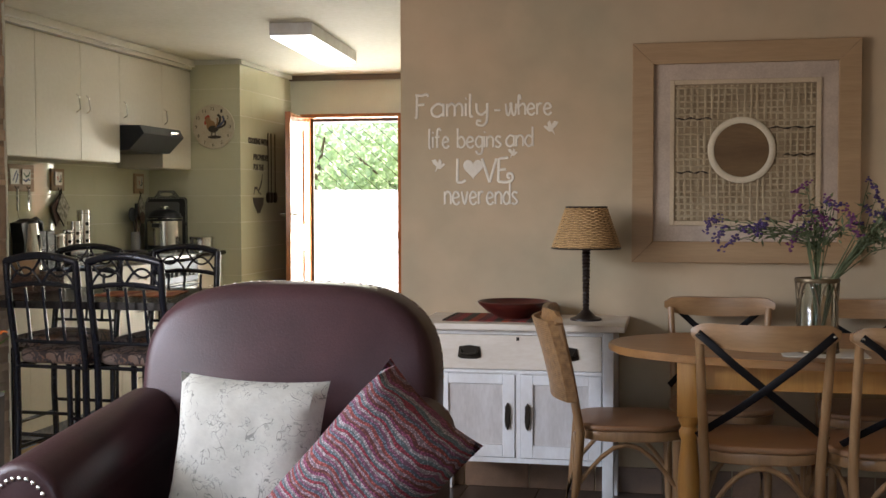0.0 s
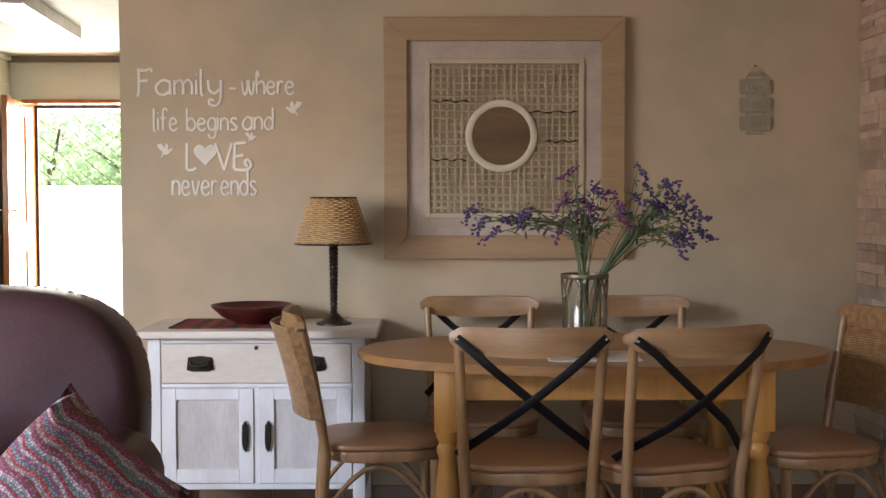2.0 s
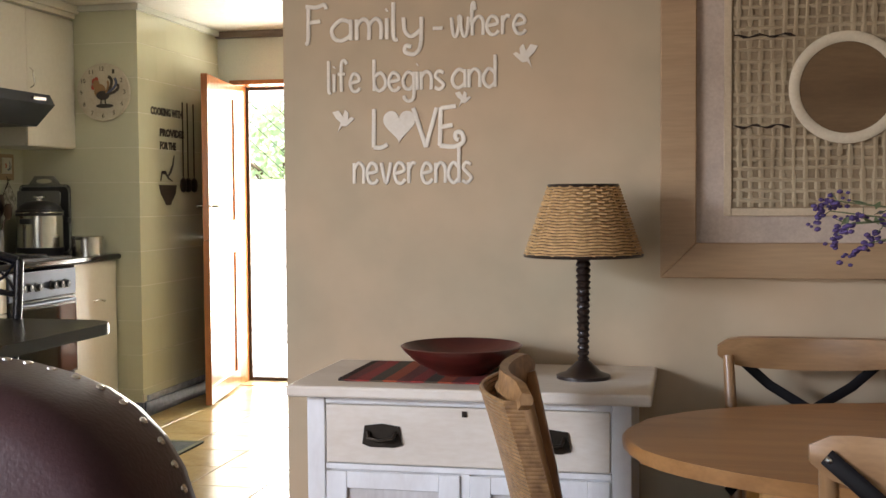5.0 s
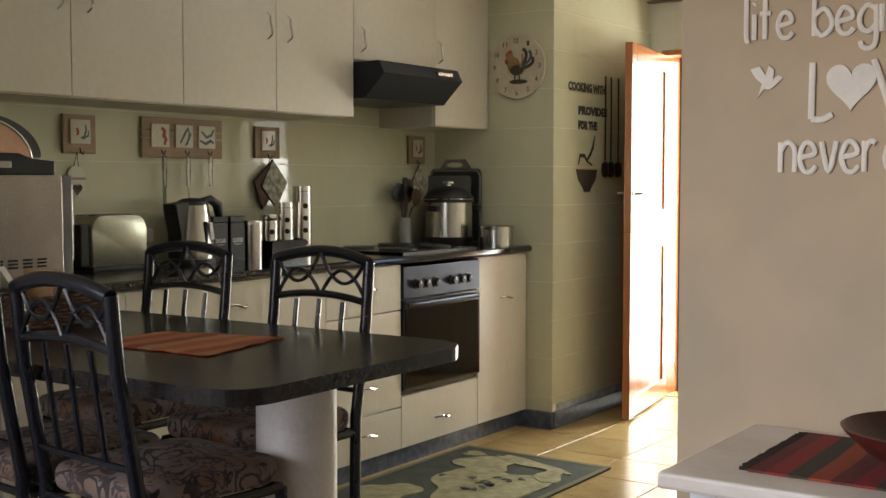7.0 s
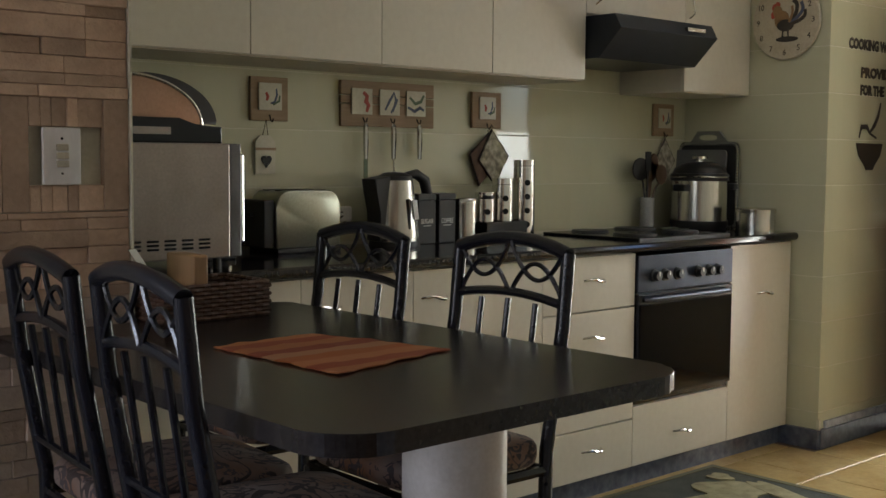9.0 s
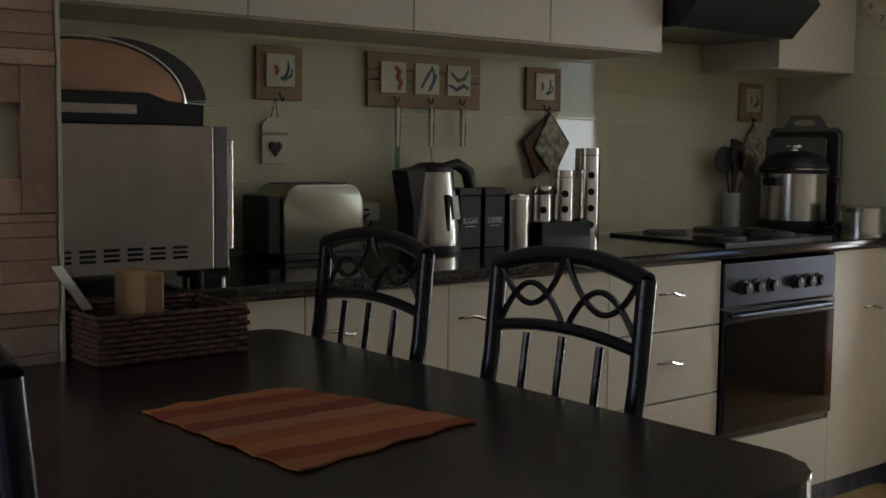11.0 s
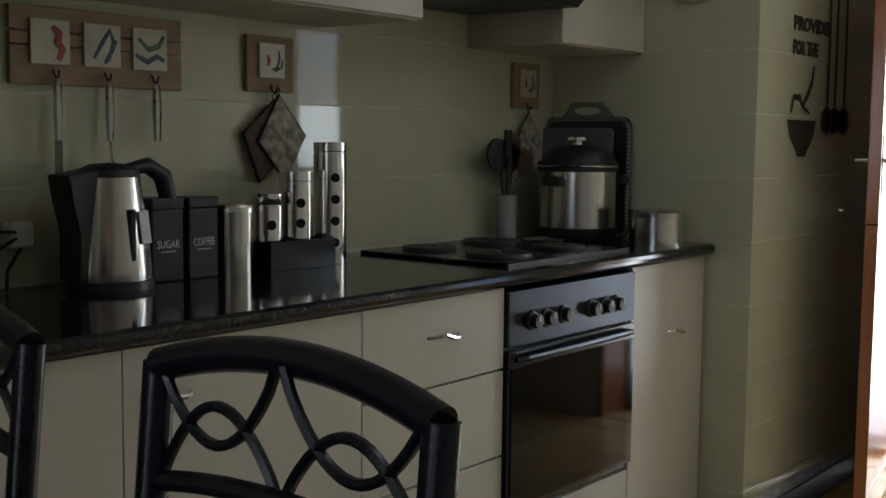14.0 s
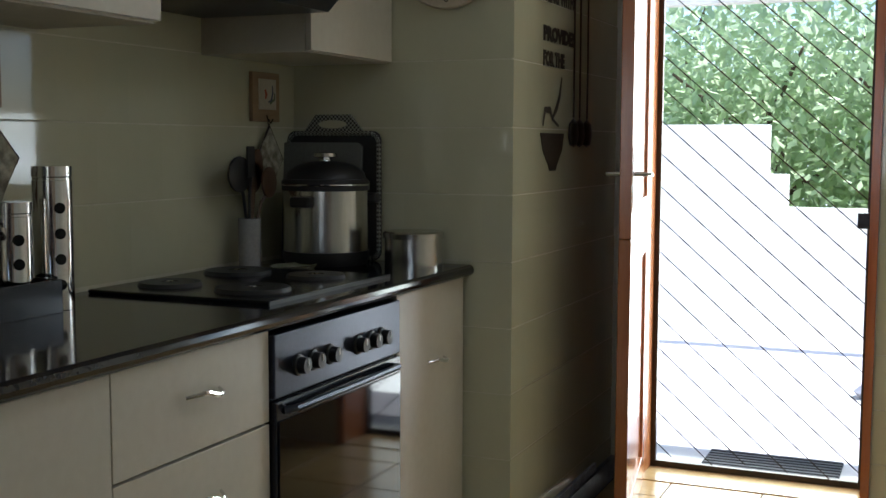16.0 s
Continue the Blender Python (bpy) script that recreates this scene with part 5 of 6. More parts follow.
def tile_art(parent, x, cy, cz, s, style):
    t = part("painted_tile", boxes((x, x + 0.006, cy - s, cy + s, cz - s, cz + s), bevel=0.001), M_WTILE2, parent)
    X = x + 0.0065
    if style == 0:
        brush(t, X, [(cy + s * 0.1, cz + s * 0.7), (cy + s * 0.45, cz + s * 0.4), (cy + s * 0.35, cz), (cy + s * 0.6, cz - s * 0.3), (cy + s * 0.4, cz - s * 0.8)], s * 0.22, M_REDP)
    elif style == 1:
        brush(t, X, [(cy - s * 0.5, cz - s * 0.6), (cy + s * 0.0, cz + s * 0.2), (cy + s * 0.4, cz + s * 0.75), (cy + s * 0.6, cz + s * 0.2), (cy + s * 0.3, cz - s * 0.7)], s * 0.14, M_BLUEP)
        brush(t, X, [(cy + s * 0.1, cz - s * 0.8), (cy + s * 0.5, cz - s * 0.2), (cy + s * 0.75, cz + s * 0.3)], s * 0.12, M_BLUEP)
    elif style == 2:
        brush(t, X, [(cy - s * 0.9, cz - s * 0.3), (cy - s * 0.2, cz - s * 0.6), (cy + s * 0.4, cz - s * 0.3), (cy + s * 0.8, cz - s * 0.5)], s * 0.15, M_BLUEP)
        brush(t, X, [(cy - s * 0.7, cz + s * 0.5), (cy - s * 0.1, cz), (cy + s * 0.5, cz + s * 0.2), (cy + s * 0.8, cz + s * 0.7)], s * 0.15, M_GRNP)
    else:
        brush(t, X, [(cy - s * 0.4, cz + s * 0.3), (cy - s * 0.25, cz + s * 0.0), (cy - s * 0.35, cz - s * 0.3)], s * 0.14, M_REDP)
        brush(t, X, [(cy, cz - s * 0.5), (cy + s * 0.35, cz - s * 0.4), (cy + s * 0.55, cz + s * 0.1), (cy + s * 0.5, cz + s * 0.6)], s * 0.10, M_BLUEP)
        brush(t, X, [(cy + s * 0.2, cz - s * 0.6), (cy + s * 0.75, cz - s * 0.3), (cy + s * 0.8, cz + s * 0.1)], s * 0.10, M_GRNP)


def small_frame(cy, cz, w, h, label):
    f = thing("key_hook_frame", (WX, cy, cz), label, "frame")
    part("board", boxes((0, 0.014, -w / 2, w / 2, -h / 2, h / 2), bevel=0.002), M_PINEPL, f)
    tile_art(f, 0.0145, 0, 0.008, min(w, h) * 0.31, 3)
    part("hook", tube([(0.014, 0, -h / 2 + 0.02), (0.02, 0, -h / 2 + 0.002), (0.03, 0, -h / 2 - 0.004), (0.036, 0, -h / 2 + 0.008)], 0.0022, 6), M_BRASS, f)
    return f


small_frame(7.452, 1.461, 0.150, 0.148, "small plywood frame with a painted tile and hook, near toaster")
small_frame(8.484, 1.457, 0.160, 0.142, "small plywood frame with painted tile holding two pot holders")
small_frame(9.64, 1.450, 0.150, 0.148, "small plywood frame with painted tile behind the slow cooker")
hb = thing("utensil_rack", (WX, 7.977, 1.460), "plywood utensil rack with three painted tiles and three hooks", "rack")
for z0, z1 in ((-0.082, -0.002), (0.001, 0.028), (0.031, 0.082)):
    part("board", boxes((0, 0.014, -0.222, 0.222, z0, z1), bevel=0.002), M_PINEPL, hb)
for k, (cy, st2) in enumerate(((-0.13, 0), (0.0, 1), (0.128, 2))):
    tile_art(hb, 0.0145, cy, 0.008, 0.047, st2)
    part("hook", tube([(0.014, cy + 0.008, -0.05), (0.024, cy + 0.008, -0.066), (0.034, cy + 0.008, -0.066), (0.038, cy + 0.008, -0.052)], 0.0024, 6), M_BRASS, hb)


def utensil(name, cy, label, tip):
    u = thing(name, (WX + 0.03, cy, 1.395), label, "utensil")
    part("handle", tube([(0, 0, -0.005), (0, 0, -0.02), (0, 0, -0.07), (0, 0, -0.135)], [0.005, 0.010, 0.011, 0.008], 8), M_CHROME, u, smooth=True)
    if tip == "knife":
        part("blade", slab([(-0.009, -0.135), (0.009, -0.135), (0.009, -0.22), (-0.002, -0.272), (-0.009, -0.22)], -0.001, 0.001, axis=0), M_GRNP, u, "green coated blade")
    elif tip == "fork":
        part("neck", tube([(0, 0, -0.13), (0.004, 0, -0.18)], 0.003, 6), M_STEEL, u)
        for q2 in (-1, 1):
            part("prong", tube([(0.004, 0, -0.175), (0.006, q2 * 0.014, -0.195), (0.004, q2 * 0.014, -0.245)], 0.002, 6), M_STEEL, u)
    return u


utensil("hanging_knife", 7.855, "green bladed knife hanging from the utensil rack", "knife")
utensil("hanging_fork", 7.985, "steel serving fork hanging from the utensil rack", "fork")
utensil("hanging_peeler", 8.113, "short steel utensil hanging from the utensil rack", "")

ch = thing("hanging_charm", (WX + 0.004, 7.436, 1.272), "white wooden tag with a dark heart hanging from the frame", "ornament")
part("tag", slab([(-0.040, -0.065), (0.040, -0.065), (0.040, 0.045), (0.02, 0.066), (-0.02, 0.066), (-0.040, 0.045)], 0, 0.008, axis=0, bevel=0.001), M_WTILE2, ch)
part("heart", slab([(a * 0.45, b * 0.45 - 0.02) for a, b in hp], 0.008, 0.016, axis=0, bevel=0.002), M_BLACK, ch)
part("cord", tube([(0.006, -0.012, 0.06), (0.012, 0.0, 0.118), (0.006, 0.012, 0.06)], 0.0015, 5), M_BRASS, ch)
part("band", boxes((0.0085, 0.0105, -0.041, 0.041, 0.015, 0.024)), M_PINEPL, ch)

M_HOLDER = material("printed_quilted_cotton", (0.58, 0.55, 0.42), 0.9, dark=(0.20, 0.19, 0.14), scale=45, grain=300, bump=0.5, mix=0.6)
M_HOLDERBACK = material("brown_quilted_cotton", (0.16, 0.10, 0.07), 0.9, dark=(0.09, 0.055, 0.04), scale=30, bump=0.4)
for n3, (cy, cz, w2, tw, mm) in enumerate(((8.46, 1.262, 0.075, -14, M_HOLDERBACK), (8.505, 1.268, 0.078, 6, M_HOLDER), (9.64, 1.262, 0.07, 0, M_HOLDER))):
    p = thing("pot_holder", (WX + 0.022 + 0.01 * (n3 == 1), cy, cz), ("dark quilted pot holder hanging behind a printed one", "printed quilted pot holder hanging from the small frame", "faded printed pot holder hanging behind the wooden spoons")[n3], "pot holder")
    p.rotation_euler = (radians(tw), 0, 0)
    w3 = w2 * 1.42
    part("pad", slab([(0, -w3), (w3 * 0.74, 0), (0, w3), (-w3 * 0.74, 0)], -0.005, 0.005, axis=0, bevel=0.004), mm, p)
    part("binding", tube([(0, 0, -w3), (0, w3 * 0.74, 0), (0, 0, w3), (0, -w3 * 0.74, 0)], 0.005, 6, closed=True), M_DARKWOOD, p)
    part("loop", tube([(0, 0, w3), (0, 0.006, w3 + 0.012), (0, 0, w3 + 0.022), (0, -0.006, w3 + 0.012)], 0.0018, 5, closed=True), M_DARKWOOD, p)

# ---- worktop things ----
kt = thing("kettle", (-3.86, 7.898, CT), "stainless steel jug kettle with black handle, lid and base", "kettle")
kt.scale = (1.08, 1.10, 1.0)
part("power_base", lathe([(0.0, 0), (0.085, 0), (0.083, 0.018), (0.0, 0.018)], 32), M_BLACKPL, kt, smooth=True)
part("jug", lathe([(0.0, 0.019), (0.080, 0.019), (0.081, 0.04), (0.070, 0.15), (0.060, 0.235), (0.0, 0.235)], 40), M_STEEL, kt, smooth=True)
part("lid", lathe([(0.0605, 0.235), (0.057, 0.25), (0.035, 0.262), (0.0, 0.265)], 32), M_BLACKPL, kt, smooth=True)
bm = slab([(-0.040, 0.252), (-0.112, 0.240), (-0.096, 0.195), (-0.086, 0.12), (-0.090, 0.022), (-0.045, 0.022)], -0.036, 0.036, axis=0, bevel=0.006)
part("spout", bm, M_BLACKPL, kt)
part("handle", tube([(0, 0.045, 0.25), (0, 0.09, 0.258), (0, 0.128, 0.235), (0, 0.145, 0.17), (0, 0.150, 0.11), (0, 0.150, 0.085)], [0.013, 0.018, 0.020, 0.018, 0.014, 0.010], 10), M_BLACKPL, kt, smooth=True)
part("water_window", boxes((0.069, 0.079, -0.006, 0.006, 0.06, 0.17), bevel=0.003), M_BLACK, kt)
lb = part("label", boxes((-0.0012, 0.0012, -0.020, 0.020, -0.035, 0.035)), M_WHITE, kt, "white sticker")
lb.matrix_basis = pose(0.0645, 0.036, 0.13, 0, -6, 29)

M_SATIN = material("satin_stainless_steel", (0.38, 0.38, 0.31), 0.30, 1.0, scale=4, bump=0.02)
ts = thing("toaster", (-3.885, 7.48, CT), "brushed steel two-slice toaster with black sides", "toaster")
ts_out = [(-0.130, 0.016), (-0.130, 0.15)] + [(-0.130 + 0.05 * (1 - math.cos(radians(a))), 0.15 + 0.055 * math.sin(radians(a))) for a in (20, 45, 70, 90)] + [(0.130 - 0.05 * (1 - math.cos(radians(a))), 0.15 + 0.055 * math.sin(radians(a))) for a in (90, 70, 45, 20)] + [(0.130, 0.15), (0.130, 0.016)]
part("shell", slab(ts_out, -0.075, 0.085, axis=0, bevel=0.008), M_SATIN, ts, smooth=True)
part("foot_frame", boxes((-0.08, 0.09, -0.128, 0.128, 0, 0.0155), bevel=0.003), M_BLACKPL, ts)
part("end_panel", boxes((-0.065, 0.075, -0.172, -0.1305, 0.02, 0.175), bevel=0.005), M_BLACKPL, ts, "black end panel")
part("lever", boxes((-0.01, 0.02, -0.188, -0.1725, 0.12, 0.135), bevel=0.003), M_BLACKPL, ts)
for x in (-0.035, 0.035):
    part("slot", boxes((x - 0.012, x + 0.012, -0.095, 0.095, 0.2035, 0.2065)), M_BLACK, ts)
cb = part("power_cord", tube([(-3.93, 7.62, 1.06), (-3.95, 7.68, 1.075), (-3.97, 7.745, 1.07), (-3.975, 7.765, 1.04), (-3.96, 7.72, 0.99), (-3.93, 7.70, 0.957)], 0.004, 6), M_BLACKPL)
tagged(cb, "black appliance cord looping from the toaster to the wall", "cord")
cb = part("power_cord", tube([(-3.93, 7.62, 1.02), (-3.95, 7.69, 1.035), (-3.975, 7.76, 1.06)], 0.004, 6), M_BLACKPL)
tagged(cb, "second black cord behind the toaster on the worktop", "cord")
pl = part("wall_plug", boxes((WX, WX + 0.035, 7.735, 7.79, 1.035, 1.09), bevel=0.006), M_WHITE)
tagged(pl, "white plug in a wall socket behind the kettle", "plug")

M_TINBLACK = material("matt_black_tin", (0.010, 0.010, 0.011), 0.4)
for nm, y in (("SUGAR", 8.040), ("COFFEE", 8.140)):
    tn = thing("storage_tin", (-3.885, y, CT), "square black tin lettered %s in white" % nm.lower(), "tin")
    part("tin_body", boxes((-0.042, 0.042, -0.042, 0.042, 0, 0.160), bevel=0.003), M_TINBLACK, tn)
    part("lid", boxes((-0.0435, 0.0435, -0.0435, 0.0435, 0.1605, 0.185), bevel=0.003), M_TINBLACK, tn)
    words("word", nm, 0.026, M_WHITE, (0.0425, -0.030, 0.075), (90, 0, 90), tn, width=0.060, depth=0.0006)
    part("ornament_line", boxes((0.042, 0.0428, -0.02, 0.02, 0.066, 0.068)), M_WHITE, tn)
jr = thing("storage_jar", (-3.865, 8.246, CT), "cylindrical silver tin with a lid beside the coffee tin", "jar")
jr.scale = (1.25, 1.25, 1.0)
part("tin_body", lathe([(0, 0), (0.038, 0), (0.038, 0.145), (0, 0.145)], 28), M_STEEL, jr, smooth=True)
part("lid", lathe([(0.040, 0.1455), (0.040, 0.160), (0.036, 0.166), (0, 0.166)], 28), M_CHROME, jr, smooth=True)
tr = thing("canister_tray", (-3.865, 8.425, CT), "black open tray holding steel canisters", "tray")
part("front", boxes((0.055, 0.061, -0.115, 0.105, 0.0, 0.072), bevel=0.001), M_BLACK, tr)
part("back", boxes((-0.061, -0.055, -0.115, 0.105, 0.0, 0.072), bevel=0.001), M_BLACK, tr)
part("end", boxes((-0.0545, 0.0545, -0.115, -0.109, 0.0, 0.072)), M_BLACK, tr)
part("end", boxes((-0.0545, 0.0545, 0.099, 0.105, 0.0, 0.072)), M_BLACK, tr)
part("floor_plate", boxes((-0.0545, 0.0545, -0.1085, 0.0985, 0.0, 0.004)), M_BLACK, tr)
for y, rr, z0, z1, lab in ((8.352, 0.0385, 0.956, 1.138, "small steel canister with a round window in the tray"), (8.448, 0.0425, 0.956, 1.190, "medium steel canister with round windows in the tray"), (8.570, 0.0425, 0.951, 1.262, "tall steel canister with four round windows")):
    cn = thing("canister", (-3.862, y, z0), lab, "canister")
    hh = z1 - z0
    part("canister_body", lathe([(0, 0), (rr, 0), (rr, hh - 0.032), (0, hh - 0.032)], 32), M_CHROME, cn, smooth=True)
    part("lid", lathe([(rr * 0.96, hh - 0.031), (rr * 0.96, hh - 0.026), (rr, hh - 0.024), (rr, hh - 0.002), (0, hh)], 32), M_CHROME, cn, smooth=True)
    for k in range(4 if y > 8.5 else 2 if y > 8.4 else 1):
        zc = 0.055 + 0.055 * k if y > 8.5 else 0.105 + 0.05 * k
        wd = part("window", lathe([(0.012, 0), (0.012, 0.003), (0, 0.0035)], 16, m=pose(rr * 0.86, -rr * 0.45, zc, 0, 90, -28)), M_OVENGLASS, cn)

hobt = thing("hob", (0, 0, CT), "black enamel four-plate electric hob set in the worktop", "hob")
part("hob_plate", boxes((-3.97, -3.465, 8.80, 9.41, 0.0, 0.010), bevel=0.004), M_BLACK, hobt)
part("steel_edge", boxes((-3.4645, -3.460, 8.80, 9.41, 0.0, 0.009)), M_BLACKPL, hobt, "thin dark trim")
for x, y, rr in ((-3.60, 8.95, 0.088), (-3.60, 9.25, 0.075), (-3.84, 8.95, 0.075), (-3.84, 9.25, 0.088)):
    pt = part("hot_plate", lathe([(0, 0.018), (rr, 0.018), (rr + 0.004, 0.010), (rr + 0.004, 0.0105), (rr, 0.020), (rr * 0.3, 0.020), (rr * 0.28, 0.018), (0, 0.018)][2:], 32), M_BLACKPL, hobt, smooth=True)
    pt.location = (x, y, 0)
    part("hub", lathe([(0.010, 0.020), (0.008, 0.022), (0, 0.022)], 12, m=Matrix.Translation((x, y, 0))), M_CHROME, hobt)

uh = thing("utensil_holder", (-3.93, 9.448, CT), "pale cylindrical holder full of dark wooden and plastic spoons", "holder")
part("holder_body", lathe([(0, 0), (0.032, 0), (0.033, 0.145), (0.029, 0.145), (0.028, 0.008), (0, 0.008)], 24), material("pale_grey_ceramic", (0.38, 0.38, 0.38), 0.25), uh, smooth=True)
M_WSPOON = wood("dark_wooden_spoon", (0.13, 0.07, 0.04), (0.07, 0.04, 0.02))
for k, (dy, dx, hh, wd2, mm) in enumerate(((-0.055, 0.01, 0.30, 0.030, M_BLACKPL), (-0.02, 0.02, 0.34, 0.02, M_BLACKPL), (0.03, -0.01, 0.29, 0.022, M_WSPOON), (0.065, 0.02, 0.27, 0.02, M_WSPOON), (0.05, -0.01, 0.32, 0.016, M_WSPOON))):
    sp = thing("cooking_spoon", (-3.93, 9.448, CT + 0.012), ("black slotted spoon", "black plastic turner", "dark wooden spoon", "short wooden spoon", "brown wooden spatula")[k] + " standing in the pale holder", "spoon")
    part("handle", tube([(-dx * 0.3, -dy * 0.25, 0.0), (dx * 0.6, dy * 0.7, hh * 0.66), (dx, dy, hh * 0.75)], 0.005, 6), mm, sp)
    bm = slab(ellipse(dy * 1.15, hh * 0.87, wd2 * 1.9, hh * 0.17, 16), dx - 0.004, dx + 0.004, axis=0, bevel=0.002) if k != 1 else slab(rounded(dy * 1.1 - 0.018, dy * 1.1 + 0.018, hh * 0.74, hh, 0.004, 2), dx - 0.003, dx + 0.003, axis=0)
    part("bowl_end", bm, mm, sp, smooth=k != 1)
sr = part("spoon_rest", lathe([(0, 0), (0.06, 0), (0.07, 0.012), (0.06, 0.008), (0, 0.006)], 24), material("sage_glazed_ceramic", (0.28, 0.30, 0.22), 0.2), smooth=True)
sr.scale = (0.9, 1.2, 1)
sr.location = (-3.80, 9.475, CT)
tagged(sr, "sage green ceramic spoon rest beside the hob", "spoon rest")

sc = thing("slow_cooker", (-3.80, 9.665, CT), "steel and black electric pressure cooker with domed black lid", "cooker")
sc.scale = (1.07, 1.07, 1.03)
part("base_ring", lathe([(0, 0), (0.112, 0), (0.122, 0.02), (0.122, 0.04), (0, 0.04)], 40), M_BLACKPL, sc, smooth=True)
part("pot_body", lathe([(0.1195, 0.041), (0.1195, 0.215), (0, 0.215)], 48), M_STEEL, sc, smooth=True)
part("collar", lathe([(0.123, 0.2155), (0.124, 0.24), (0.118, 0.248), (0, 0.248)], 40), M_BLACKPL, sc, smooth=True)
part("rim", tube([(0.1235 * math.cos(a), 0.1235 * math.sin(a), 0.232) for a in (i2 * math.tau / 40 for i2 in range(40))], 0.003, 6, closed=True), M_CHROME, sc, smooth=True)
part("lid", lathe([(0.114, 0.2485), (0.108, 0.268), (0.08, 0.288), (0.04, 0.298), (0, 0.30)], 40), M_BLACKPL, sc, smooth=True)
part("lid_knob", lathe([(0.018, 0.299), (0.016, 0.306), (0.034, 0.312), (0.032, 0.322), (0, 0.326)], 24), M_CHROME, sc, smooth=True)
part("side_handle", boxes((0.06, 0.115, 0.085, 0.118, 0.175, 0.205), bevel=0.006), M_BLACKPL, sc)
part("side_handle", boxes((-0.03, 0.03, -0.150, -0.118, 0.17, 0.20), bevel=0.006), M_BLACKPL, sc)
bt2 = thing("biscuit_tin", (-3.525, 9.70, CT), "round silver biscuit tin at the end of the worktop", "tin")
bt2.scale = (1.38, 1.38, 1.0)
part("tin_body", lathe([(0, 0), (0.062, 0), (0.062, 0.084), (0, 0.084)], 32), M_STEEL, bt2, smooth=True)
part("lid", lathe([(0.0645, 0.0845), (0.0655, 0.100), (0.061, 0.105), (0, 0.103)], 32), M_STEEL, bt2, smooth=True)
M_CHECK = material("black_white_check_tray", (0.02, 0.02, 0.02), 0.4)
_n, _l = M_CHECK.node_tree.nodes, M_CHECK.node_tree.links
_ck, _tc = _n.new("ShaderNodeTexChecker"), _n.new("ShaderNodeTexCoord")
_ck.inputs["Scale"].default_value, _ck.inputs["Color1"].default_value, _ck.inputs["Color2"].default_value = 150, (0.32, 0.33, 0.28, 1), (0.03, 0.03, 0.03, 1)
_l.new(_tc.outputs["Object"], _ck.inputs[0]), _l.new(_ck.outputs[0], _n["Principled BSDF"].inputs["Base Color"])
ty = thing("serving_tray", (-3.84, COLY - 0.045, CT), "upright black tray with checked rim and cut-out handle", "tray")
oute = rounded(-0.165, 0.165, 0.0, 0.40, 0.03, 4)
part("tray_panel", slab(oute, 0.004, 0.010, axis=1), M_BLACKPL, ty)
part("tray_rim", tube([(a, 0.006, c) for a, c in rounded(-0.157, 0.157, 0.008, 0.392, 0.03, 4)], 0.008, 6, closed=True), M_CHECK, ty)
bm = slab([(-0.10, 0.40), (0.10, 0.40), (0.06, 0.45), (-0.06, 0.45)], 0.0, 0.012, axis=1)
part("tray_handle", bm, M_CHECK, ty)
part("handle_opening", slab(ellipse(0, 0.42, 0.05, 0.013, 20), -0.001, 0.0, axis=1), M_WTILE, ty)
g2 = part("cutting_board", slab(rounded(-0.165, 0.125, 0.0, 0.365, 0.02, 4), 0, 0.012, axis=1, bevel=0.002), material("dark_grey_glass_board", (0.17, 0.175, 0.165), 0.25))
g2.location = (-3.855, COLY - 0.085, CT)
g2.rotation_euler = (radians(-4), 0, 0)
tagged(g2, "dark grey glass cutting board leaning upright behind the cooker", "board")

# microwave corner
mw = thing("microwave", (-3.45, 6.52, 0.962), "silver grey microwave oven seen from its vented side", "microwave")
M_SILVER = material("silver_painted_steel", (0.36, 0.31, 0.285), 0.33, 0.5, bump=0.03)
part("casing", boxes((-0.50, 0, 0.0, 0.44, 0.022, 0.338), bevel=0.004), M_SILVER, mw)
part("front_bezel", boxes((-0.50, -0.002, 0.4405, 0.478, 0.022, 0.338), bevel=0.004), material("grey_bezel", (0.16, 0.16, 0.17), 0.35), mw, "dark grey front")
for k in range(7):
    for q2 in range(3):
        part("vent", slab(rounded(0.045 + 0.052 * k - 0.018, 0.045 + 0.052 * k + 0.018, 0.05 + 0.011 * q2, 0.056 + 0.011 * q2, 0.0028, 2), -0.0005, 0.0012, axis=0), M_BLACK, mw)
for y in (0.04, 0.42):
    part("foot", lathe([(0.012, -0.012), (0.012, 0.022)], 12), M_BLACKPL, mw).location = (-0.04, y, 0)
part("door_handle", boxes((-0.05, -0.03, 0.49, 0.505, 0.06, 0.31), bevel=0.004), M_CHROME, mw)
bt3 = thing("oven_tray", (-3.47, 6.50, 1.3005), "black tray with a slotted handle on top of the microwave", "tray")
part("tray_body", slab([(0.0, 0.0), (0.45, 0.0), (0.45, 0.045), (0.36, 0.050), (0.32, 0.068), (0.10, 0.068), (0.06, 0.050), (0.0, 0.045)], -0.46, -0.004, axis=0, bevel=0.003), M_BLACK, bt3)
part("handle_slot", boxes((-0.004, 0.0, 0.12, 0.29, 0.022, 0.042), bevel=0.001), M_SILVER, bt3)
M_COPPER = material("copper_tinted_metal", (0.36, 0.22, 0.155), 0.28, 1.0, bump=0.02)
dome = thing("serving_platter", (-3.66, 6.745, 1.352), "oval coppery metal platter standing on the microwave tray", "platter")
oval = ellipse(0, 0, 0.235, 0.135, 40, 0, 180)
part("platter_dish", slab(oval, 0, 0.02, axis=0, bevel=0.009, seg=3), M_COPPER, dome, smooth=True)
part("rim", tube([(0.012, a, b) for a, b in ellipse(0, 0, 0.242, 0.142, 40, 0, 180)], 0.006, 8), M_STEEL, dome, smooth=True)
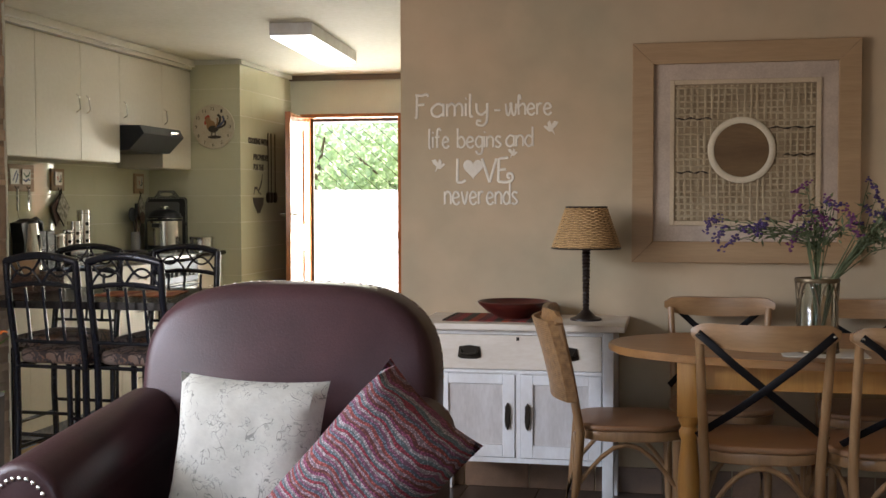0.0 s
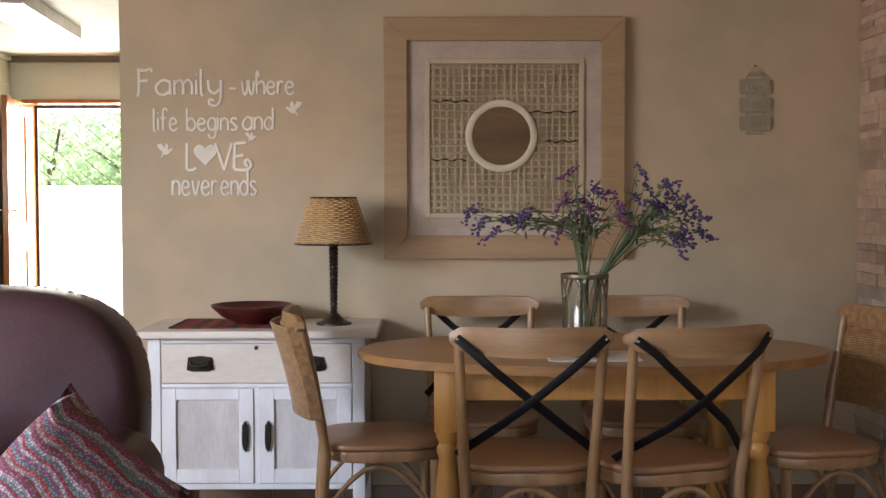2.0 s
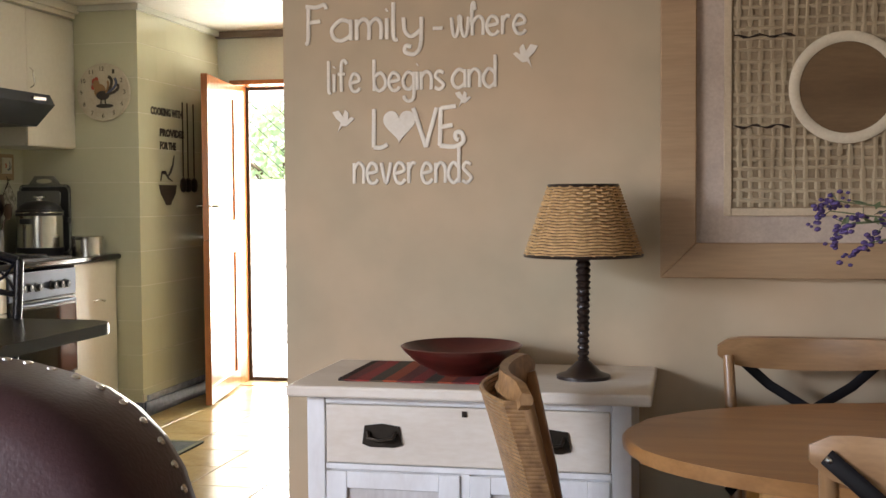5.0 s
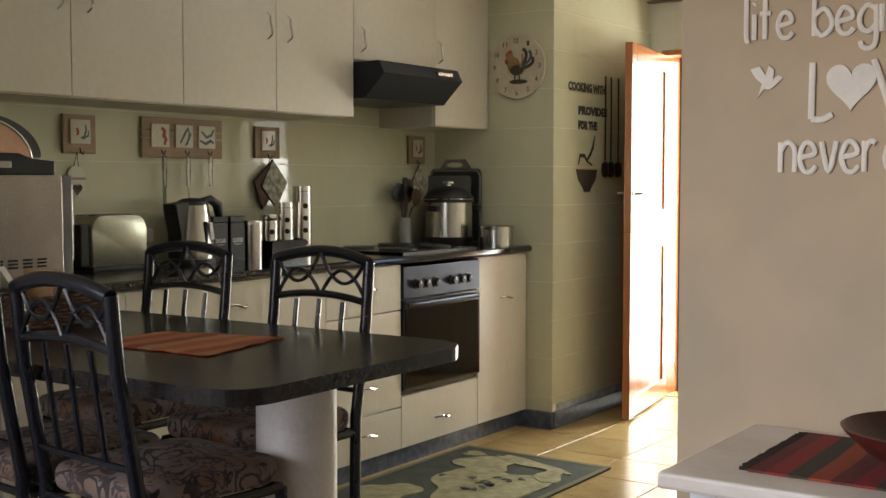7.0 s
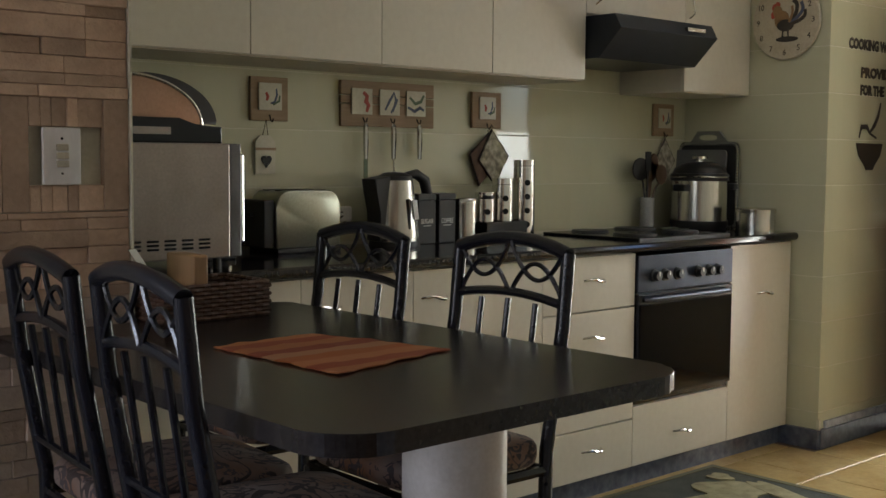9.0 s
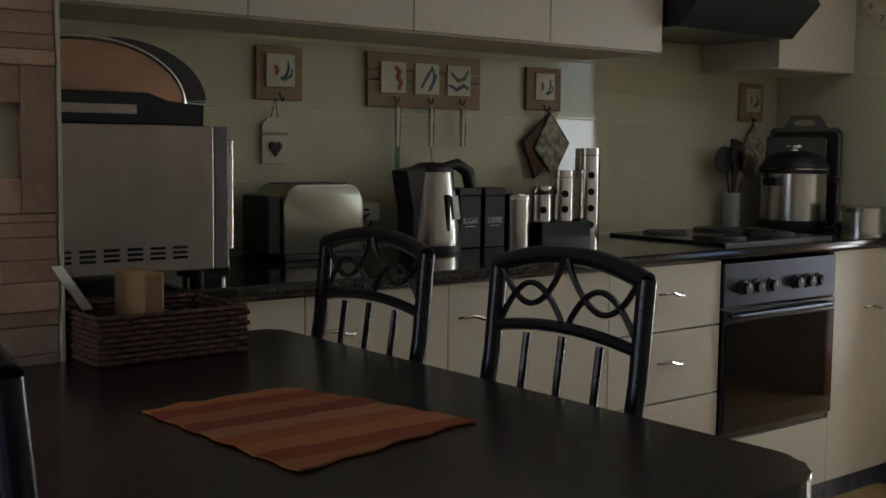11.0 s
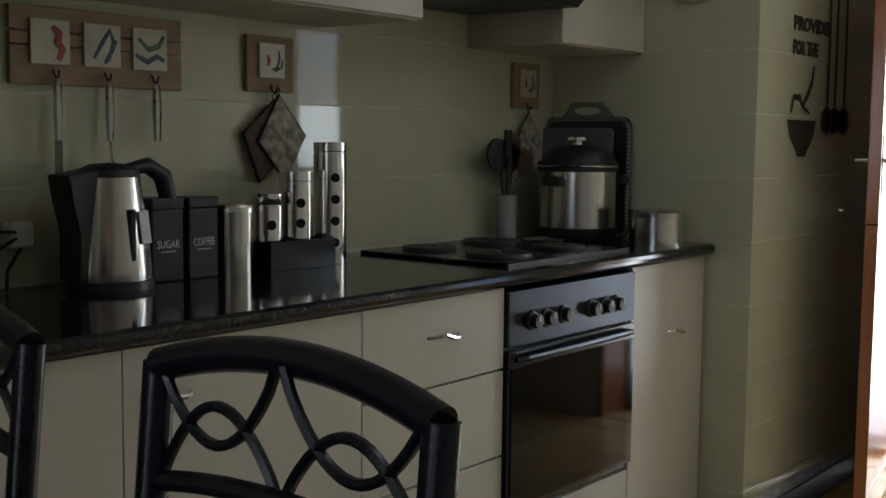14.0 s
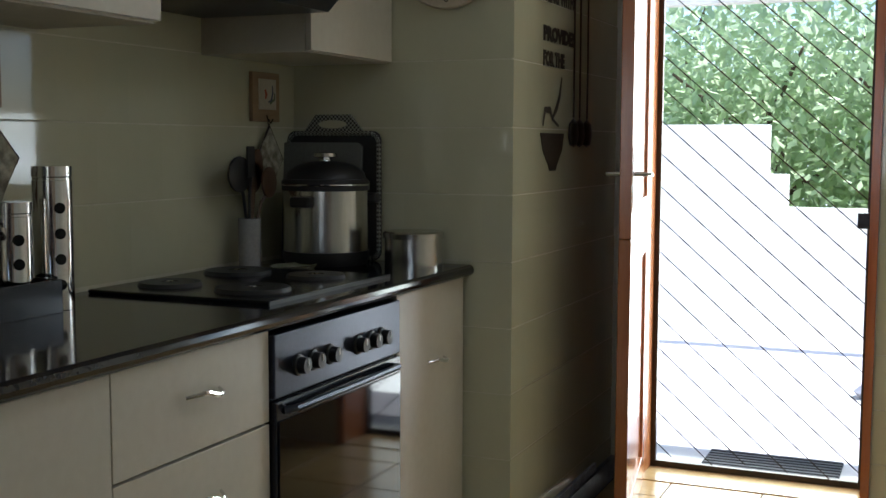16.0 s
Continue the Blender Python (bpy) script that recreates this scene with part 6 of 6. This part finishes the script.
dm2 = thing("serving_platter", (-3.74, 6.85, 1.36), "dark oval platter behind the coppery one", "platter")
part("platter_dish", slab(ellipse(0, 0, 0.235, 0.145, 40, 0, 180), 0, 0.015, axis=0, bevel=0.006), M_BLACKPL, dm2, smooth=True)
ks = thing("knife_stand", (-3.76, 7.092, CT), "clear and steel knife stand with black-handled knives", "knife stand")
part("base", boxes((-0.05, 0.05, -0.05, 0.05, 0, 0.02), bevel=0.004), M_BLACKPL, ks)
for x, y in ((0.042, 0.03), (0.042, -0.03), (-0.042, 0.03), (-0.042, -0.03)):
    part("rod", boxes((x - 0.005, x + 0.005, y - 0.005, y + 0.005, 0.02, 0.305), bevel=0.001), M_CHROME, ks)
part("knife_block", boxes((-0.034, 0.034, -0.022, 0.036, 0.021, 0.185), bevel=0.003), M_BLACKPL, ks)
for z in (0.085, 0.255):
    part("shelf_rail", boxes((0.041, 0.044, -0.025, 0.035, z, z + 0.006)), M_CHROME, ks)
for k, (x, y, a) in enumerate(((0, -0.015, 0), (0.015, 0.01, -3), (-0.02, 0.030, -7), (0.0, 0.045, -9))):
    kf = thing("kitchen_knife", (-3.76 + x, 7.092 + y * 0.6, CT + 0.022), "black-handled kitchen knife standing in the steel stand", "knife")
    kf.rotation_euler = (radians(a), 0, 0)
    part("blade", boxes((-0.001, 0.001, -0.010, 0.010, 0, 0.15)), M_BLACKPL, kf)
    part("handle", boxes((-0.009, 0.009, -0.013, 0.013, 0.151, 0.245), bevel=0.005), M_BLACKPL, kf)

# ---- clock and wall quote ----
clk = thing("wall_clock", (-3.465, COLY - 0.012, 1.876), "round cream wall clock with dotted edge and dark bird motif", "clock")
part("clock_face", lathe([(0, 0), (0.165, 0), (0.168, 0.008), (0.163, 0.014), (0, 0.014)], 48, m=pose(0, 0, 0, 90)), material("aged_cream_clock_face", (0.55, 0.50, 0.38), 0.5, dark=(0.45, 0.39, 0.28), scale=14), clk, smooth=True)
M_WSTRAW = material("straw_brown_paint", (0.30, 0.17, 0.07), 0.5)
M_INK = material("dark_brown_ink", (0.05, 0.04, 0.03), 0.6)
for k in range(12):
    a = k * math.tau / 12
    t8 = str(k or 12)
    words("numeral", t8, 0.036, M_INK, (0.135 * math.sin(a) - 0.009 * len(t8), -0.0145, 0.135 * math.cos(a) - 0.012), (90, 0, 0), clk, width=0.011 * len(t8) + 0.004, depth=0.0006)
motifs = [(M_REDP, ellipse(-0.055, 0.062, 0.013, 0.018, 14)), (M_REDP, ellipse(-0.040, 0.074, 0.013, 0.014, 14)), (M_REDP, ellipse(-0.062, 0.030, 0.010, 0.016, 12)),
          (M_WSTRAW, ellipse(-0.040, 0.045, 0.022, 0.026, 16)), (M_WSTRAW, ellipse(-0.018, 0.008, 0.036, 0.040, 18)), (M_INK, ellipse(0.000, -0.018, 0.040, 0.026, 18)), (M_INK, ellipse(0.010, -0.078, 0.055, 0.012, 16))]
for k, (c3, pts) in enumerate(motifs):
    part("motif", slab(pts, -0.0158 - 0.0003 * k, -0.0142, axis=1), c3, clk)
for k, (c3, pts, r) in enumerate(((M_INK, [(0.02, -0.01), (0.05, 0.03), (0.055, 0.07), (0.035, 0.09)], 0.009), (M_BLUEP, [(0.02, -0.01), (0.065, 0.02), (0.085, 0.05), (0.075, 0.08)], 0.008), (M_INK, [(0.02, -0.015), (0.07, 0.0), (0.095, 0.02), (0.095, 0.045)], 0.008), (M_WSTRAW, [(0.02, -0.005), (0.035, 0.035), (0.032, 0.065)], 0.006), (M_INK, [(-0.01, -0.04), (-0.012, -0.074)], 0.004), (M_INK, [(0.015, -0.04), (0.018, -0.074)], 0.004))):
    part("feather", tube([(u, -0.0165 - 0.0004 * k, v) for u, v in smooth_run(pts)], r, 6, flat=0.12, up=(0, 1, 0)), c3, clk)
qt = thing("wall_quote", (COLX + 0.003, 0, 0), "dark vinyl wall quote with a cup and whisk motif on tiles", "lettering")
words("word", "COOKING WITH", 0.062, M_INK, (0, 9.985, 1.762), (90, 0, 90), qt, width=0.43, depth=0.0006, bold=0.0035)
words("word", "PROVIDES", 0.060, M_INK, (0, 10.10, 1.640), (90, 0, 90), qt, width=0.34, depth=0.0006, bold=0.0035)
words("word", "FOR THE", 0.060, M_INK, (0, 10.10, 1.562), (90, 0, 90), qt, width=0.22, depth=0.0006, bold=0.0035)
part("cup", slab([(10.075, 1.346), (10.32, 1.346), (10.30, 1.29), (10.25, 1.245), (10.235, 1.225), (10.17, 1.225), (10.155, 1.245), (10.10, 1.29)], 0, 0.0015, axis=0), M_INK, qt)
for k, pts in enumerate(([(10.29, 1.53), (10.27, 1.47), (10.24, 1.43), (10.19, 1.39)], [(10.10, 1.37), (10.12, 1.42), (10.17, 1.42), (10.20, 1.39), (10.26, 1.37)])):
    part("scroll", tube([(0.001, a, b) for a, b in pts], [0.006, 0.011, 0.012, 0.006, 0.005][:len(pts)], 6, flat=0.1, up=(1, 0, 0)), M_INK, qt)
for k, y in enumerate((10.40, 10.47, 10.56)):
    kn2 = thing("hanging_ladle", (COLX + 0.012, y, 1.5), "dark metal kitchen utensil hanging behind the stable door", "utensil")
    part("handle", tube([(0, 0, 0.36), (0, 0.002, 0.10), (0, 0, -0.10)], 0.008, 6), M_BRASS, kn2)
    part("ladle_bowl", lathe([(0.0, -0.20), (0.03, -0.19), (0.042, -0.16), (0.035, -0.12), (0.0, -0.10)], 16), M_BRASS, kn2, smooth=True)
    kn2.scale = (0.35, 1, 1)

# ceiling light
cl = thing("ceiling_light", (-2.36, 8.88, CEIL), "lit rectangular fluorescent ceiling light with white housing", "ceiling light")
cl.rotation_euler = (0, 0, radians(4.5))
part("housing", boxes((-0.13, 0.13, -0.67, 0.67, -0.075, -0.001), bevel=0.004), M_WHITE, cl)
part("diffuser", boxes((-0.125, 0.125, -0.66, 0.66, -0.085, -0.0755)), glow("lit_white_diffuser", (1.0, 1.0, 0.97), 1.0), cl)

# rug
M_RUG = material("dark_green_grey_rug", (0.055, 0.06, 0.045), 0.95, dark=(0.03, 0.035, 0.03), scale=10, grain=400, bump=0.6)
rug = thing("rug", (-3.005, 8.62, 0), "dark green rug with a cream spotted cow motif", "rug")
part("rug_body", slab(rounded(-0.385, 0.385, -0.60, 0.60, 0.01, 2), 0.001, 0.009, bevel=0.002), M_RUG, rug)
M_RUGB = material("olive_rug_border", (0.13, 0.12, 0.06), 0.95, grain=400)
part("border", boxes((-0.385, 0.385, 0.57, 0.60, 0.0095, 0.011), (-0.385, 0.385, -0.60, -0.57, 0.0095, 0.011), (0.36, 0.385, -0.57, 0.57, 0.0095, 0.011), (-0.385, -0.36, -0.57, 0.57, 0.0095, 0.011)), M_RUGB, rug)
M_COW = material("cream_rug_wool", (0.33, 0.30, 0.17), 0.95, dark=(0.19, 0.17, 0.09), scale=22, grain=400, bump=0.5)


def blob(cx, cy, a, b, seed, rot=0):
    rnd2 = random.Random(seed)
    k1, k2 = rnd2.random() * 6, rnd2.random() * 6
    out2 = []
    for i4 in range(36):
        t4 = i4 * math.tau / 36
        f = 1 + 0.16 * math.sin(3 * t4 + k1) + 0.10 * math.sin(5 * t4 + k2)
        u4, v4 = a * f * math.cos(t4), b * f * math.sin(t4)
        out2.append((cx + u4 * math.cos(rot) - v4 * math.sin(rot), cy + u4 * math.sin(rot) + v4 * math.cos(rot)))
    return out2


for k, bl in enumerate((blob(0.08, 0.02, 0.24, 0.28, 1, 0.3), blob(-0.10, 0.32, 0.13, 0.16, 2, 0.5), blob(0.06, 0.44, 0.22, 0.045, 3, -0.25), blob(-0.25, 0.46, 0.05, 0.045, 4), blob(0.24, 0.30, 0.055, 0.13, 5, 0.3), blob(-0.18, -0.32, 0.12, 0.16, 6))):
    part("motif", slab(bl, 0.0095, 0.0135 + 0.0006 * k), M_COW, rug)
rnd = random.Random(9)
for k in range(16):
    part("spot", slab(blob(0.08 + rnd.gauss(0, 0.10), 0.05 + rnd.gauss(0, 0.13), 0.02, 0.012, 20 + k, rnd.random() * 3), 0.0172, 0.0182), M_RUG, rug)

fl = thing("flower_planter", (-2.17, 4.76, 0), "tall grey planter with orange flowers and bright green leaves", "planter")
part("planter_body", lathe([(0, 0), (0.10, 0), (0.115, 0.72), (0.10, 0.72), (0.095, 0.66), (0, 0.66)], 28), material("grey_cement_planter", (0.22, 0.22, 0.21), 0.8), fl, smooth=True)
M_ORFL = material("orange_petals", (0.75, 0.18, 0.02), 0.6)
M_GRLF = material("bright_green_leaves", (0.13, 0.26, 0.04), 0.5)
rnd = random.Random(21)
for k in range(9):
    x, y, z = rnd.gauss(0, 0.07), rnd.gauss(0, 0.07), rnd.uniform(0.84, 0.93)
    st5 = part("stem", tube([(x * 0.3, y * 0.3, 0.66), (x, y, z)], 0.003, 5), M_GRLF, fl)
    bm = bmesh.new()
    for q2 in range(9):
        a = q2 * math.tau / 9
        c = [bm.verts.new((x, y, z)), bm.verts.new((x + 0.028 * math.cos(a - 0.25), y + 0.028 * math.sin(a - 0.25), z + 0.012)), bm.verts.new((x + 0.045 * math.cos(a), y + 0.045 * math.sin(a), z + 0.004)), bm.verts.new((x + 0.028 * math.cos(a + 0.25), y + 0.028 * math.sin(a + 0.25), z + 0.012))]
        bm.faces.new(c)
    part("flower_head", bm, M_ORFL, st5)
    bm = bmesh.new()
    for q2 in range(8):
        a, zz = rnd.random() * 6.28, rnd.uniform(0.70, z)
        p, e = Vector((x * 0.7, y * 0.7, zz)), Vector((math.cos(a), math.sin(a), rnd.uniform(-0.2, 0.8)))
        w6 = e.cross(Vector((0, 0, 1))).normalized() * 0.016
        bm.faces.new([bm.verts.new(p), bm.verts.new(p + e * 0.045 + w6), bm.verts.new(p + e * 0.085), bm.verts.new(p + e * 0.045 - w6)])
    part("leaf", bm, M_GRLF, st5, kind="stuff")

# ---- loose outside ----
pb = part("garden_stone", lathe([(0, 0), (0.10, 0.0), (0.13, 0.05), (0.09, 0.11), (0, 0.13)], 10), material("grey_stone", (0.3, 0.3, 0.32), 0.9))
pb.location = (-2.35, 13.2, -0.058)
pb.scale = (1.2, 0.8, 0.7)
tagged(pb, "grey stone lying on the pale courtyard paving", "stone")

# ---- pieces: tiles, stones ----
def piece(name, me, at, parent, kind=""):
    ob = new(name, me)
    ob.location = at
    ob.parent = parent
    return ob


cache = {}


def plate(sx, sy, sz, mat, bevel=0.0015):
    key = (round(sx, 4), round(sy, 4), round(sz, 4), mat.name)
    if key not in cache:
        bm = box(bmesh.new(), 0, sx, 0, sy, 0, sz)
        top = [e for e in bm.edges]
        bmesh.ops.bevel(bm, geom=top, offset=bevel, segments=1, affect="EDGES")
        me = bpy.data.meshes.new(name="tile")
        bm.to_mesh(me)
        bm.free()
        me.materials.append(mat)
        cache[key] = me
    return cache[key]


def clip(a, b, lo, hi):
    return max(a, lo), min(b, hi)


w_back, w_col = bpy.data.objects["wall_kitchen_back"], bpy.data.objects["wall_kitchen_column"]
TW, THT, G = 0.258, 0.20, 0.003
rows_z = [(-0.04 + THT * k, -0.04 + THT * (k + 1)) for k in range(13)]
for k, (za, zb) in enumerate(rows_z):
    z0, z1 = clip(za, zb, 0, CEIL)
    off = 8.235 if k % 2 else 8.369
    if 0.9 < zb and za < 1.6:
        z0b = max(z0, CT + 0.001)
        y = off - TW * 8
        while y < COLY:
            a, b = clip(y, y + TW, PILY, COLY - 0.002)
            if b - a > 0.02 and z1 - z0b > 0.01:
                piece("wall_tile", plate(0.008, b - a + 0.0022, z1 - z0b - 0.004, M_WTILE, 0.0005), (BACK - 0.008, a + G / 2, z0b + G / 2), w_back)
            y += TW
    x = BACK - (0.13 if k % 2 else 0.0)
    while x < COLX:
        a, b = clip(x, x + TW, BACK, COLX)
        if b - a > 0.02:
            piece("wall_tile", plate(b - a + 0.0022, 0.008, z1 - z0 - 0.004, M_WTILE, 0.0005), (a + G / 2, COLY, z0 + G / 2), w_col)
        x += TW
    y = COLY + 0.0005 - (0.13 if k % 2 else 0.0)
    while y < DOORY:
        a, b = clip(y, y + TW, COLY + 0.0085, DOORY - 0.001)
        if b - a > 0.02:
            piece("wall_tile", plate(0.008, b - a + 0.0022, z1 - z0 - 0.004, M_WTILE, 0.0005), (COLX - 0.008, a + G / 2, z0 + G / 2), w_col)
        y += TW
    x = DX1 + 0.032
    wd = bpy.data.objects["wall_door"]
    while x < WALLX:
        a, b = clip(x, x + TW, DX1 + 0.032, WALLX + 0.008)
        if b - a > 0.02 and not (b > -1.86 and a < -1.38 and zb > 1.1 and za < 2.1):
            piece("wall_tile", plate(b - a + 0.0022, 0.008, z1 - z0 - 0.004, M_WTILE, 0.0005), (a + G / 2, DOORY - 0.0042, z0 + G / 2), wd)
        x += TW

FT = 0.345
for a in range(-6, 3):
    for b in range(-11, 6):
        x0, x1 = clip(-3.02 + FT * a + FT * 4 - 0.0, -3.02 + FT * (a + 1) + FT * 4, COLX + 0.02 if b > 0 else -4.0, WALLX)
        y0, y1 = clip(9.43 + FT * b, 9.43 + FT * (b + 1), 5.98, DOORY)
        if x1 - x0 > 0.02 and y1 - y0 > 0.02:
            piece("floor_tile", plate(x1 - x0 - 0.006, y1 - y0 - 0.006, 0.008, M_FTILE), (x0 + 0.003, y0 + 0.003, -0.008), floor_ob)
DTL = 0.33
for a in range(-10, 11):
    for b in range(0, 13):
        x0, x1 = clip(DTL * a, DTL * (a + 1), PILX, 1.67)
        y0, y1 = clip(2.9 + DTL * b, 2.9 + DTL * (b + 1), 2.9, WALLY)
        if x1 <= WALLX + 0.2 and y1 > 5.98:
            y1 = min(y1, 5.98)
            if x1 > WALLX:
                y1 = min(2.9 + DTL * (b + 1), WALLY)
        if x1 - x0 > 0.02 and y1 - y0 > 0.02:
            piece("floor_tile", plate(x1 - x0 - 0.006, y1 - y0 - 0.006, 0.008, M_DARKTILE), (x0 + 0.003, y0 + 0.003, -0.008), floor_ob)
w_din = bpy.data.objects["wall_dining"]
x = WALLX
while x < 1.66:
    piece("skirting_tile", plate(min(0.30, 1.668 - x) - 0.006, 0.010, 0.115, M_SKIRT), (x + 0.003, WALLY - 0.0102, 0.001), w_din)
    x += 0.30


def cladding(owner, at_x, face, y0, y1, z0, z1, seed, flat_band=None):
    """Split-face stone strips on a wall that faces +x or -x."""
    rnd3 = random.Random(seed)
    z = z0
    while z < z1 - 0.01:
        band = flat_band and flat_band[0] - 0.001 <= z < flat_band[1] - 0.01
        if band:
            y = y1
            while y > y0 + 0.005:
                w5 = rnd3.choice((0.025, 0.035, 0.05, 0.06))
                a = max(y - w5, y0)
                hits_switch = a < 6.362 and y > 6.272
                spans = [(flat_band[0], 1.199), (1.325, flat_band[1])] if hits_switch else [(flat_band[0], flat_band[1])]
                for za, zb in spans:
                    d5 = 0.006 + 0.003 * rnd3.random()
                    piece("stone", plate(round(d5 + 0.012, 3), round(y - a, 3) - 0.001, zb - za - 0.0015, M_STONE, 0.001), (at_x - 0.012 - 0.0, a, za + 0.001), owner)
                y = a
            z = flat_band[1]
            continue
        h5 = rnd3.choice((0.026, 0.038, 0.050))
        if flat_band and z < flat_band[0] < z + h5 + 0.01:
            h5 = flat_band[0] - z
        h5 = min(h5, z1 - z)
        y = y1
        while y > y0 + 0.005:
            w5 = rnd3.choice((0.10, 0.15, 0.21, 0.28))
            a = max(y - w5, y0)
            d5 = rnd3.choice((0.004, 0.007, 0.010, 0.013))
            me5 = plate(d5 + 0.012, round(y - a, 3) - 0.0015, round(h5, 3) - 0.001, M_STONE if z > 0.9 else M_STONE2, 0.0015)
            piece("stone", me5, (at_x - 0.012 if face > 0 else at_x - d5, a, z), owner)
            y = a
        z += h5


cladding(bpy.data.objects["wall_pillar"], PILX, 1, 6.02, PILY - 0.004, 0, CEIL, 4, (1.14, 1.39))
cladding(bpy.data.objects["wall_right"], 1.672, -1, 6.45, WALLY - 0.002, 0.0, CEIL, 7)
solid("corner_trim", M_WTILE2, (PILX - 0.012, PILX + 0.016, PILY - 0.003, PILY + 0.002, 0, CEIL))
solid("corner_trim", M_WTILE2, (COLX + 0.001, COLX + 0.014, COLY - 0.010, COLY + 0.004, 0.086, 0.13))
